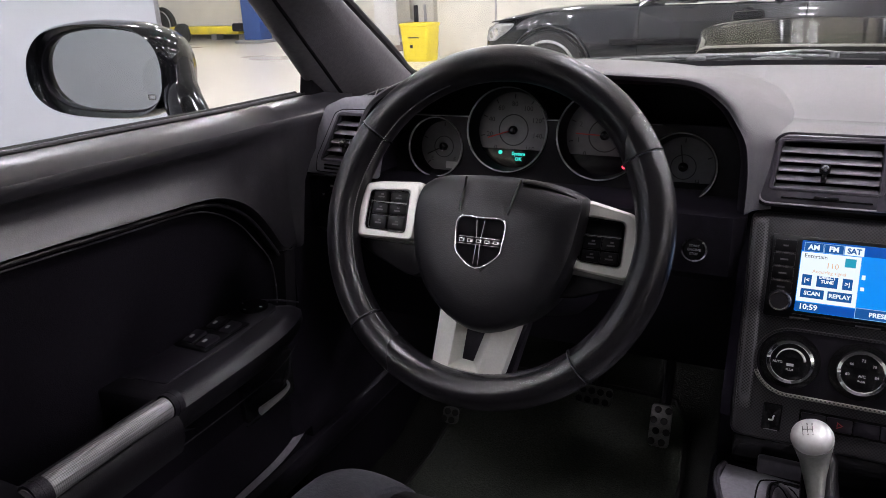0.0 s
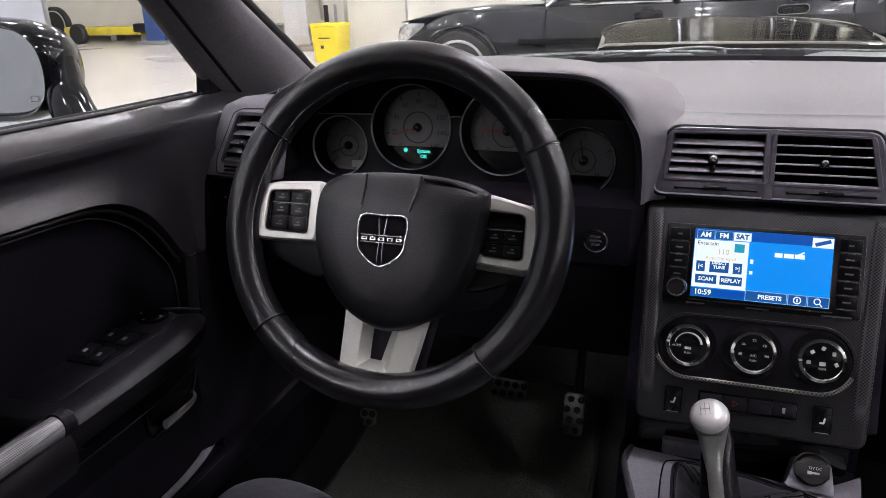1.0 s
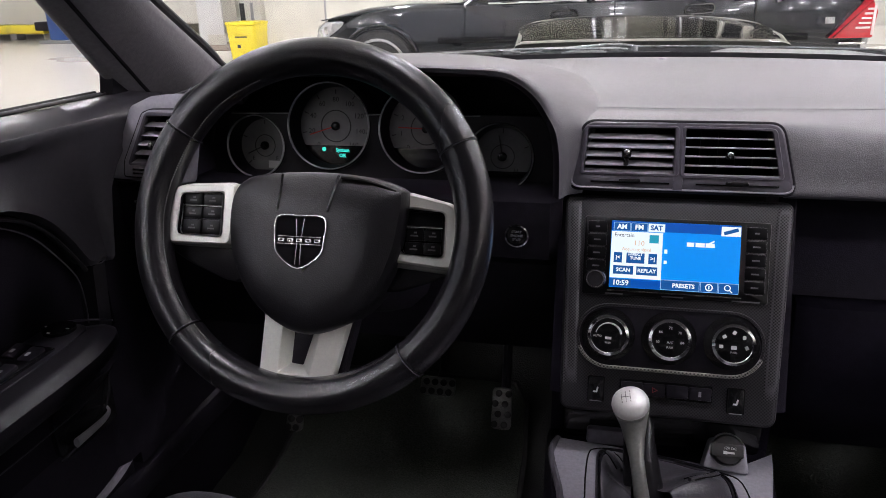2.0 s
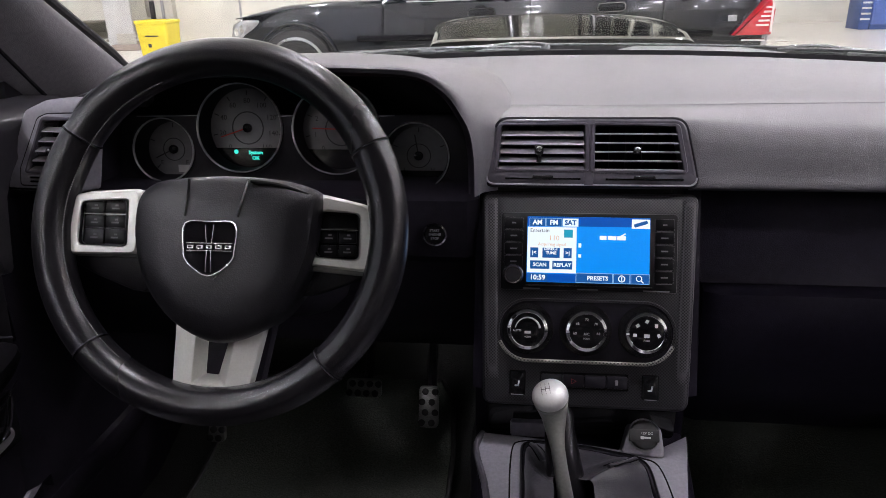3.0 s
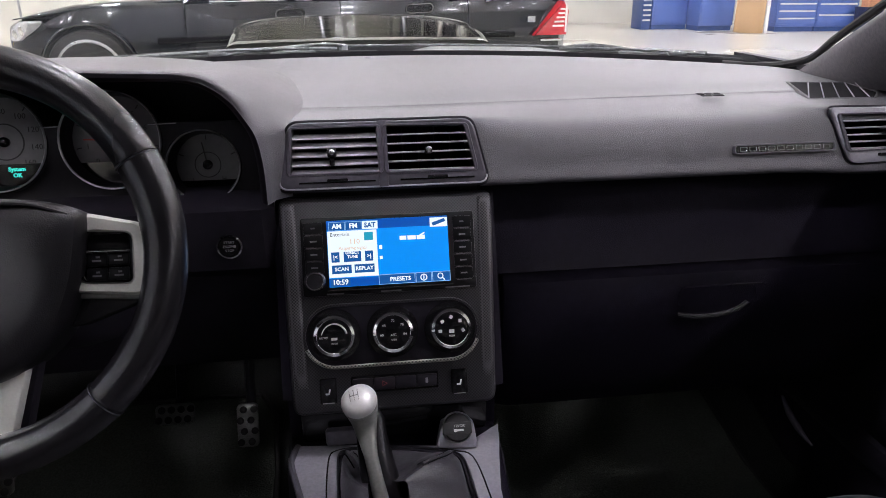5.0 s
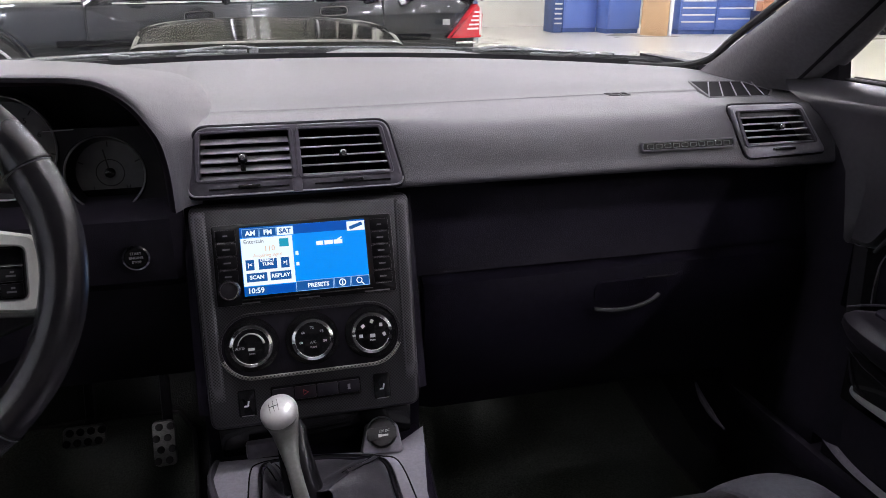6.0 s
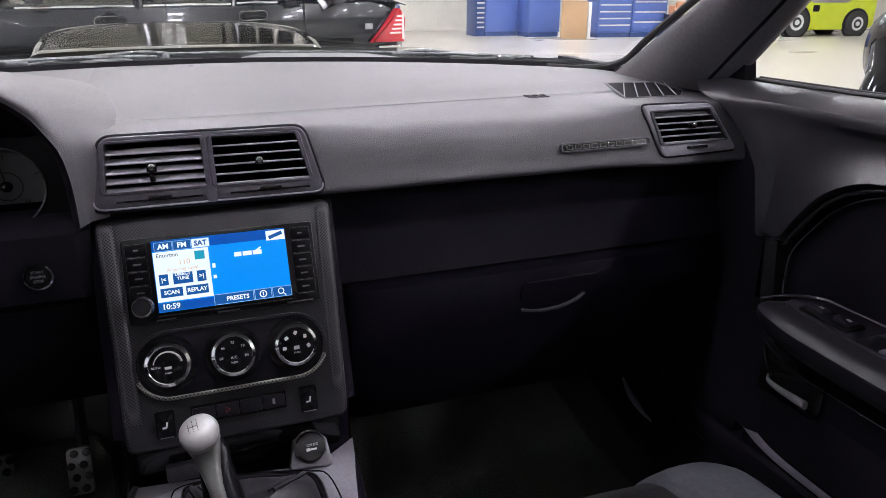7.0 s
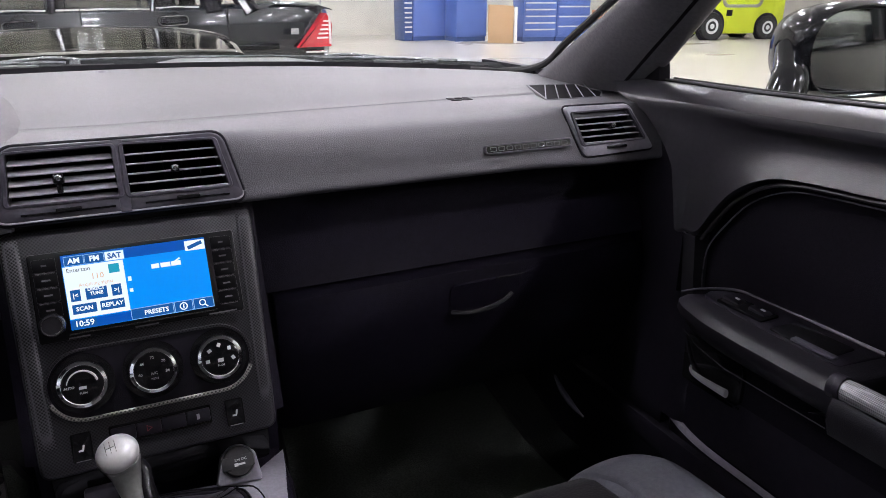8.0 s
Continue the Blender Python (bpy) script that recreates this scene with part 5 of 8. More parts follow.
SCREEN_BLUE = glow("screen_blue", (0.0, 0.26, 0.85), 1.0)
SCREEN_NAVY = glow("screen_navy", (0.0, 0.09, 0.5), 0.8)
SCREEN_KEY = glow("screen_key", (0.01, 0.12, 0.45), 0.7)
SCREEN_EDGE = glow("screen_edge", (0.35, 0.65, 1.0), 0.8)
SCREEN_WHITE = glow("screen_white", (0.82, 0.92, 1.0), 1.0)
SCREEN_INK = glow("screen_ink", (0.05, 0.07, 0.12), 0.5)
SCREEN_ORANGE = glow("screen_orange", (0.8, 0.5, 0.3), 0.9)
SCREEN_TEAL = glow("screen_teal", (0.02, 0.4, 0.6), 0.8)
HAZARD_RED = surface("hazard_red", (0.25, 0.02, 0.02), (0.3, 0.03, 0.03), rough=0.4)
build_stack()


# ---- console, shifter, power socket ----
def build_console():
    co = thing("floor_console", 0, -0.2, 0.24, "grey floor console between the seats", "console")
    # body between the seats
    rows = []
    for y, z, w in ((0.06, 0.520, 0.128), (-0.01, 0.526, 0.126), (-0.10, 0.530, 0.116), (-0.25, 0.533, 0.108), (-0.45, 0.54, 0.105), (-0.95, 0.55, 0.105)):
        rows.append([(-w - 0.014, y, 0.24), (-w - 0.012, y, z - 0.03), (-w - 0.006, y, z - 0.008), (-w, y, z - 0.004)] + [(w * k, y, z - 0.004) for k in (-0.5, 0, 0.5)] + [(w, y, z - 0.004), (w + 0.006, y, z - 0.008), (w + 0.012, y, z - 0.03), (w + 0.014, y, 0.24)])
    part("body", sheet(bmesh.new(), rows), DASH_LOW, co)
    # grey top plate with a rounded hole for the boot
    outer = [(-0.1198, -0.007), (-0.0646, -0.0124), (0.003, -0.0219), (0.050, -0.0300), (0.094, -0.0360), (0.112, -0.018), (0.1325, 0.0054), (0.1270, -0.030), (0.1213, -0.0574), (0.110, -0.12), (0.105, -0.25), (0.105, -0.42), (-0.104, -0.42), (-0.104, -0.25), (-0.1066, -0.1274), (-0.1255, -0.0394)]
    hole = smooth_line([(-0.0744, -0.1263), (-0.0748, -0.075), (-0.0742, -0.0378), (-0.0674, -0.0270), (-0.0481, -0.0255), (0.0024, -0.0305), (0.040, -0.0395), (0.066, -0.0485), (0.0785, -0.064), (0.0812, -0.1174), (0.082, -0.20), (0.060, -0.235), (0.0, -0.24), (-0.060, -0.235), (-0.076, -0.20)], 4, True)
    inner = [(x * 0.905 - 0.0005, -0.13 + (y + 0.13) * 0.905) for x, y in hole]
    c = Matrix.Translation((0, 0, 0.529))
    part("top_plate", holed(bmesh.new(), outer, hole, -0.008, 0.006, c, 0.001), CONSOLE_GREY, co, "satin grey console plate")
    part("boot_ring", frame_plate(bmesh.new(), [(x * 0.998, y) for x, y in hole], inner, -0.006, 0.0105, c, 0.003), DASH_BLACK, co, "black ring round the shift boot")
    part("ring_lip", tube(bmesh.new(), [(x * 0.955, -0.13 + (y + 0.13) * 0.955, 0.5398) for x, y in hole], 0.0011, 6, True), GLOSS_BLACK, co)
    groove = smooth_line([(-0.0858, -0.1267), (-0.0862, -0.080), (-0.0838, -0.0359), (-0.0757, -0.0240), (-0.0508, -0.0205), (0.0027, -0.0258), (0.040, -0.0345), (0.0693, -0.0440), (0.0885, -0.0585), (0.0953, -0.1205), (0.095, -0.20), (0.07, -0.25), (0.0, -0.255), (-0.07, -0.25), (-0.087, -0.20)], 4, True)
    part("plate_groove", tube(bmesh.new(), [(x, y, 0.5348) for x, y in groove], 0.0011, 6, True), DEEP_BLACK, co)
    part("plate_flank", tube(bmesh.new(), smooth_line([(-0.1225, -0.004, 0.531), (-0.1285, -0.0394, 0.531), (-0.1105, -0.1274, 0.531), (-0.108, -0.25, 0.531)], 4), 0.0045, 8), VENT_GREY, co)
    # soft leather boot, drawn up to the lever in broad folds
    def boot_at(i, t, out=0.0):
        x, y = inner[i % len(inner)]
        ang = 2 * math.pi * i / len(inner)
        g = t ** 1.5
        fx, f = (1 - g) + 0.24 * g, (1 - t) + 0.22 * t
        fold = math.sin(math.pi * t)
        fx *= 1 + 0.05 * math.sin(ang * 4 + 0.6) * fold
        rise = 0.006 * step(0, 0.10, t) + 0.034 * math.sin(t * 1.5)
        return (x * fx - 0.020 * t, -0.165 * t - 0.13 * (1 - t) + (y + 0.13) * f, 0.537 + rise + (0.005 * math.sin(ang * 4 + 1.6) + 0.0025 * math.sin(ang * 9 + 7 * t)) * fold)
    ts = (0.0, 0.03, 0.07, 0.12, 0.2, 0.28, 0.36, 0.44, 0.52, 0.6, 0.7, 0.8, 0.88, 0.95)
    boot = part("shift_boot", sheet(bmesh.new(), [[boot_at(i, t) for i in range(len(inner))] for t in ts], close=True), BOOT_LEATHER, co, "soft grey-black leather shift boot with stitched seams")
    for i in (12, 29):
        line = smooth_line([boot_at(i, t) for t in (0.03, 0.12, 0.25, 0.4, 0.55, 0.7)], 6)
        part("seam", tube(bmesh.new(), [Vector(p) + Vector((0, 0, 0.0020)) for p in line], 0.0022, 8), BOOT_LEATHER, boot)
        for a in (-0.0058, 0.0058):
            for p, q in zip(line, line[1:]):
                p, q = Vector(p) + Vector((a, 0, 0.0022)), Vector(q) + Vector((a, 0, 0.0022))
                part("stitch", tube(bmesh.new(), [p.lerp(q, 0.15), p.lerp(q, 0.75)], 0.0008, 5), DEEP_BLACK, boot)
    # dark cubby below the stack
    part("cubby", one_box((0, 0.045, 0.555), (0.236, 0.09, 0.05), r=0.008), GLOSS_BLACK, co)
    part("cubby_lip", one_box((-0.06, -0.012, 0.548), (0.055, 0.012, 0.022), pose(0, 0, 0, 0, 0, 0), r=0.004), VENT_GREY, co)
    return co


build_console()


def build_shifter():
    s = thing("gear_lever", -0.022, -0.15, 0.55, "silver and black gear lever with a shift-pattern knob", "gear lever")
    base, top = Vector((-0.021, -0.142, 0.535)), Vector((-0.044, -0.105, 0.655))
    ax = (top - base).normalized()
    side = (Vector((1, 0, 0)) - ax * ax.x).normalized()
    fwd = ax.cross(side)
    length = (top - base).length
    cap_ax = (ax * 0.80 - fwd * 0.72 - side * 0.08).normalized()
    cap_side = (side - cap_ax * side.dot(cap_ax)).normalized()
    cap_fwd = cap_ax.cross(cap_side)

    def ring(h, cx, cy, rx, ry, blend=0.0, n=28, power=0.8):
        c = (base + ax * h + side * cx + fwd * cy).lerp(top - cap_ax * (length - h) * 0.8, blend)
        u, v = side.lerp(cap_side, blend).normalized(), fwd.lerp(cap_fwd, blend).normalized()
        out = []
        for k in range(n):
            a = 2 * math.pi * k / n
            ca, sa = math.cos(a), math.sin(a)
            out.append(tuple(c + u * rx * math.copysign(abs(ca) ** power, ca) + v * ry * math.copysign(abs(sa) ** power, sa)))
        return out
    rows = [ring(h, cx, cy, rx, ry) for h, cx, cy, rx, ry in ((-0.01, 0.002, 0.003, 0.0215, 0.017), (0.03, 0.002, 0.003, 0.0210, 0.017), (0.06, 0.0025, 0.004, 0.0190, 0.016), (0.085, 0.004, 0.008, 0.0165, 0.014), (0.100, 0.007, 0.013, 0.0150, 0.012), (0.110, 0.008, 0.014, 0.010, 0.008))]
    grip = part("grip", sheet(bmesh.new(), rows, close=True), LEATHER, s, "black leather sides of the lever")
    rows = [ring(h, cx, cy, rx, ry, b) for h, cx, cy, rx, ry, b in ((-0.01, -0.001, -0.0125, 0.0092, 0.0075, 0), (0.02, -0.001, -0.0125, 0.0085, 0.0075, 0), (0.05, -0.001, -0.0112, 0.0074, 0.0078, 0), (0.070, -0.001, -0.009, 0.0076, 0.009, 0.05), (0.086, -0.001, -0.006, 0.0105, 0.0105, 0.2), (0.100, 0, -0.003, 0.0140, 0.013, 0.45), (0.113, 0, -0.001, 0.0175, 0.0165, 0.8), (length - 0.005, 0, 0, 0.0192, 0.0192, 1.0), (length - 0.003, 0, 0, 0.0180, 0.0180, 1.0))]
    part("stalk", sheet(bmesh.new(), rows, close=True), STALK_SILVER, s, "satin silver lever flaring into the knob")
    Kt = axes(top, cap_side, cap_fwd, cap_ax)
    cap = part("knob_cap", lathe(bmesh.new(), [(0.0180, -0.004), (0.0196, -0.0025), (0.0197, 0.0), (0.0188, 0.0035), (0.0165, 0.0062), (0.0125, 0.0079), (0.0075, 0.0086), (0.001, 0.0088)], Kt, 36), WHITE_CAP, s, "pale domed cap with gear pattern")
    Kp = at(Kt, -0.003, 0.003, 0.0)
    for x in (-0.0045, 0.0, 0.0045):
        part("gear_line", one_box((0, 0, 0), (0.0006, 0.0075, 0.0006), at(Kp, x, 0, 0.0087)), DIAL_MARK, cap)
    part("gear_line", one_box((0, 0, 0), (0.0096, 0.0006, 0.0006), at(Kp, 0, 0, 0.0087)), DIAL_MARK, cap)
    for w, x, y in (("1", -0.0045, 0.0058), ("3", 0.0, 0.0058), ("5", 0.0045, 0.0058), ("2", -0.0045, -0.0058), ("4", 0.0, -0.0058), ("6", 0.0045, -0.0058)):
        lettering("gear_number", w, 0.0030, at(Kp, x, y, 0.0085), DIAL_MARK, cap)
    return s


STALK_SILVER = surface("satin_lever_silver", (0.25, 0.257, 0.24), (0.31, 0.318, 0.297), rough=0.3, metal=0.35, scale=300)
WHITE_CAP = surface("pale_cap", (0.55, 0.55, 0.54), (0.62, 0.62, 0.61), rough=0.3, metal=0.3, scale=300)
build_shifter()


def build_socket():
    M = lean((0.0735, -0.0300, 0.5582), 36)
    s = thing("power_socket", 0.0735, -0.030, 0.53, "round capped power socket on the console", "power socket")
    part("socket_base", plate(bmesh.new(), rounded_poly([(-0.0265, -0.022), (0.0245, -0.026), (0.0205, 0.010), (-0.016, 0.014)], 0.006), -0.03, 0.0, M, 0.002), CONSOLE_GREY, s)
    part("socket_rim", lathe(bmesh.new(), [(0.0175, 0), (0.0185, 0.004), (0.0192, 0.004), (0.0195, 0)], M, 28, True), GREY_PRINT, s)
    cap = part("socket_cap", lathe(bmesh.new(), [(0.0172, 0), (0.0172, 0.007), (0.0155, 0.009), (0.010, 0.0095)], M, 28), RUBBER, s, "black rubber cap")
    part("cap_tab", one_box((-0.001, -0.001, 0), (0.036, 0.015, 0.004), at(M, 0, 0, 0.0085), r=0.0018), RUBBER, cap)
    lettering("cap_text", "12V DC", 0.0042, at(M, 0.002, 0.0015, 0.0108), WHITE_PRINT, cap)
    part("cap_icon", one_box((0, 0, 0), (0.011, 0.0022, 0.0005), at(M, 0.001, -0.0035, 0.0107)), WHITE_PRINT, cap)
    part("cap_icon", one_box((0, 0, 0), (0.004, 0.0036, 0.0005), at(M, -0.0035, -0.0035, 0.0107)), WHITE_PRINT, cap)


build_socket()


# ---- steering wheel ----
WHEEL = lean((-0.3605, -0.1765, 0.8632), 23.5)


def build_wheel():
    w = thing("steering_wheel", -0.36, -0.17, 0.86, "black leather three-spoke steering wheel with silver spokes", "steering wheel")
    R, r = 0.1635, 0.0178
    n, k = 96, 18

    def fat(deg):
        """Thumb rests swell the rim at ten and two."""
        a = min(abs((deg - t + 180) % 360 - 180) for t in (22, 158))
        return 1.0 + 0.13 * max(0.0, 1 - a / 22.0)
    bm = bmesh.new()
    rings = []
    for i in range(n):
        deg = 360 * i / n
        ca, sa = math.cos(radians(deg)), math.sin(radians(deg))
        ring = []
        for j in range(k):
            b = 2 * math.pi * j / k
            rr = R + r * (fat(deg) if math.cos(b) < 0 else 1.0) * math.cos(b)
            ring.append(bm.verts.new(WHEEL @ Vector((rr * ca, rr * sa, r * 1.08 * math.sin(b)))))
        rings.append(ring)
    for i in range(n):
        for j in range(k):
            bm.faces.new((rings[i][j], rings[(i + 1) % n][j], rings[(i + 1) % n][(j + 1) % k], rings[i][(j + 1) % k]))
    rim = part("rim", bm, LEATHER, w, "stitched black leather rim")

    def on_rim(deg, b, lift):
        rr = R + (r * (fat(deg) if math.cos(b) < 0 else 1.0) + lift) * math.cos(b)
        return WHEEL @ Vector((rr * math.cos(radians(deg)), rr * math.sin(radians(deg)), (r * 1.08 + lift) * math.sin(b)))
    for deg in (148, 28.5, 224, 313):
        part("seam", tube(bmesh.new(), [on_rim(deg, radians(-60 + 300 * j / 24), 0.0002) for j in range(25)], 0.0010, 6), GLOSS_BLACK, rim)
        part("seam_lip", tube(bmesh.new(), [on_rim(deg - 0.6, radians(10 + 160 * j / 16), 0.0002) for j in range(17)], 0.0006, 6), VENT_GREY, rim)
    sb = bmesh.new()
    for i in range(130):
        d0 = 112 + 123 * i / 130
        tube(sb, [on_rim(d0, radians(152), 0.0003), on_rim(d0 + 0.55, radians(152), 0.0003)], 0.0006, 4)
    part("stitching", sb, STITCH, rim)["kind"] = "stuff"
    # airbag cover: a loft of its outline
    out = smooth_line([(-0.072, 0.022), (-0.064, 0.0375), (-0.042, 0.0460), (0.010, 0.0495), (0.060, 0.0468), (0.092, 0.0390), (0.101, 0.0300), (0.099, 0.002), (0.094, -0.026), (0.079, -0.062), (0.051, -0.091), (0.012, -0.105), (-0.024, -0.093), (-0.050, -0.070), (-0.066, -0.040), (-0.073, -0.008)], 4, True)
    cx, cy = 0.013, -0.022
    rows = []
    for f, z in ((0.97, -0.04), (0.99, -0.015), (1.0, 0.004), (0.99, 0.013), (0.955, 0.0190), (0.88, 0.0225), (0.65, 0.0245), (0.35, 0.0255), (0.02, 0.026)):
        rows.append([WHEEL @ Vector((cx + (x - cx) * f, cy + (y - cy) * f, z - 0.16 * max(0, y * f - 0.022) - 0.05 * max(0, -y * f - 0.05))) for x, y in out])
    hub = part("airbag_cover", sheet(bmesh.new(), rows, close=True), HUB_VINYL, w, "grained black airbag cover")

    def cover_z(y):
        return 0.0243 - 0.16 * max(0, y - 0.022)
    for line in ([(-0.0185, 0.044), (-0.0180, 0.030), (-0.0195, 0.010)], [(0.0375, 0.0445), (0.0345, 0.030), (0.0300, 0.010)], [(0.0290, -0.012), (0.0240, -0.030), (0.010, -0.046)]):
        part("cover_line", tube(bmesh.new(), [WHEEL @ Vector((x, y, cover_z(y) + 0.0006)) for x, y in smooth_line(line, 4)], 0.0012, 6), GLOSS_BLACK, hub)
    part("cover_ridge", tube(bmesh.new(), [WHEEL @ Vector((x, y, cover_z(y) + z)) for x, y, z in smooth_line([(0.040, 0.0430, -0.001), (0.065, 0.0405, -0.002), (0.092, 0.0320, -0.006)], 4)], 0.0020, 8), HUB_VINYL, hub)
    # shield emblem: plain crossed bars in a chrome outline
    E = at(WHEEL, 0.0058, -0.0168, 0.0268)
    sh = smooth_line([(-0.0235, 0.021), (0.0, 0.0225), (0.0240, 0.021), (0.0245, -0.002), (0.0205, -0.015), (0.0, -0.0275), (-0.0205, -0.015), (-0.0245, -0.002)], 4, True)
    em = part("emblem", frame_plate(bmesh.new(), sh, [(x * 0.94, y * 0.94) for x, y in sh], -0.003, 0.0020, E, 0.0006), SATIN_CHROME, hub, "chrome shield emblem with crossed bars")
    part("emblem_field", plate(bmesh.new(), [(x * 0.93, y * 0.93) for x, y in sh], -0.003, 0.0006, E), DEEP_BLACK, em)
    for x, y, hgt, turn in ((-0.0032, 0.0105, 0.017, 6), (0.0032, 0.0105, 0.017, -6), (-0.0022, -0.0135, 0.020, -2), (0.0022, -0.0135, 0.020, 2)):
        part("emblem_bar", one_box((0, 0, 0), (0.0012, hgt, 0.0014), at(E, x, y, 0.0012) @ pose(0, 0, 0, 0, 0, turn), r=0.0005), SATIN_CHROME, em)
    for y in (0.0026, -0.0042):
        part("emblem_bar", one_box((0, 0, 0), (0.043, 0.0010, 0.0014), at(E, 0, y, 0.0010), r=0.0004, seg=1), SATIN_CHROME, em)
    for i in range(5):
        part("emblem_bar", one_box((0, 0, 0), (0.0060, 0.0034, 0.001), at(E, -0.0175 + 0.0088 * i, -0.0008, 0.0014), r=0.0004, seg=1), SATIN_CHROME, em)
        part("emblem_bar", one_box((0, 0, 0), (0.0034, 0.0016, 0.001), at(E, -0.0175 + 0.0088 * i, -0.0008, 0.0016), r=0.0002, seg=1), DEEP_BLACK, em)
    # side spokes with buttons
    left_o = rounded_poly([(-0.076, 0.0378), (-0.1265, 0.0350), (-0.1445, 0.0315), (-0.1512, 0.0190), (-0.1530, -0.0180), (-0.1470, -0.0258), (-0.078, -0.0245)], 0.006)
    left_i = rounded_poly([(-0.0905, 0.0265), (-0.1345, 0.0240), (-0.1362, -0.0155), (-0.0900, -0.0168)], 0.005)
    right_o = rounded_poly([(0.0985, 0.0350), (0.1425, 0.0250), (0.1478, 0.0165), (0.1490, -0.0290), (0.1425, -0.0365), (0.0840, -0.0310), (0.0885, 0.0050)], 0.005)
    right_i = rounded_poly([(0.0965, 0.0180), (0.1345, 0.0158), (0.1348, -0.0245), (0.0955, -0.0225)], 0.006)
    for o, i, s in ((left_o, left_i, -1), (right_o, right_i, 1)):
        Ms = at(WHEEL, 0, 0, -0.006)
        sp = part("spoke", holed(bmesh.new(), o, i, -0.014, 0.006, Ms, 0.003), SILVER, w, "satin silver spoke bezel")
        part("button_rim", holed(bmesh.new(), [(sum(p[0] for p in i) / len(i) + (x - sum(p[0] for p in i) / len(i)) * 1.04, sum(p[1] for p in i) / len(i) + (y - sum(p[1] for p in i) / len(i)) * 1.04) for x, y in i], i, 0.000, 0.0068, Ms, 0.0004), GLOSS_BLACK, sp)
        part("spoke_backing", plate(bmesh.new(), i, -0.012, 0.001, Ms), GLOSS_BLACK, sp)
        arm = [(s * 0.070, 0.030), (s * 0.12, 0.027), (s * 0.160, 0.030), (s * 0.166, -0.010), (s * 0.155, -0.030), (s * 0.115, -0.050), (s * 0.070, -0.055)]
        part("spoke_arm", plate(bmesh.new(), smooth_line(arm, 4, True), -0.026, -0.010, Ms, 0.004), LEATHER, sp)
        xs = [p[0] for p in i]
        ys = [p[1] for p in i]
        x0, x1, y0, y1 = min(xs), max(xs), min(ys), max(ys)
        if s < 0:
            rows = [(y1 - 0.0006, y1 - 0.0125, 2), (y1 - 0.0140, y1 - 0.0262, 2), (y1 - 0.0268, y0 + 0.0010, 2)]
        else:
            rows = [(y1 - 0.0010, y1 - 0.0150, 1), (y1 - 0.0162, y1 - 0.0285, 2), (y1 - 0.0292, y0 + 0.0010, 2)]
        for ky, (top, low, count) in enumerate(rows):
            bw = (x1 - x0 - 0.004) / count
            for kx in range(count):
                c = (x0 + 0.002 + bw * (kx + 0.5), (top + low) / 2)
                b = part("button", one_box((0, 0, 0), (bw - 0.0010, top - low - 0.0008, 0.0026), at(Ms, c[0], c[1], 0.0020), r=0.0009), RADIO_BLACK, sp)
                if count == 2:
                    part("button_mark", one_box((0, 0, 0), (0.0072, 0.0015, 0.0004), at(Ms, c[0], c[1] - 0.0012, 0.0034)), KEY_PRINT, b)
                    part("button_mark", one_box((0, 0, 0), (0.0030, 0.0016, 0.0004), at(Ms, c[0] + 0.001, c[1] + 0.0018, 0.0034)), KEY_PRINT, b)
        part("button_gap", one_box((0, 0, 0), (x1 - x0 - 0.003, 0.0008, 0.0004), at(Ms, (x0 + x1) / 2, rows[0][1] - 0.0007, 0.0040)), STALK_SILVER, sp)
        # lower bevel of the spoke, its shade painted with a darker silver
        foot = [(-0.152, -0.018), (-0.147, -0.027), (-0.078, -0.028), (-0.078, -0.020)] if s < 0 else [(0.149, -0.026), (0.1425, -0.0405), (0.082, -0.036), (0.083, -0.026)]
        part("spoke_foot", plate(bmesh.new(), rounded_poly(foot, 0.003), -0.020, -0.002, Ms, 0.003), STALK_SILVER, sp, "shaded lower edge of the spoke")
    # lower spoke: a silver fork of folded facets
    fb = bmesh.new()
    z1, z2, z3 = -0.0030, -0.0155, -0.022

    def facet(*pts):
        fb.faces.new([fb.verts.new(WHEEL @ Vector(p)) for p in pts])
    lt, lb, rt, rb = (-0.0178, -0.100, z1), (-0.0209, -0.1444, z1), (0.0207, -0.100, z1), (0.0120, -0.1451, z1)
    dlt, dlb, drt, drb = (-0.0100, -0.100, z2), (-0.0113, -0.1354, z2), (0.0108, -0.100, z2), (0.0010, -0.1363, z2)
    olt, olm, olb = (-0.0385, -0.082, z1 - 0.003), (-0.0393, -0.1248, z1 - 0.002), (-0.0396, -0.1456, z1 - 0.002)
    ort, orm, orb = (0.0490, -0.082, z1 - 0.003), (0.0415, -0.1160, z1 - 0.002), (0.0352, -0.1440, z1 - 0.002)
    rim_pts = [(0.0290, -0.1510, z1 - 0.004), (0.0, -0.1545, z1 - 0.005), (-0.0320, -0.1532, z1 - 0.004)]
    facet(olt, lt, lb, olb, olm)
    facet(rt, ort, orm, orb, rb)
    facet(lt, dlt, dlb, lb)
    facet(lb, dlb, drb, rb)
    facet(rb, drb, drt, rt)
    facet(olb, lb, rb, orb, *rim_pts)
    for a, b in ((olt, olm), (olm, olb), (orb, orm), (orm, ort)):
        facet(a, b, (b[0] * 1.03, b[1], z3), (a[0] * 1.03, a[1], z3))
    bmesh.ops.remove_doubles(fb, verts=fb.verts, dist=0.0003)
    bmesh.ops.recalc_face_normals(fb, faces=fb.faces)
    bmesh.ops.bevel(fb, geom=[e for e in fb.edges if len(e.link_faces) == 2], offset=0.0009, segments=2, affect="EDGES", profile=0.5)
    part("lower_spoke", fb, SILVER, w, "satin silver forked lower spoke", 0.2)
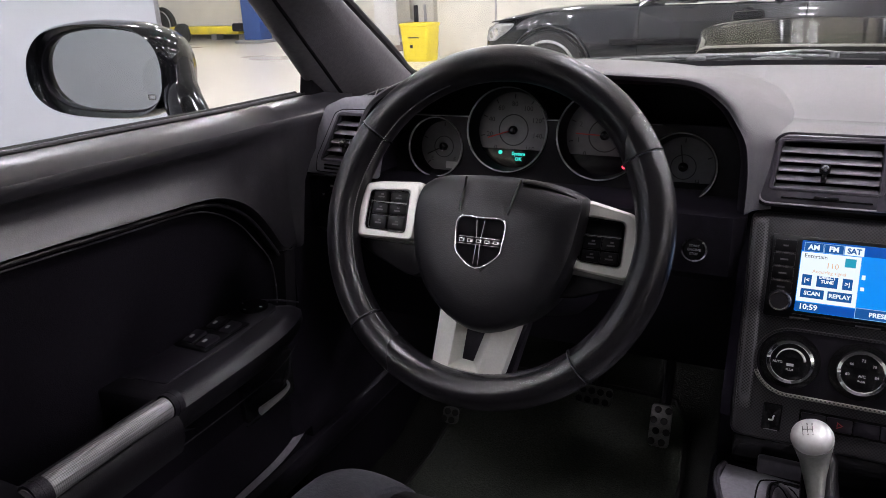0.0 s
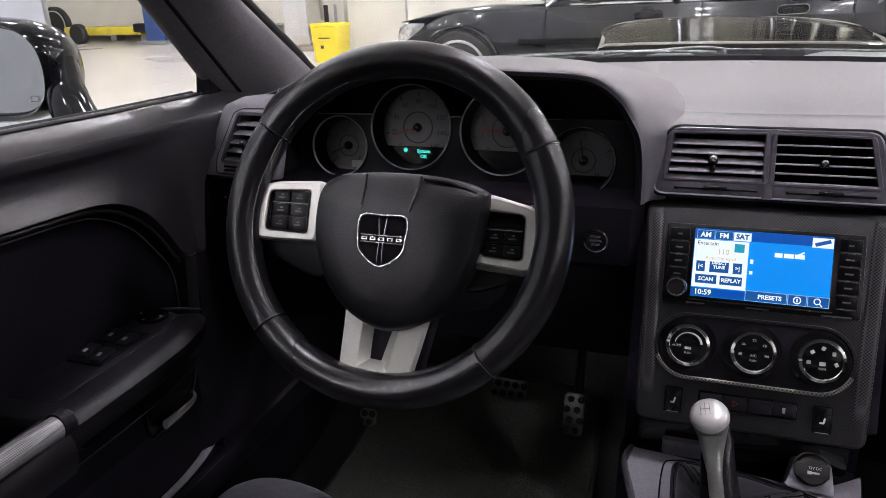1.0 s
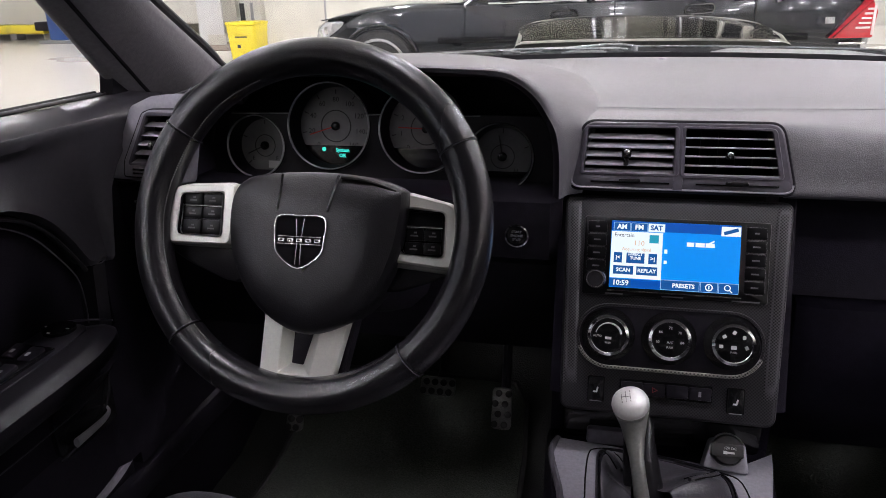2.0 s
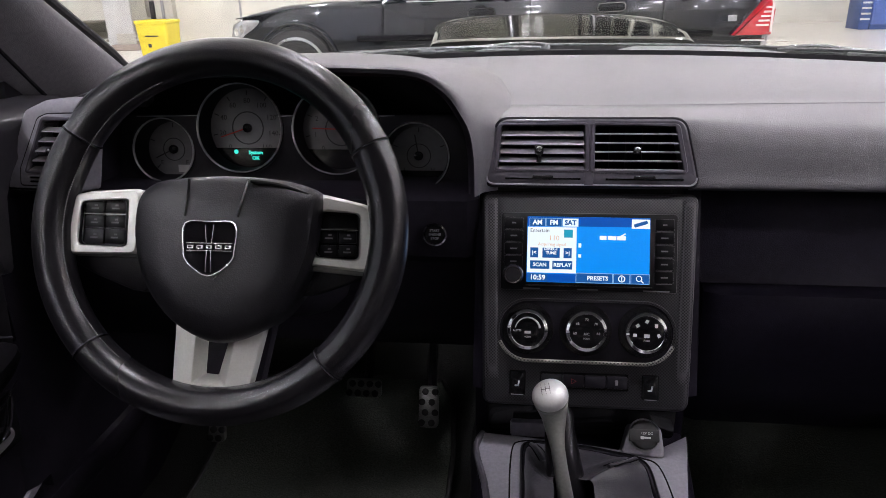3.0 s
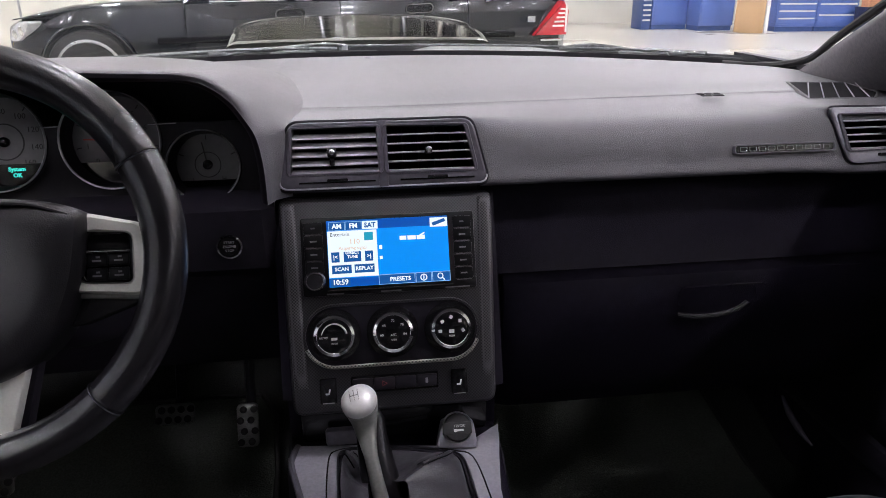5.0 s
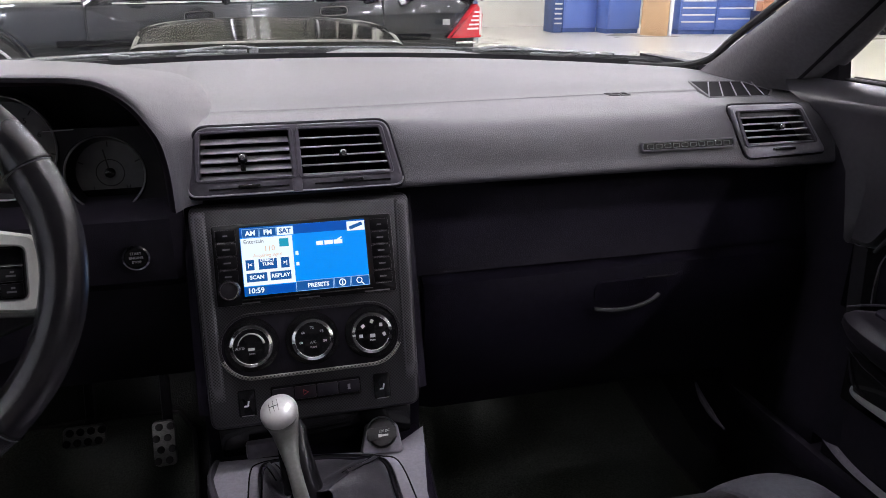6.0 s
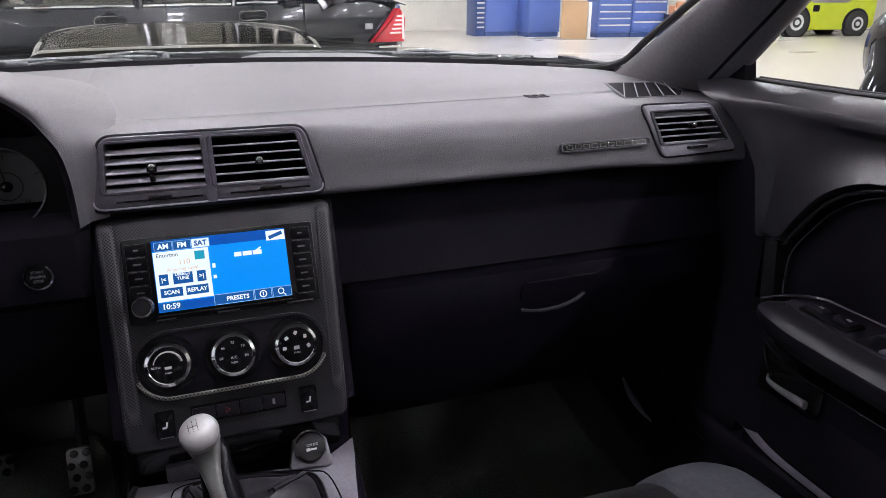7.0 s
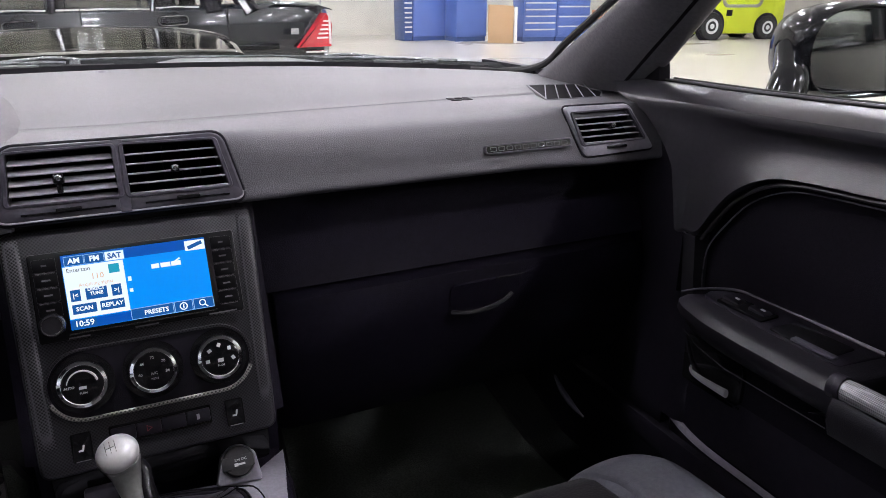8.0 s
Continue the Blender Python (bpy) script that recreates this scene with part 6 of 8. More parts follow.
    part("lower_spoke_core", plate(bmesh.new(), [(-0.050, -0.06), (0.058, -0.06), (0.040, -0.155), (-0.035, -0.155)], -0.030, -0.016, WHEEL, 0.003), DASH_BLACK, w)
    part("column_shroud", sheet(bmesh.new(), [[WHEEL @ Vector((x * f, y * f - 0.02, z)) for x, y in smooth_line(rrect(0.15, 0.13, 0.05, 3), 1, True)] for f, z in ((0.9, -0.04), (1.0, -0.07), (1.05, -0.22))], close=True), DASH_BLACK, w)
    for s in (-1, 1):
        pts = [WHEEL @ Vector(p) for p in ((s * 0.06, 0.0, -0.085), (s * 0.11, 0.005, -0.08), (s * 0.145, 0.008, -0.075))]
        part("stalk", tube(bmesh.new(), pts, [0.007, 0.008, 0.006], 10), DASH_BLACK, w)
    return w


build_wheel()

# ---- doors ----
ARCH_LINE = [(-1.15, 0.895), (-0.80, 0.884), (-0.44, 0.873), (-0.30, 0.866), (-0.20, 0.861), (-0.155, 0.850), (-0.115, 0.825), (-0.085, 0.790), (-0.060, 0.752), (-0.040, 0.749), (-0.032, 0.748)]
ARCH_CURVE = smooth_line(ARCH_LINE, 5)


DOOR_FRONT = 0.035
DOOR_NOSE = ((0.745, -0.030), (0.840, -0.003), (0.865, 0.016), (0.890, 0.042), (0.905, 0.060), (0.918, 0.085), (0.930, 0.125), (0.950, 0.170))
GREY_THREAD = surface("grey_piping", (0.10, 0.095, 0.105), (0.15, 0.145, 0.155), rough=0.45, scale=600)
FRONT_VINYL = surface("dark_strip_vinyl", (0.014, 0.0132, 0.0155), (0.022, 0.0205, 0.024), rough=0.38, scale=150, bump=0.15, bump_scale=800)


def arch_z(y):
    for (y0, z0), (y1, z1) in zip(ARCH_CURVE, ARCH_CURVE[1:]):
        if y0 <= y <= y1:
            return lerp(z0, z1, (y - y0) / (y1 - y0))
    return 0.748 if y > -0.03 else 0.895


def build_door(s, label):
    rows = [[(s * 0.738, y, z) for z in (0.40, 0.55, 0.70, 0.92)] for y in (-1.15, -0.8, -0.4, -0.2, -0.03)]
    d = part("door", sheet(bmesh.new(), rows, 0.03, (s, 0, 0)), DOOR_CLOTH, CAR, label)
    ys = [p[0] for p in ARCH_CURVE] + [0.0, 0.02, DOOR_FRONT]
    rows = []
    for y in ys:
        zb = arch_z(y) if y <= -0.032 else 0.748
        sill = 0.956 - 0.010 * step(-0.5, 0.03, y)
        f = 0.006 * step(-0.16, -0.06, y) - 0.010 * step(-0.05, 0.035, y)
        prof = [(0.752, sill - 0.012), (0.748, sill), (0.734, sill + 0.001), (0.716 + f, sill - 0.007), (0.703 + f, sill - 0.0175), (0.7015 + f, sill - 0.024), (0.704 + f, sill - 0.032)]
        hollow = lerp(0.013, 0.006, step(-0.15, -0.04, y))
        for t in (0.06, 0.16, 0.3, 0.45, 0.6, 0.75, 0.88, 0.96):
            prof.append((0.704 + f + hollow * math.sin(math.pi * t ** 0.6), lerp(sill - 0.032, zb, t)))
        prof += [(0.708 + f, zb + 0.001), (0.720 + f, zb - 0.002), (0.742, zb + 0.002)]
        def front(z):
            if y <= -0.032:
                return y
            for (za, ya), (zb2, yb2) in zip(DOOR_NOSE, DOOR_NOSE[1:]):
                if z <= zb2:
                    break
            return lerp(-0.032, lerp(ya, yb2, max(0.0, min(1.0, (z - za) / (zb2 - za)))), (y + 0.032) / (DOOR_FRONT + 0.032))
        rows.append([(s * x, front(z), z) for x, z in prof])
    part("upper_panel", sheet(bmesh.new(), rows), DOOR_VINYL, d, "grey vinyl upper door panel")
    part("window_seal", tube(bmesh.new(), [(s * 0.746, y, 0.958 - 0.010 * step(-0.5, 0.03, y)) for y in (-1.15, -0.5, -0.3, -0.1, 0.07)], 0.0018, 8), RUBBER, d)
    part("belt_strip", tube(bmesh.new(), [(s * 0.7535, y, 0.9590 - 0.010 * step(-0.5, 0.03, y)) for y in (-1.15, -0.5, -0.3, -0.1, 0.07)], 0.0013, 8), VENT_GREY, d)
    part("outer_seal", tube(bmesh.new(), [(s * 0.762, y, 0.9595 - 0.010 * step(-0.5, 0.03, y)) for y in (-1.15, -0.5, -0.3, -0.1, 0.07)], 0.0022, 8), RUBBER, d)
    # welt along the arch, the insert's padded edge and the seam of the front strip
    seam = [(s * 0.7185, y, z - 0.006) for y, z in smooth_line([(y - 0.003, z) for y, z in ARCH_LINE[:9]], 3)]
    part("welt", tube(bmesh.new(), seam, 0.0026, 8), FRONT_VINYL, d, "stitched welt round the insert")
    bead = smooth_line([(s * 0.7300, y - 0.008, z - 0.015) for y, z in ARCH_LINE[:9]] + [(s * 0.731, -0.062, 0.700), (s * 0.731, -0.064, 0.672)], 4)
    part("insert_piping", tube(bmesh.new(), bead, 0.0010, 6), GREY_THREAD, d, "fine piping round the insert")
    part("strip_seam", tube(bmesh.new(), [(s * 0.7145, -0.030, 0.7490), (s * 0.7135, -0.040, 0.7475), (s * 0.7155, -0.052, 0.7500)], 0.0009, 6), GREY_THREAD, d)
    rows = [[(s * x, y - 0.006 * (0.748 - z) / 0.1, z) for z, x in ((0.7478, 0.7150), (0.735, 0.7155), (0.70, 0.7170), (0.665, 0.7185), (0.640, 0.7200))] for y in (-0.058, -0.055, -0.049, -0.040, -0.032, -0.0295)]
    rows[0] = [(s * 0.738, y, z) for (_, y, z) in rows[0]]
    rows[-1] = [(s * 0.738, y, z) for (_, y, z) in rows[-1]]
    part("front_strip", sheet(bmesh.new(), rows), FRONT_VINYL, d, "vinyl strip in front of the insert")
    # dark front edge of the door below the vinyl
    rows = [[(s * x, y, z) for x, z in ((0.728, 0.65), (0.730, 0.60), (0.728, 0.44))] for y in (-0.062, -0.045, -0.01, 0.055)]
    rows[0] = [(s * 0.738, y, z) for (_, y, z) in rows[0]]
    part("front_edge", sheet(bmesh.new(), rows), DASH_BLACK, d)
    # armrest: a padded block with a rounded nose
    plan = smooth_line([(0.744, -0.128), (0.728, -0.108), (0.704, -0.090), (0.684, -0.080), (0.668, -0.082), (0.655, -0.098), (0.643, -0.124), (0.633, -0.165), (0.629, -0.22), (0.628, -0.27), (0.627, -0.325)], 4) + [(0.629, -0.352), (0.650, -0.360), (0.744, -0.360)]
    rows = []
    for off, z in ((0.050, 0.628), (0.034, 0.634), (0.019, 0.643), (0.008, 0.654), (0.002, 0.666), (0.003, 0.677), (0.012, 0.6845), (0.022, 0.6862)):
        ring = []
        for n, (x, y) in enumerate(plan):
            a, b = Vector(plan[max(n - 1, 0)]), Vector(plan[min(n + 1, len(plan) - 1)])
            t = (b - a).normalized()
            q = Vector((x, y)) + Vector((-t.y, t.x)) * (off if -0.352 < y < -0.10 or x < 0.72 else 0.0)
            drop = 0.004 * step(-0.14, -0.075, y) * (z - 0.63) / 0.056
            ring.append((s * min(q.x, 0.745), q.y, z - drop))
        rows.append(ring)
    rows.append([(s * 0.72, lerp(y, -0.23, 0.25), 0.6866 - 0.004 * step(-0.14, -0.075, y)) for x, y in plan])
    part("armrest", sheet(bmesh.new(), rows, close=True), ARM_VINYL, d, "padded black armrest")
    part("armrest_stitch", tube(bmesh.new(), [(s * x, y, z) for x, y, z in ((0.664, -0.105, 0.637), (0.650, -0.145, 0.633), (0.640, -0.20, 0.631), (0.637, -0.28, 0.632), (0.636, -0.345, 0.633))], 0.0007, 6), FRONT_VINYL, d)
    rows = []
    for y in (-0.505, -0.54, -0.7, -0.95):
        rows.append([(s * 0.745, y, 0.64), (s * 0.74, y, 0.675), (s * 0.69, y, 0.692), (s * 0.645, y, 0.692), (s * 0.622, y, 0.680), (s * 0.620, y, 0.655), (s * 0.64, y, 0.630), (s * 0.70, y, 0.62), (s * 0.745, y, 0.62)])
    part("armrest_pad", sheet(bmesh.new(), rows), ARM_VINYL, d)
    grip = [(s * 0.637, y, 0.685 + 0.003 * math.sin((y + 0.34) * -18)) for y in (-0.354, -0.37, -0.40, -0.44, -0.48, -0.510)]
    part("grip", tube(bmesh.new(), grip, 0.0118, 22), MESH_SILVER, d, "silver woven-look pull grip")
    rows = [[(s * x, y, z) for x, z in ((0.660, 0.688), (0.645, 0.684), (0.6275, 0.6775), (0.6225, 0.668), (0.622, 0.652), (0.630, 0.632), (0.660, 0.622))] for y in (-0.352, -0.39, -0.45, -0.508)]
    part("grip_skirt", sheet(bmesh.new(), rows), ARM_VINYL, d)
    for y, dy in ((-0.350, 0.007), (-0.502, 0.008)):
        part("grip_collar", tube(bmesh.new(), [(s * 0.637, y + dy, 0.6855), (s * 0.637, y - dy, 0.6865)], 0.0136, 22), DASH_BLACK, d)
        part("collar_line", tube(bmesh.new(), [(s * 0.637, y + 0.0015, 0.6857), (s * 0.637, y - 0.0005, 0.6859)], 0.0139, 22), DASH_BLACK, d)
    part("pocket", one_box((s * 0.725, -0.42, 0.62), (0.03, 0.30, 0.05), r=0.014), DASH_BLACK, d)
    # switch plate
    zp = 0.6885
    pan = rounded_poly([(s * 0.741, -0.140), (s * 0.722, -0.116), (s * 0.702, -0.106), (s * 0.686, -0.112), (s * 0.677, -0.150), (s * 0.673, -0.22), (s * 0.672, -0.322), (s * 0.741, -0.330)], 0.006)
    sw = part("switch_plate", plate(bmesh.new(), pan, zp - 0.012, zp, Matrix.Translation((0, 0, -0.001)), 0.0015), DASH_BLACK, d, "black switch plate")
    # highlight along the armrest's upper edge, drawn as a paler tube
    edge = smooth_line([(s * 0.672, -0.084, 0.6835), (s * 0.700, -0.091, 0.6850), (s * 0.724, -0.107, 0.6870), (s * 0.737, -0.128, zp), (s * 0.7395, -0.16, zp + 0.001), (s * 0.7395, -0.24, zp + 0.002), (s * 0.7385, -0.33, zp + 0.002)], 4)
    part("plate_edge", tube(bmesh.new(), edge, [0.0012 + 0.00007 * i for i in range(len(edge))], 6), VENT_GREY, d)
    if s < 0:
        k = part("mirror_switch", lathe(bmesh.new(), [(0.019, -0.002), (0.019, 0.003), (0.012, 0.006)], pose(s * 0.712, -0.128, zp), 24), GLOSS_BLACK, d, "round mirror switch")
        for a in range(4):
            part("switch_mark", one_box((0, 0, 0), (0.004, 0.0016, 0.0006), pose(s * 0.711 + 0.0145 * math.cos(a * 1.57), -0.132 + 0.0145 * math.sin(a * 1.57), zp + 0.005)), WHITE_PRINT, d)
        spots = ((0.718, -0.190), (0.694, -0.194), (0.718, -0.230), (0.694, -0.234))
        box_c, box_s = (s * 0.706, -0.212, zp + 0.0005), (0.050, 0.080, 0.004)
    else:
        spots = ((0.701, -0.150), (0.702, -0.190))
        box_c, box_s = (s * 0.699, -0.172, zp + 0.0005), (0.032, 0.072, 0.004)
        # no recess: black block paints the cup's shade, grey lip its lit wall
        part("pull_cup", one_box((s * 0.7005, -0.265, zp - 0.0045), (0.048, 0.082, 0.012), r=0.004), GLOSS_BLACK, d, "flush black block painting the dark inside of the pull cup")
        part("pull_cup_lip", one_box((s * 0.681, -0.284, zp + 0.0012), (0.011, 0.056, 0.004), r=0.002), VENT_GREY, d)
    pk = part("switch_pack", one_box(box_c, box_s, r=0.0015), GLOSS_BLACK, d)
    for x, y in spots:
        b = part("window_switch", one_box((0, 0, 0), (0.017, 0.026, 0.006), pose(s * x, y, zp + 0.003, 8), r=0.002), DASH_BLACK, d)
        part("switch_mark", one_box((0, 0, 0), (0.004, 0.006, 0.0006), pose(s * x, y - 0.004, zp + 0.0065, 8)), WHITE_PRINT, d)
    # inner handle in its cup
    cup = part("handle_cup", plate(bmesh.new(), smooth_line(rrect(0.125, 0.075, 0.02, 3), 2, True), -0.004, 0.004, axes((s * 0.735, -0.095, 0.555), (0, -s, 0), (0, 0, 1), (-s, 0, 0)), 0.002), GLOSS_BLACK, d, "black handle cup")
    hp = smooth_line([(s * 0.730, -0.066, 0.546), (s * 0.717, -0.078, 0.547), (s * 0.708, -0.10, 0.550), (s * 0.703, -0.132, 0.5535), (s * 0.700, -0.160, 0.5565)], 5)
    part("door_handle", tube(bmesh.new(), hp, [0.0016 + 0.00012 * i for i in range(len(hp))], 12, flat=1.6), BRIGHT_RING, d, "chrome inner door handle")
    part("cup_rim", tube(bmesh.new(), smooth_line([(s * 0.729, -0.050, 0.585), (s * 0.728, -0.058, 0.566), (s * 0.728, -0.072, 0.545), (s * 0.729, -0.11, 0.530), (s * 0.729, -0.16, 0.524)], 4), 0.0016, 6), HANDLE_GLOSS, d)
    if s < 0:
        # the driver's armrest sits a little higher and further out
        for ob in d.children:
            if ob.name.split(".")[0] in ("armrest", "armrest_stitch", "armrest_pad", "grip", "grip_skirt", "grip_collar", "collar_line", "switch_plate", "plate_edge", "mirror_switch", "switch_mark", "switch_pack", "window_switch"):
                ob.location += Vector((-0.005, 0, 0.006))
    # lower door skin
    rows = [[(s * 0.742, y, 0.56), (s * 0.735, y, 0.50), (s * 0.738, y, 0.43), (s * 0.760, y, 0.425)] for y in (-1.15, -0.6, -0.05)]
    part("lower_panel", sheet(bmesh.new(), rows), DASH_BLACK, d)
    return d


build_door(-1, "closed driver's door with grey vinyl top and black insert")
build_door(1, "closed passenger door with grey vinyl top and black insert")


# ---- outside mirrors ----
def build_mirror(s):
    m = thing("side_mirror", s * 0.86, -0.03, 0.93, "glossy black side mirror on the door", "mirror", "side mirrors")
    c = Vector((s * 1.0335, -0.045, 0.9850))
    A = Matrix.Translation(c) @ Matrix.Rotation(radians(-s * 8), 4, "Z")
    out = [(s * x, z) for x, z in smooth_line([(-0.127, 0.004), (-0.116, 0.044), (-0.077, 0.067), (0.0, 0.074), (0.077, 0.064), (0.116, 0.036), (0.129, 0.0), (0.118, -0.036), (0.077, -0.059), (0.0, -0.066), (-0.077, -0.062), (-0.116, -0.038)], 4, True)]
    rows = []
    for f, y in ((0.86, 0.030), (0.88, 0.012), (0.915, -0.002), (0.955, -0.008), (1.0, 0.0), (1.025, 0.02), (1.0, 0.05), (0.90, 0.085), (0.66, 0.115), (0.3, 0.130), (0.02, 0.132)):
        rows.append([A @ Vector((x * f, y, z * f)) for x, z in out])
    part("housing", sheet(bmesh.new(), rows, close=True), PAINT_BLACK, m)
    F = A @ axes((0, 0, 0), (1, 0, 0), (0, 0, 1), (0, -1, 0))
    part("rim", frame_plate(bmesh.new(), [(x * 0.90, z * 0.90) for x, z in out], [(x * 0.855, z * 0.85) for x, z in out], -0.024, -0.012, F, 0.002), DASH_BLACK, m)
    turn = 0 if s < 0 else -26
    G = A @ Matrix.Translation((0, 0.018, 0)) @ Matrix.Rotation(radians(turn), 4, "Z") @ axes((0, 0, 0), (1, 0, 0), (0, 0, 1), (0, -1, 0))
    part("mirror_glass", plate(bmesh.new(), [(x * 0.875, z * 0.87) for x, z in out], -0.002, 0.0, G), MIRROR, m, "silvered mirror glass")
    for k in (-1, 1):
        part("heater_mark", one_box((0, 0, 0), (0.012, 0.0012, 0.0006), at(G, -s * 0.078, -0.036 + 0.0035 * k, 0.0008)), GREY_PRINT, m)
        part("heater_mark", one_box((0, 0, 0), (0.0012, 0.008, 0.0006), at(G, -s * 0.078 + 0.006 * k, -0.036, 0.0008)), GREY_PRINT, m)
    foot = smooth_line([(s * 0.930, 0.012, 0.985), (s * 0.905, -0.012, 0.962), (s * 0.880, -0.032, 0.940), (s * 0.845, -0.048, 0.900)], 5)
    part("foot", tube(bmesh.new(), foot, [0.028 + 0.0004 * i for i in range(16)], 16, flat=0.8, up=(0, 1, 0)), PAINT_BLACK, m)
    part("foot_joint", tube(bmesh.new(), [(s * 0.894, -0.021, 0.953), (s * 0.8932, -0.0217, 0.9522)], 0.0308, 16, flat=0.8, up=(0, 1, 0)), RUBBER, m)
    return m


build_mirror(-1)
build_mirror(1)


# ---- seats ----
def build_seat(s, label):
    st = thing("bucket_seat", s * 0.385, -0.45, 0.25, label, "car seat", "front seats")
    cx = s * 0.385

    def blk(rows_spec):
        rows = []
        for y, w, zt, zb in rows_spec:
            prof = [(-w, zb), (-w - 0.012, lerp(zb, zt, 0.6)), (-w, zt - 0.012), (-w * 0.86, zt + 0.001), (-w * 0.66, zt - 0.006), (-w * 0.60, zt - 0.022), (-w * 0.3, zt - 0.026), (0, zt - 0.027), (w * 0.3, zt - 0.026), (w * 0.60, zt - 0.022), (w * 0.66, zt - 0.006), (w * 0.86, zt + 0.001), (w, zt - 0.012), (w + 0.012, lerp(zb, zt, 0.6)), (w, zb)]
            rows.append([(cx + x, y, z) for x, z in smooth_line(prof, 3)])
        return rows
    spec = [(-0.058, 0.15, 0.33, 0.32), (-0.060, 0.17, 0.36, 0.32), (-0.065, 0.20, 0.41, 0.30), (-0.085, 0.225, 0.440, 0.28), (-0.12, 0.24, 0.460, 0.27), (-0.18, 0.25, 0.472, 0.26), (-0.35, 0.255, 0.474, 0.26), (-0.55, 0.255, 0.468, 0.26), (-0.66, 0.25, 0.46, 0.26)]
    part("cushion", sheet(bmesh.new(), blk(smooth_line(spec, 4))), SEAT_GREY, st, "grey leather seat cushion bolsters")
    rows = []
    for y, zt in ((-0.075, 0.405), (-0.09, 0.429), (-0.12, 0.445), (-0.18, 0.456), (-0.35, 0.457), (-0.55, 0.45), (-0.66, 0.444)):
        w = 0.150 if y < -0.08 else 0.13
        rows.append([(cx + x, y, zt + z) for x, z in ((-w, -0.012), (-w * 0.92, 0.0), (-w * 0.4, 0.004), (0, 0.005), (w * 0.4, 0.004), (w * 0.92, 0.0), (w, -0.012))])
    part("cushion_insert", sheet(bmesh.new(), rows), SEAT_DARK, st, "dark perforated seat insert")
    rows = []
    for t in (0, 0.2, 0.5, 0.8, 1.0):
        y, z, w = lerp(-0.70, -0.98, t), lerp(0.44, 1.02, t), lerp(0.235, 0.20, t)
        rows.append([(cx - w, y - 0.06, z), (cx - w, y + 0.03, z), (cx - w * 0.7, y + 0.035, z), (cx - w * 0.5, y, z), (cx, y - 0.01, z), (cx + w * 0.5, y, z), (cx + w * 0.7, y + 0.035, z), (cx + w, y + 0.03, z), (cx + w, y - 0.06, z), (cx, y - 0.09, z)])
    part("backrest", sheet(bmesh.new(), rows, close=True), SEAT_DARK, st)
    part("headrest", one_box((cx, -1.06, 1.12), (0.24, 0.09, 0.16), r=0.035, seg=3), SEAT_DARK, st)
    part("seat_base", one_box((cx, -0.42, 0.25), (0.40, 0.44, 0.05), r=0.01), DASH_BLACK, st)
    return st


build_seat(-1, "driver's bucket seat in grey and dark leather")
build_seat(1, "front passenger bucket seat in grey and dark leather")


# ---- pedals ----
def build_pedal(name, x, y, z, w, h, label, kind):
    M = lean((x, y, z), 20)
    p = thing(name, x, y, z, label, "pedal", "pedals")
    pad = part("pad", plate(bmesh.new(), rrect(w, h, 0.008, 4), -0.006, 0.003, M, 0.002), PEDAL_METAL, p, "brushed metal pad")
    mrow = max(2, int(h / 0.018))
    ncol = max(2, int(w / 0.016))
    for i in range(mrow):
        for j in range(ncol):
            px = (j - (ncol - 1) / 2) * w / ncol + (0.003 if i % 2 else -0.003)
            py = (i - (mrow - 1) / 2) * h / mrow
            part("stud", lathe(bmesh.new(), [(0.0062, 0.002), (0.0062, 0.005), (0.0045, 0.006)], at(M, px, py), 12), RUBBER, pad)
    part("lever", tube(bmesh.new(), [M @ Vector((0, 0, -0.006)), M @ Vector((0, 0.02, -0.05)), (x, y + 0.14, z + 0.22)], 0.009, 8), DASH_BLACK, p)
    return p


PEDAL_METAL = surface("brushed_pedal", (0.13, 0.13, 0.126), (0.20, 0.20, 0.195), rough=0.40, metal=0.8, scale=200, stretch=(1, 8, 1))
build_pedal("brake_pedal", -0.360, 0.33, 0.380, 0.064, 0.034, "wide brake pedal with rubber studs", 0)
build_pedal("accelerator_pedal", -0.2415, 0.33, 0.346, 0.036, 0.076, "tall narrow accelerator pedal with rubber studs", 0)
build_pedal("clutch_pedal", -0.60, 0.22, 0.345, 0.030, 0.030, "small clutch pedal below the wheel", 0)

# ---- workshop ----
FLOOR_MAT = surface("polished_concrete", (0.50, 0.468, 0.41), (0.55, 0.517, 0.455), rough=0.28, scale=3.0, wear=(0.50, 0.47, 0.41), wear_scale=0.4, rough_var=0.03, bump=0.05, bump_scale=30)
WALL_MAT = surface("painted_block_wall", (0.60, 0.58, 0.515), (0.655, 0.635, 0.565), rough=0.6, scale=2.5, bump=0.05, bump_scale=14)
WALL_TRIM = surface("brown_baseboard", (0.20, 0.15, 0.12), (0.26, 0.20, 0.16), rough=0.6, scale=10)
CEIL_MAT = surface("white_ceiling", (0.65, 0.65, 0.64), (0.72, 0.72, 0.71), rough=0.8, scale=4)
BLUE_STEEL = surface("blue_enamel", (0.085, 0.15, 0.43), (0.10, 0.175, 0.50), rough=0.35, scale=20)
BLUE_POST = surface("blue_lift_paint", (0.03, 0.07, 0.22), (0.04, 0.09, 0.28), rough=0.4, scale=12)
YELLOW = surface("yellow_plastic", (0.75, 0.60, 0.03), (0.85, 0.70, 0.05), rough=0.4, scale=15)
LIFT_YELLOW = surface("yellow_lift_paint", (0.65, 0.52, 0.03), (0.75, 0.6, 0.05), rough=0.45, scale=10, wear=(0.3, 0.25, 0.08))
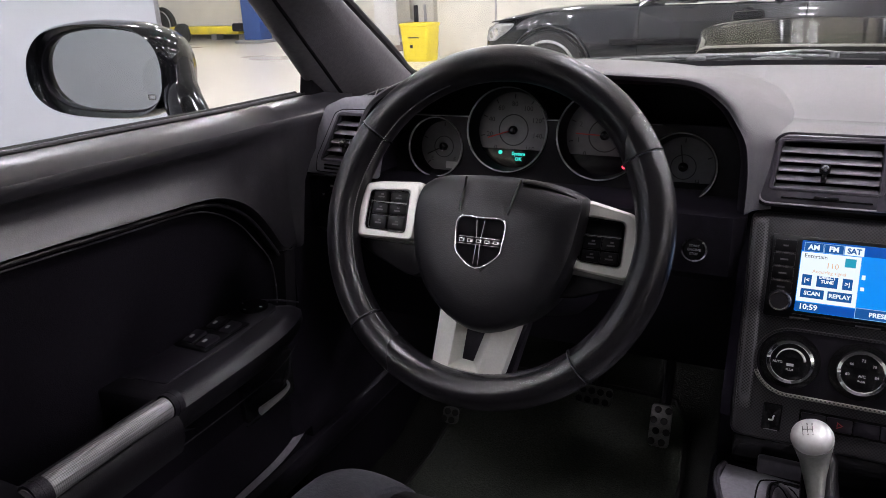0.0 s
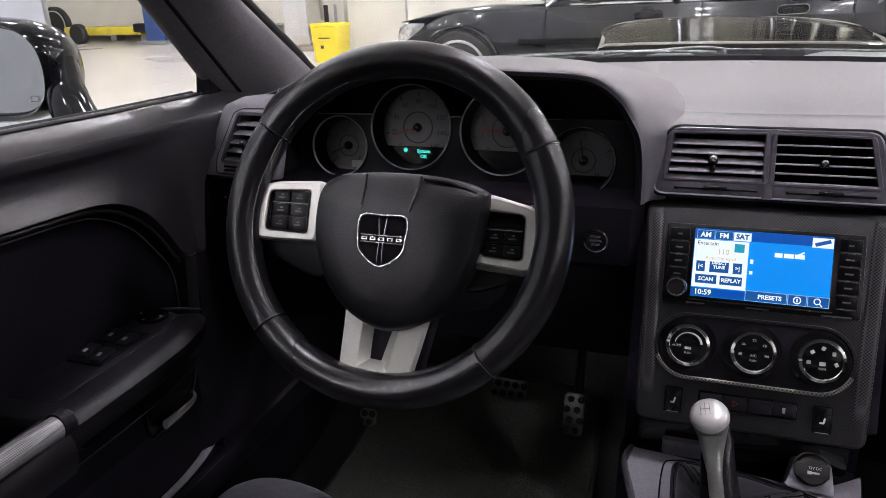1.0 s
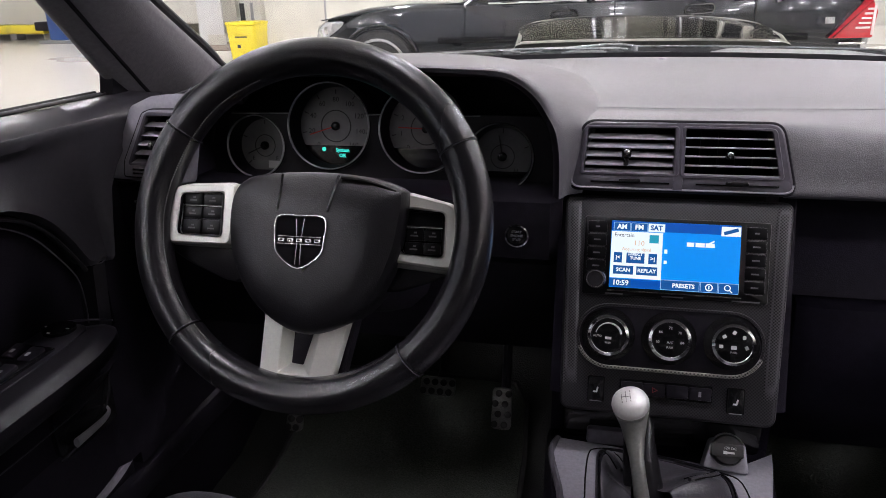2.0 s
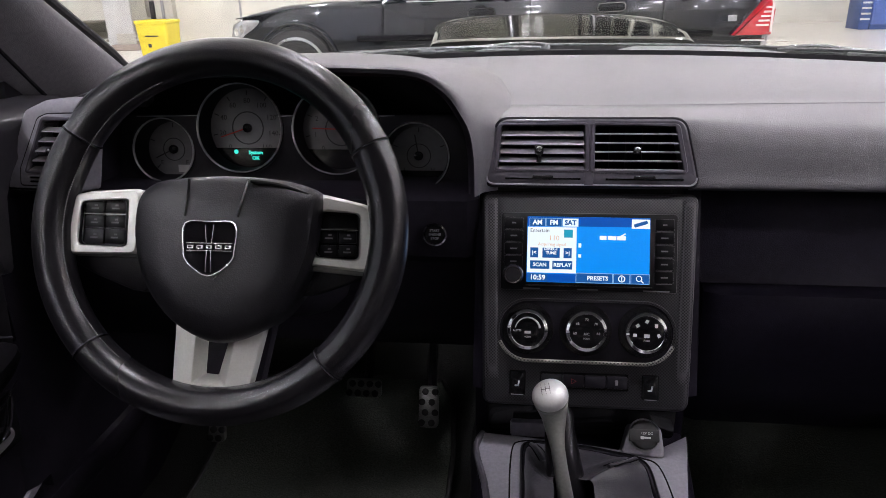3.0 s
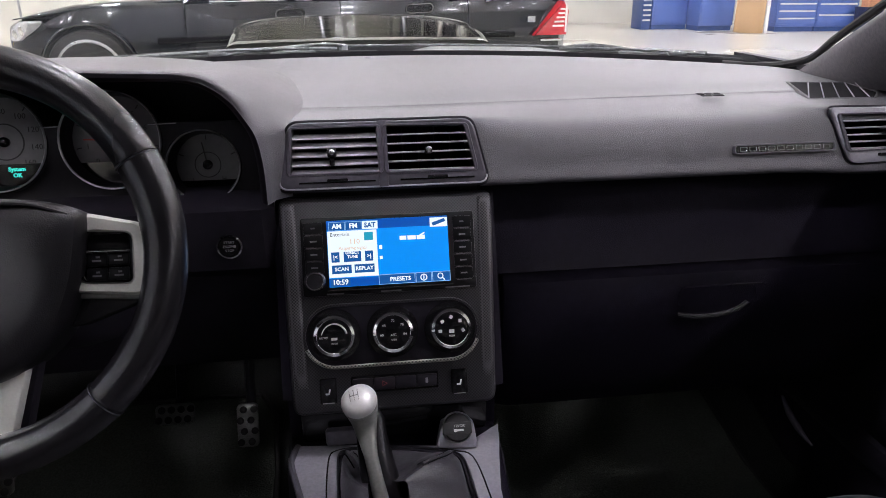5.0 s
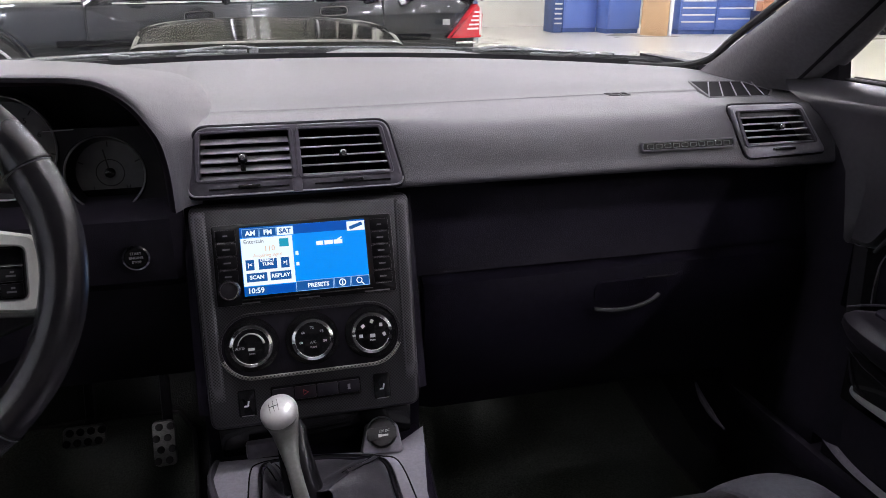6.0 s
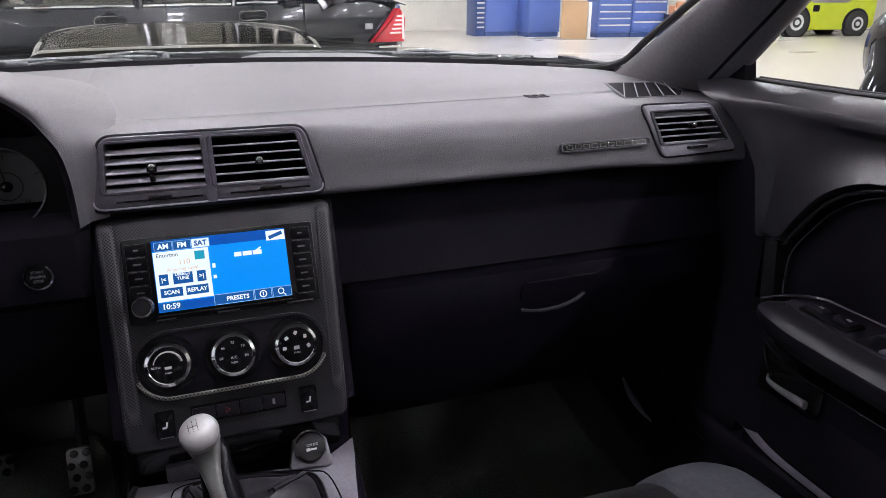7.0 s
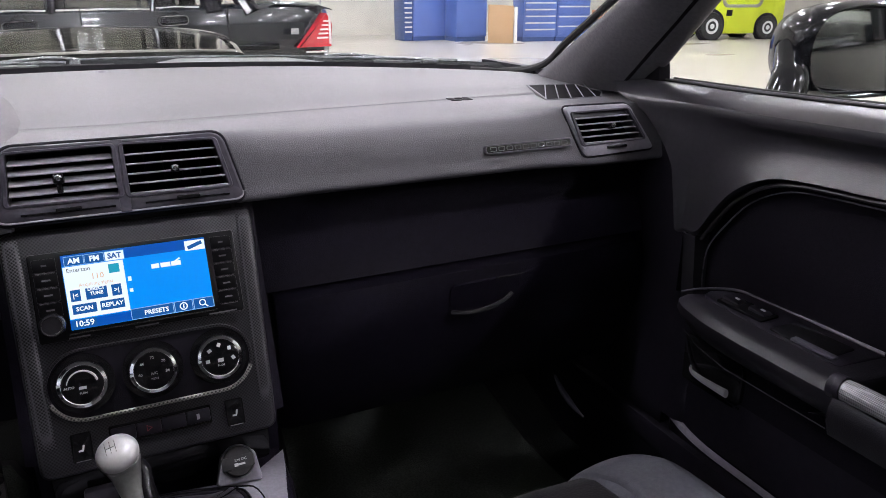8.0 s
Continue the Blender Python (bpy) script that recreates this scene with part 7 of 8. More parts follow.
LIME = surface("lime_paint", (0.50, 0.60, 0.02), (0.6, 0.7, 0.03), rough=0.35, scale=10)
NAVY = surface("navy_plastic", (0.012, 0.018, 0.06), (0.018, 0.026, 0.08), rough=0.5, scale=20)
CARTON = surface("orange_carton", (0.50, 0.22, 0.12), (0.58, 0.28, 0.16), rough=0.7, scale=12)
CARDBOARD = surface("tan_board", (0.42, 0.26, 0.13), (0.5, 0.32, 0.17), rough=0.7, scale=8, stretch=(1, 1, 6))
WHITE_PANEL = surface("white_vehicle_paint", (0.46, 0.48, 0.53), (0.52, 0.54, 0.59), rough=0.3, scale=2, coat=0.5)
GREY_STEEL = surface("grey_steel", (0.3, 0.3, 0.31), (0.4, 0.4, 0.41), rough=0.4, metal=0.6, scale=30)
ALLOY = surface("alloy_wheel", (0.5, 0.5, 0.5), (0.6, 0.6, 0.6), rough=0.3, metal=0.8, scale=60)
TAIL_RED = surface("red_lamp_lens", (0.45, 0.01, 0.02), (0.6, 0.02, 0.03), rough=0.12, scale=40, coat=0.8)
TAIL_WHITE = surface("clear_lamp_lens", (0.75, 0.6, 0.6), (0.85, 0.7, 0.7), rough=0.15, scale=40)
LAMP_CLEAR = surface("headlamp_lens", (0.42, 0.425, 0.43), (0.58, 0.585, 0.59), rough=0.12, scale=30, coat=1.0)
SEDAN_GLASS = pane_glass("sedan_glass", (0.62, 0.62, 0.60))
TUBE = glow("lamp_tube", (1.0, 0.94, 1.02), TUBE_POWER)

tagged(part("floor", one_box((0, 2, -0.1), (44, 44, 0.2)), FLOOR_MAT), "pale polished concrete workshop floor", "floor", kind="structure")
tagged(part("ceiling", one_box((0, 2, 5.6), (44, 44, 0.2)), CEIL_MAT), "white workshop ceiling", "ceiling", kind="structure")
for nm, c, sz in (("wall_north", (0, 17.6, 2.75), (44, 0.3, 5.5)), ("wall_partition", (-2.25, 10.9, 2.75), (6.9, 0.3, 5.5)), ("wall_return", (1.2, 14.2, 2.75), (0.3, 6.5, 5.5)), ("wall_south", (0, -14.0, 2.75), (44, 0.3, 5.5)), ("wall_east", (21, 2, 2.75), (0.3, 44, 5.5)), ("wall_west", (-21.0, 2, 2.75), (0.3, 44, 5.5))):
    tagged(part(nm, one_box(c, sz), WALL_MAT), "cream painted workshop wall", "wall", kind="structure")


def build_fixture(x, y, name="ceiling_light"):
    f = thing(name, x, y, 5.3, "compact ceiling light with two bright tubes", "light", "ceiling lights")
    part("housing", one_box((x, y, 5.36), (0.46, 0.64, 0.10), r=0.02), GREY_STEEL, f)
    for k in (-0.25, 0.25):
        part("hanger", one_box((x, y + k, 5.46), (0.04, 0.04, 0.12)), GREY_STEEL, f)
    for k in (-0.1, 0.1):
        part("lamp", one_box((x + k, y, 5.29), (0.14, 0.56, 0.04), r=0.015), TUBE, f, "lit tube")
    return f


FIRST = build_fixture(0, 0)
for x in (-12, -8, -4, 0, 4, 8, 12):
    for y in (-9, -6, -3, 0, 3, 6, 9, 12, 15):
        if (x, y) != (0, 0) and not (-6 < x < 2 and 9 < y < 12.5):
            copy_thing(FIRST, pose(x, y, 5.3))


def wheel_parts(parent, x, y, z, r, face):
    """Tyre and rim, axle along y; face is the way it looks."""
    M = axes((x, y, z), (1, 0, 0), (0, 0, 1), (0, face, 0))
    w = part("wheel", lathe(bmesh.new(), [(r * 0.74, -0.10), (r * 0.96, -0.10), (r, -0.07), (r, 0.07), (r * 0.96, 0.10), (r * 0.80, 0.105), (r * 0.76, 0.09)], M, 32), RUBBER, parent)
    part("rim", lathe(bmesh.new(), [(r * 0.76, 0.06), (r * 0.79, 0.105), (r * 0.73, 0.108), (r * 0.68, 0.07)], M, 32, True), ALLOY, w)
    part("rim_dish", lathe(bmesh.new(), [(r * 0.74, 0.02), (r * 0.74, 0.03)], M, 24), GLOSS_BLACK, w)
    part("rim_hub", lathe(bmesh.new(), [(r * 0.16, 0.02), (r * 0.15, 0.085), (r * 0.05, 0.09)], M, 16), ALLOY, w)
    for k in range(7):
        part("rim_spoke", one_box((0, r * 0.42, 0.07), (r * 0.12, r * 0.66, 0.03), M @ Matrix.Rotation(2 * math.pi * k / 7, 4, "Z"), r=0.008), ALLOY, w)
    return w


SEDAN_Y = 5.8


def build_sedan():
    c = thing("sedan", -0.35, SEDAN_Y + 0.9, 0.0, "dark blue-black four-door sedan parked side-on", "car")
    x0, x1 = -2.98, 2.07
    # body side sections along the length: beltline height, sill, fullness
    rows = []
    for x, zt, inn, zb in ((-2.98, 0.66, 0.50, 0.42), (-2.90, 0.72, 0.30, 0.28), (-2.70, 0.80, 0.12, 0.22), (-2.3, 0.88, 0.04, 0.2), (-1.8, 0.915, 0.0, 0.2), (-1.35, 0.915, 0.0, 0.2), (-0.5, 0.918, 0.0, 0.2), (0.5, 0.932, 0.0, 0.2), (1.2, 0.955, 0.0, 0.2), (1.7, 0.97, 0.05, 0.22), (1.95, 0.955, 0.14, 0.28), (2.05, 0.92, 0.30, 0.34), (2.07, 0.80, 0.50, 0.42)):
        y = SEDAN_Y + inn
        prof = [(y + 0.16, zt + 0.012), (y + 0.06, zt), (y + 0.02, zt - 0.03), (y - 0.005, zt - 0.14), (y - 0.01, zt - 0.20), (y - 0.02, lerp(zb, zt, 0.45)), (y - 0.005, lerp(zb, zt, 0.25)), (y + 0.03, zb + 0.04), (y + 0.10, zb)]
        far = [(2 * (SEDAN_Y + 0.92) - p, q) for p, q in reversed(prof)]
        rows.append([(x, p, q) for p, q in prof + far])
    part("body", sheet(bmesh.new(), rows, close=True), PAINT_BLUE_BLACK, c, "dark glossy body")
    # cabin: roof, posts, tinted panes and dark seats inside
    Y = SEDAN_Y

    def side(x, k, far):
        """A place on the cabin's side, from the belt (0) to the roof (1)."""
        y = lerp(0.06, 0.30, k)
        return (x, Y + (1.84 - y if far else y), lerp(0.905, 1.40, k))
    rows = [[(x, Y + 0.28, z - 0.02), (x, Y + 0.36, z + 0.02), (x, Y + 0.92, z + 0.05), (x, Y + 1.48, z + 0.02), (x, Y + 1.56, z - 0.02)] for x, z in ((-0.62, 1.37), (-0.2, 1.42), (0.5, 1.42), (1.0, 1.36))]
    part("roof", sheet(bmesh.new(), rows, 0.03, (0, 0, 1)), PAINT_BLUE_BLACK, c)
    for far in (False, True):
        for (xa, xb), (ta, tb) in (((-1.30, -0.29), (-0.60, -0.22)), ((-0.22, 0.47), (-0.16, 0.46)), ((0.53, 0.86), (0.52, 0.80))):
            g = part("side_window", sheet(bmesh.new(), [[side(xa, 0, far), side(xb, 0, far)], [side(ta, 1, far), side(tb, 1, far)]], 0.006, (0, 1, 0)), SEDAN_GLASS, c, "tinted side window")
            g.visible_shadow = False
        for b0, t0, r in ((-1.36, -0.63, 0.030), (-0.255, -0.19, 0.032), (0.50, 0.49, 0.026), (0.98, 0.90, 0.085), (1.30, 1.02, 0.080)):
            part("pillar", tube(bmesh.new(), [side(b0, -0.05, far), side(lerp(b0, t0, 0.5), 0.5, far), side(t0, 1.02, far)], r, 10), PAINT_BLACK, c)
    for a, b in (((-1.42, 0.94), (-0.62, 1.38)), ((1.58, 0.98), (1.0, 1.37))):
        g = part("end_window", sheet(bmesh.new(), [[(a[0], Y + 0.14, a[1]), (a[0], Y + 1.70, a[1])], [(b[0], Y + 0.32, b[1]), (b[0], Y + 1.52, b[1])]], 0.006, (0, 0, 1)), SEDAN_GLASS, c)
        g.visible_shadow = False
    part("deck", sheet(bmesh.new(), [[(x, Y + 0.05, z - 0.012), (x, Y + 0.92, z + 0.015), (x, Y + 1.79, z - 0.012)] for x, z in ((-2.75, 0.80), (-2.2, 0.88), (-1.4, 0.935), (-1.3, 0.90), (0.0, 0.60), (1.3, 0.90), (1.5, 0.975), (1.9, 0.965), (2.02, 0.93))], 0.01, (0, 0, -1)), PAINT_BLUE_BLACK, c)
    for x in (-0.25, 0.62):
        for y in (0.48, 1.36):
            rows = [[(x + dx, Y + y + w * math.cos(a), z + h * math.sin(a)) for a in [2 * math.pi * k / 20 for k in range(20)]] for dx, z, w, h in ((-0.06, 0.80, 0.20, 0.24), (-0.01, 0.82, 0.25, 0.30), (0.05, 0.82, 0.25, 0.30), (0.09, 0.80, 0.20, 0.24))]
            part("seat_back", sheet(bmesh.new(), rows, close=True), RUBBER, c, "dark seat inside the sedan")
            part("seat_headrest", one_box((x + 0.04, Y + y, 1.20), (0.09, 0.26, 0.17), r=0.035, seg=3), RUBBER, c)
    for xa, xb, zt in ((-1.15, -0.29, 0.913), (-0.22, 0.47, 0.925), (0.52, 0.86, 0.938)):
        part("window_trim", tube(bmesh.new(), [(xa, SEDAN_Y + 0.05, zt - 0.004), ((xa + xb) / 2, SEDAN_Y + 0.045, zt + 0.004), (xb, SEDAN_Y + 0.05, zt + 0.004)], 0.011, 8), CHROME, c, "bright window strip")
    for x in (-0.255, 0.49):
        part("window_post", tube(bmesh.new(), [(x, SEDAN_Y + 0.040, 0.908), (x + 0.03, SEDAN_Y + 0.135, 1.10)], 0.010, 8), GREY_STEEL, c, "bright window divider")
    for x, z in ((-0.48, 0.808), (0.64, 0.838)):
        F = axes((x, SEDAN_Y - 0.012, z), (1, 0, 0.04), (0, 0, 1), (0, -1, 0))
        h = part("door_handle", frame_plate(bmesh.new(), stadium(0.25, 0.085), stadium(0.22, 0.058), -0.01, 0.022, F, 0.008), DARK_CHROME, c, "dark chrome-ringed door handle")
        part("handle_bar", one_box((0, 0, 0.022), (0.22, 0.034, 0.02), F, r=0.009), PAINT_BLACK, h)
        part("handle_cup", lathe(bmesh.new(), [(0.07, 0), (0.06, 0.006), (0.02, 0.008)], axes((x, SEDAN_Y - 0.013, z), (1, 0, 0), (0, 0, 0.6), (0, -1, 0)), 20), PAINT_BLACK, h)
    for x in (-1.36, -0.05, 1.08):
        part("door_gap", one_box((x, SEDAN_Y - 0.017, 0.66), (0.008, 0.012, 0.60)), GLOSS_BLACK, c)
    part("side_moulding", tube(bmesh.new(), [(-1.6, SEDAN_Y - 0.022, 0.60), (0.0, SEDAN_Y - 0.028, 0.61), (1.5, SEDAN_Y - 0.02, 0.61)], 0.016, 8, flat=1.6), PAINT_BLACK, c)
    for x in (-2.17, 0.80):
        wheel_parts(c, x, SEDAN_Y + 0.045, 0.345, 0.355, -1)
        wheel_parts(c, x, SEDAN_Y + 1.75, 0.345, 0.355, 1)
        arch = [(x + 0.40 * math.cos(radians(a)), SEDAN_Y - 0.03, 0.345 + 0.40 * math.sin(radians(a))) for a in range(-10, 191, 10)]
        part("wheel_arch", tube(bmesh.new(), arch, 0.014, 8), PAINT_BLUE_BLACK, c)
        # body is uncut: a black disc paints the shade inside the wheel arch
        part("arch_hole", lathe(bmesh.new(), [(0.375, -0.02), (0.375, 0.024)], axes((x, SEDAN_Y, 0.345), (1, 0, 0), (0, 0, 1), (0, -1, 0)), 28), GLOSS_BLACK, c)
    # head and tail lamps
    Hl = axes((-2.74, SEDAN_Y + 0.150, 0), (0.743, -0.669, 0), (0, 0, 1), (-0.669, -0.743, 0))
    lens = part("headlamp", plate(bmesh.new(), smooth_line([(-0.17, 0.61), (-0.02, 0.605), (0.12, 0.685), (0.175, 0.765), (0.03, 0.762), (-0.12, 0.690)], 4, True), -0.10, 0.030, Hl, 0.015), LAMP_CLEAR, c, "pale headlamp lens")
    for u in (-0.06, 0.05):
        part("lamp_bowl", lathe(bmesh.new(), [(0.040, 0.024), (0.036, 0.034), (0.018, 0.036)], at(Hl, u, 0.69 if u > 0 else 0.66), 20), CHROME, lens)
    Tl = axes((1.82, SEDAN_Y + 0.045, 0), (1, 0.18, 0), (0, 0, 1), (0.18, -1, 0))
    lamp = part("tail_lamp", plate(bmesh.new(), rounded_poly([(-0.155, 0.590), (0.175, 0.590), (0.190, 0.800), (0.135, 0.890)], 0.012), -0.20, 0.045, Tl, 0.012), TAIL_RED, c, "red wedge-shaped tail lamp")
    for k in range(5):
        part("lamp_bar", one_box((0.125 - 0.010 * (4 - k), 0.672 + 0.036 * k, 0.047), (0.115 - 0.016 * k, 0.016, 0.006), Tl, r=0.003), TAIL_WHITE, lamp)
    part("lamp_edge", one_box((0.162, 0.735, 0.047), (0.022, 0.24, 0.006), Tl, r=0.003), TAIL_WHITE, lamp, "pale edge of the lamp")
    part("boot_badge", one_box((-0.19, 0.735, 0.060), (0.075, 0.050, 0.004), Tl, r=0.002), GREY_STEEL, c)
    part("bumper_lamp", one_box((1.85, SEDAN_Y + 0.03, 0.55), (0.2, 0.03, 0.02), r=0.006), CHROME, c)
    m = part("door_mirror", lathe(bmesh.new(), [(0.02, -0.10), (0.08, -0.06), (0.09, 0.0), (0.075, 0.06), (0.02, 0.08)], axes((-0.98, SEDAN_Y - 0.12, 1.02), (0, 1, 0), (0, 0, 1), (1, 0, 0)), 16), PAINT_BLUE_BLACK, c)
    return c


build_sedan()


def build_bin():
    b = thing("waste_bin", -5.72, 10.1, 0, "bright yellow plastic waste bin on the floor", "bin")
    rows = []
    for z, w in ((0.0, 0.215), (0.05, 0.22), (0.40, 0.24), (0.55, 0.25), (0.56, 0.262), (0.60, 0.262), (0.605, 0.23), (0.3, 0.21)):
        rows.append([(-5.72 + x, 10.1 + y, z) for x, y in rrect(w * 2, w * 2, 0.05, 4)])
    part("body", sheet(bmesh.new(), rows, close=True), YELLOW, b)
    part("label_bar", one_box((-5.72, 9.852, 0.38), (0.20, 0.012, 0.018)), DIAL_MARK, b)
    part("label_bar", one_box((-5.77, 9.866, 0.24), (0.05, 0.012, 0.05)), DIAL_MARK, b)
    part("foot", one_box((-5.72, 10.1, 0.012), (0.36, 0.36, 0.024), r=0.01), DASH_BLACK, b)


build_bin()


def build_cabinet(x, y, w, h, dep, turn, drawers, name, label):
    T = pose(x, y, 0, 0, 0, turn)
    c = thing(name, x, y, 0, label, "cabinet")
    part("body", one_box((0, 0, h / 2 + 0.05), (w, dep, h - 0.1), T, r=0.01), BLUE_STEEL, c)
    part("plinth", one_box((0, 0.02, 0.05), (w - 0.02, dep - 0.04, 0.1), T), BLUE_POST, c)
    n = drawers
    for k in range(n):
        z = 0.14 + (h - 0.2) * (k + 0.5) / n
        f = part("drawer", one_box((0, -dep / 2 - 0.008, z), (w - 0.06, 0.02, (h - 0.2) / n - 0.012), T, r=0.004), BLUE_STEEL, c)
        part("pull", one_box((0, -dep / 2 - 0.026, z + (h - 0.2) / n * 0.36), (w - 0.08, 0.02, 0.030), T, r=0.006), CEIL_MAT, f)
    return c


build_cabinet(7.135, 15.20, 0.83, 1.7, 0.6, 0, 1, "locker", "tall blue steel locker with drawers on its end")
build_cabinet(7.91, 14.60, 0.775, 1.7, 0.6, 0, 1, "locker", "tall blue steel locker against the wall")
build_cabinet(9.36, 13.95, 0.82, 1.5, 0.65, -8, 9, "tool_chest", "wide blue tool chest with many shallow drawers")
build_cabinet(10.19, 13.83, 0.84, 1.5, 0.65, -8, 6, "tool_chest", "wide blue tool chest with deep lower drawers")
ld = thing("drawer_cabinet", 6.60, 15.2, 0, "narrow blue drawer cabinet with bright pulls", "cabinet")
part("body", one_box((6.60, 15.22, 0.85), (0.20, 0.6, 1.7), r=0.01), BLUE_POST, ld)
for k in range(14):
    part("pull", one_box((6.60, 14.90, 0.20 + 0.105 * k), (0.18, 0.03, 0.034), r=0.008), CEIL_MAT, ld)
bd = thing("leaning_board", 8.17, 13.4, 0, "tan wooden board leaning by the tool chest", "board")
Tb = pose(8.17, 13.42, 0.0, -7, 3, -6)
part("panel", one_box((0, 0, 0.405), (0.60, 0.04, 0.80), Tb, r=0.005), CARDBOARD, bd)
part("edge_strip", one_box((0.35, -0.01, 0.395), (0.07, 0.05, 0.78), Tb, r=0.005), CEIL_MAT, bd, "white edge of the board")
nb = thing("parts_bin", 10.55, 13.1, 0, "dark navy plastic bin on the floor", "bin")
part("body", sheet(bmesh.new(), [[(10.55 + x, 13.1 + y, z) for x, y in rrect(w, 0.36, 0.03, 4)] for z, w in ((0.0, 0.34), (0.02, 0.36), (0.46, 0.40), (0.50, 0.42), (0.50, 0.38), (0.06, 0.34))], close=True), NAVY, nb)
part("bin_floor", one_box((10.55, 13.1, 0.05), (0.33, 0.32, 0.02)), NAVY, nb)
pb = thing("carton", 10.56, 13.1, 0.06, "small orange-brown carton standing in the bin", "box")
part("body", one_box((10.56, 13.1, 0.38), (0.26, 0.22, 0.62), r=0.006), CARTON, pb)
part("flap", one_box((10.56, 12.99, 0.72), (0.24, 0.02, 0.10), pose(0, 0, 0, 0, 0, 0), r=0.004), CARTON, pb)


def build_forklift():
    f = thing("forklift", 14.15, 12.85, 0, "lime yellow forklift parked on the workshop floor", "forklift")
    T = pose(14.15, 12.85, 0, 0, 0, -8)
    part("chassis", one_box((0, 0, 0.56), (2.2, 1.0, 0.84), T, r=0.06), LIME, f)
    part("counterweight", one_box((1.15, 0, 0.62), (0.5, 1.0, 0.92), T, r=0.12), LIME, f)
    part("seat_deck", one_box((0.2, 0, 1.0), (0.9, 0.9, 0.2), T, r=0.05), DASH_BLACK, f)
    for x in (-0.5, 0.9):
        for y in (-0.42, 0.42):
            part("post", one_box((x, y, 1.6), (0.07, 0.07, 1.2), T, r=0.02), DASH_BLACK, f)
    part("overhead_guard", one_box((0.2, 0, 2.22), (1.55, 0.98, 0.07), T, r=0.02), DASH_BLACK, f)
    for y in (-0.3, 0.3):
        part("mast_rail", one_box((-1.25, y, 1.15), (0.12, 0.10, 2.1), T, r=0.02), DASH_BLACK, f)
    part("stripe", frame_plate(bmesh.new(), rrect(1.15, 0.60, 0.16), rrect(1.0, 0.46, 0.12), 0.0, 0.015, T @ axes((0.1, -0.5, 1.04), (1, 0, 0), (0, 0, 1), (0, -1, 0)), 0.004), GREY_STEEL, f)
    part("cab_panel", one_box((0.25, 0, 1.10), (1.5, 0.96, 0.5), T, r=0.08), LIME, f)
    part("grille", one_box((-0.25, -0.505, 0.62), (0.16, 0.02, 0.14), T, r=0.004), DASH_BLACK, f)
    part("rear_lamp", one_box((1.05, -0.5, 1.02), (0.2, 0.05, 0.12), T, r=0.01), TAIL_RED, f)
    for x, r in ((-0.75, 0.32), (0.85, 0.28)):
        for y, face in ((-0.48, -1), (0.48, 1)):
            M = T @ axes((x, y, r), (1, 0, 0), (0, 0, 1), (0, face, 0))
            part("wheel_arch", lathe(bmesh.new(), [(r * 1.22, -0.02), (r * 1.22, 0.035)], M, 28), DASH_BLACK, f)
            w = part("wheel", lathe(bmesh.new(), [(r * 0.55, -0.1), (r * 0.95, -0.1), (r, -0.06), (r, 0.06), (r * 0.95, 0.1), (r * 0.55, 0.1)], M, 28), RUBBER, f)
            part("rim", lathe(bmesh.new(), [(r * 0.55, 0.02), (r * 0.55, 0.10), (r * 0.4, 0.105), (r * 0.2, 0.08), (r * 0.18, 0.11), (r * 0.05, 0.115)], M, 20), WHITE_PRINT, w)
    return f


build_forklift()


def build_lift():
    l = thing("vehicle_lift", -12.6, 14.3, 0, "blue two-post vehicle lift with yellow arm", "vehicle lift")
    part("post", one_box((-12.55, 14.3, 1.7), (0.55, 0.45, 3.4), r=0.03), BLUE_POST, l)
    part("base", one_box((-12.55, 14.3, 0.04), (0.9, 0.8, 0.08), r=0.02), GREY_STEEL, l)
    part("arm", one_box((-14.3, 14.4, 0.31), (2.4, 0.35, 0.20), r=0.03), LIFT_YELLOW, l)
    part("arm_end", one_box((-13.0, 14.3, 0.38), (0.5, 0.3, 0.2), r=0.03), DASH_BLACK, l)
    part("caster", lathe(bmesh.new(), [(0.22, -0.1), (0.25, -0.06), (0.25, 0.06), (0.22, 0.1)], axes((-15.0, 14.2, 0.25), (1, 0, 0), (0, 0, 1), (0, -1, 0)), 20), RUBBER, l)
    return l


build_lift()
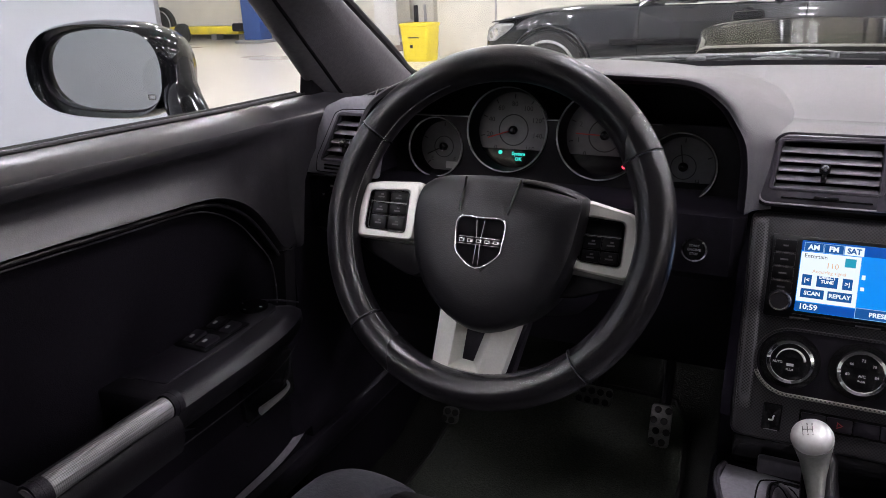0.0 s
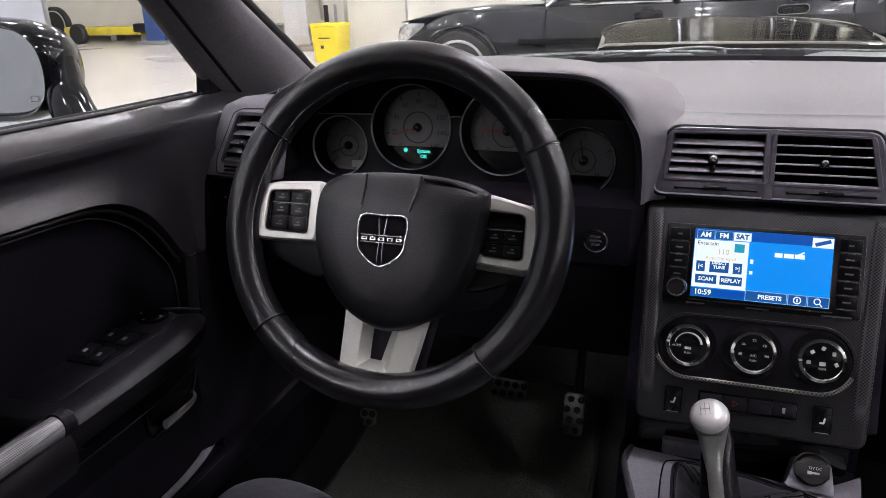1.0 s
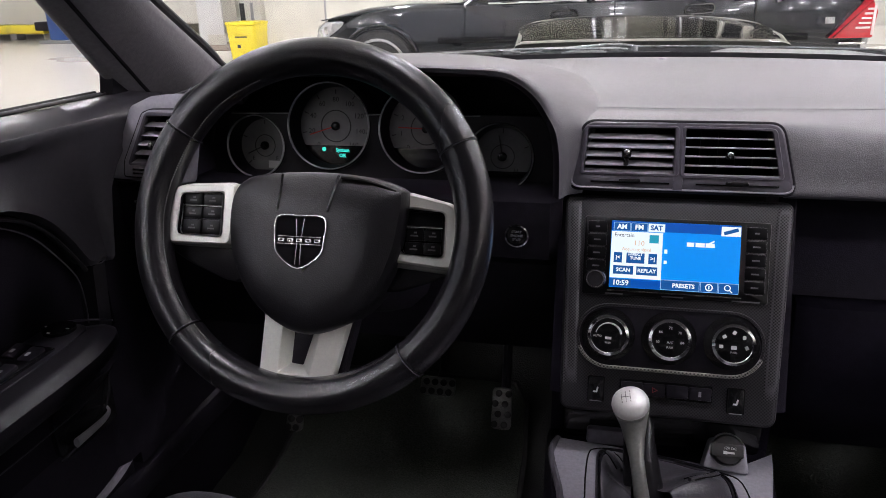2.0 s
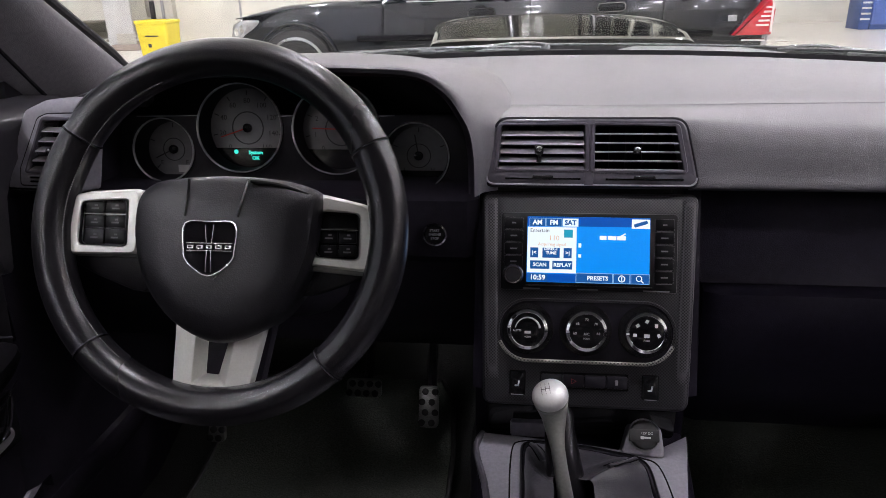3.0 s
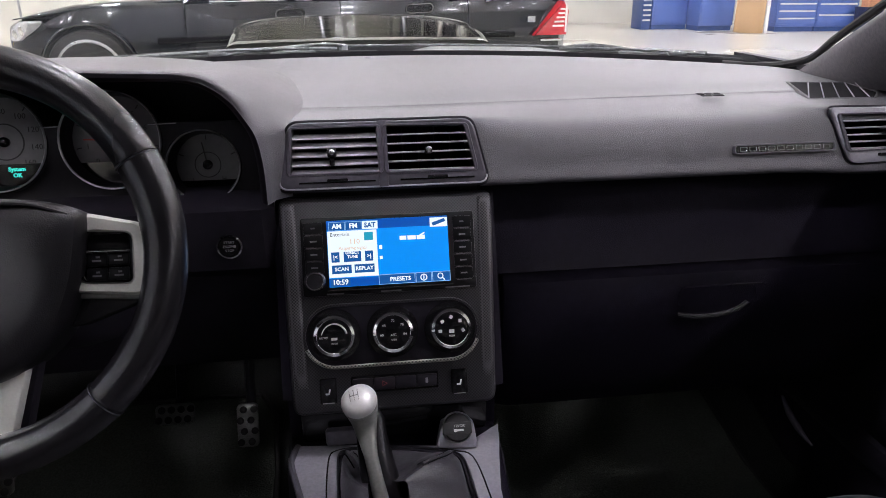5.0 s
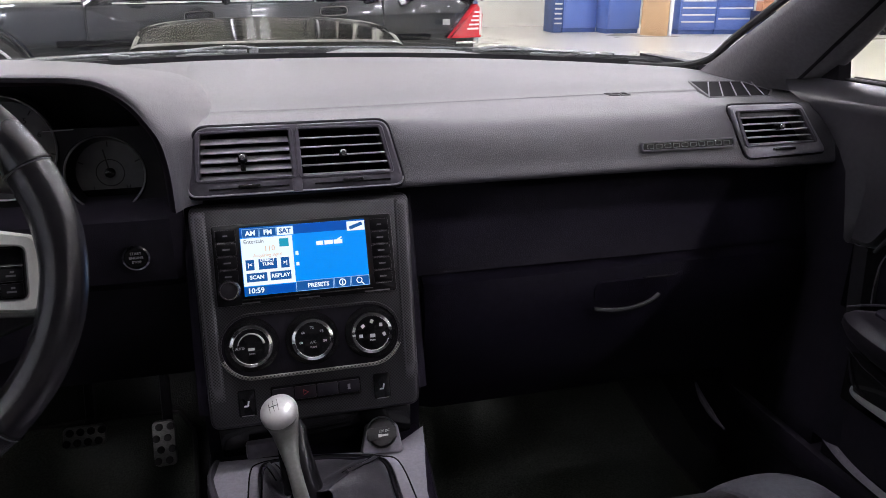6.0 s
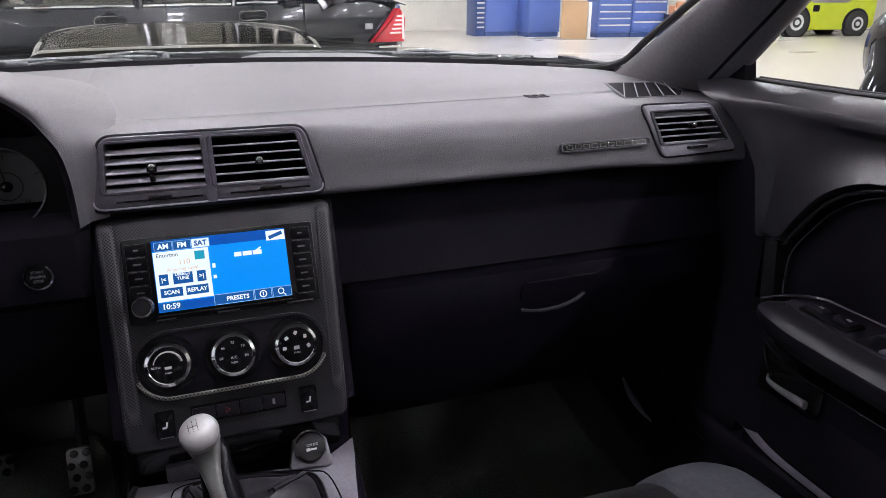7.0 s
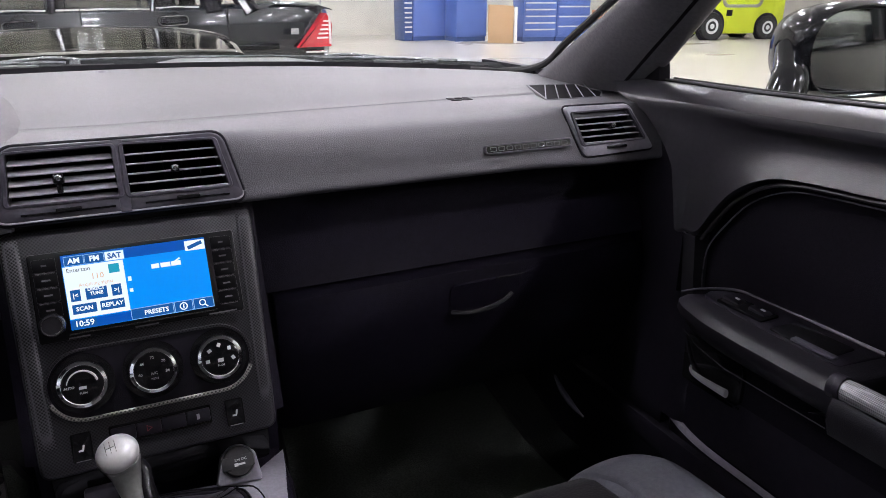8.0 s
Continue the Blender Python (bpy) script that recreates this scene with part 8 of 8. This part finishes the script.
# white vehicle side standing close beside the car
v = thing("white_van", -4.0, 0.0, 0, "tall white van parked alongside", "van")
part("body_side", sheet(bmesh.new(), [[(-2.3, y, z) for z in (0.35, 0.5, 1.2, 2.7)] for y in (-3.6, -1.0, 1.29)], 1.9, (-1, 0, 0)), WHITE_PANEL, v, "smooth white side panel")
part("edge_post", one_box((-2.315, 1.305, 1.52), (0.03, 0.03, 2.34), r=0.012), GREY_STEEL, v)
for y in (-2.6, 0.6):
    M = axes((-2.5, y, 0.36), (0, 1, 0), (0, 0, 1), (1, 0, 0))
    part("wheel", lathe(bmesh.new(), [(0.2, -0.1), (0.34, -0.1), (0.36, -0.06), (0.36, 0.06), (0.34, 0.1), (0.2, 0.1)], M, 24), RUBBER, v)

# white pickup raised on the lift
pk = thing("white_truck", -14.5, 15.9, 0.0, "cream-white truck standing in the lift bay", "truck")
rows = [[(x, 15.0 + i, z) for i, z in ((0.25, 2.0), (0.05, 1.5), (0.0, 0.9), (0.02, 0.40), (0.3, 0.34))] for x in (-19.0, -17.0, -14.0, -11.0, -9.4)]
part("body", sheet(bmesh.new(), rows, 1.7, (0, 1, 0)), WALL_MAT, pk, "cream body side")
for x in (-16.45, -11.9):
    wheel_parts(pk, x, 14.98, 0.46, 0.46, -1)
for x in (-13.9, -14.9):
    part("prop", one_box((x, 15.4, 0.2), (0.2, 0.3, 0.4)), GREY_STEEL, pk)
# open bay left of the partition: door leaf, low shelf and brown skirting
dl = thing("door_leaf", -8.0, 13.2, 0, "open white steel door", "door")
part("leaf", one_box((-8.12, 13.2, 1.05), (0.56, 0.06, 2.1), r=0.01), CEIL_MAT, dl)
part("kick_strip", one_box((-8.0, 13.16, 0.12), (0.40, 0.02, 0.2)), WALL_MAT, dl)
sh = thing("wall_cabinet", -7.55, 13.9, 0, "pale cabinet in the side bay", "cabinet")
part("body", one_box((-7.45, 13.9, 0.62), (0.5, 0.5, 1.24), r=0.02), WALL_MAT, sh)
part("niche", one_box((-7.62, 13.64, 0.56), (0.10, 0.02, 0.5)), TRIM_BLACK, sh)
part("niche", one_box((-7.40, 13.64, 0.62), (0.06, 0.02, 0.4)), GREY_STEEL, sh)
tagged(part("skirting_mat", one_box((-7.6, 13.0, 0.006), (1.3, 2.2, 0.012), r=0.004), WALL_TRIM), "brown entrance mat on the floor", "mat", kind="structure")
for x in (-4.63, -1.2):
    part("wall_joint", one_box((x, 10.745, 2.4), (0.03, 0.012, 4.8)), GREY_STEEL, bpy.data.objects["wall_partition"])
for x in (3.0, 5.3, 12.5):
    part("wall_joint", one_box((x, 17.445, 2.4), (0.04, 0.012, 4.8)), GREY_STEEL, bpy.data.objects["wall_north"])
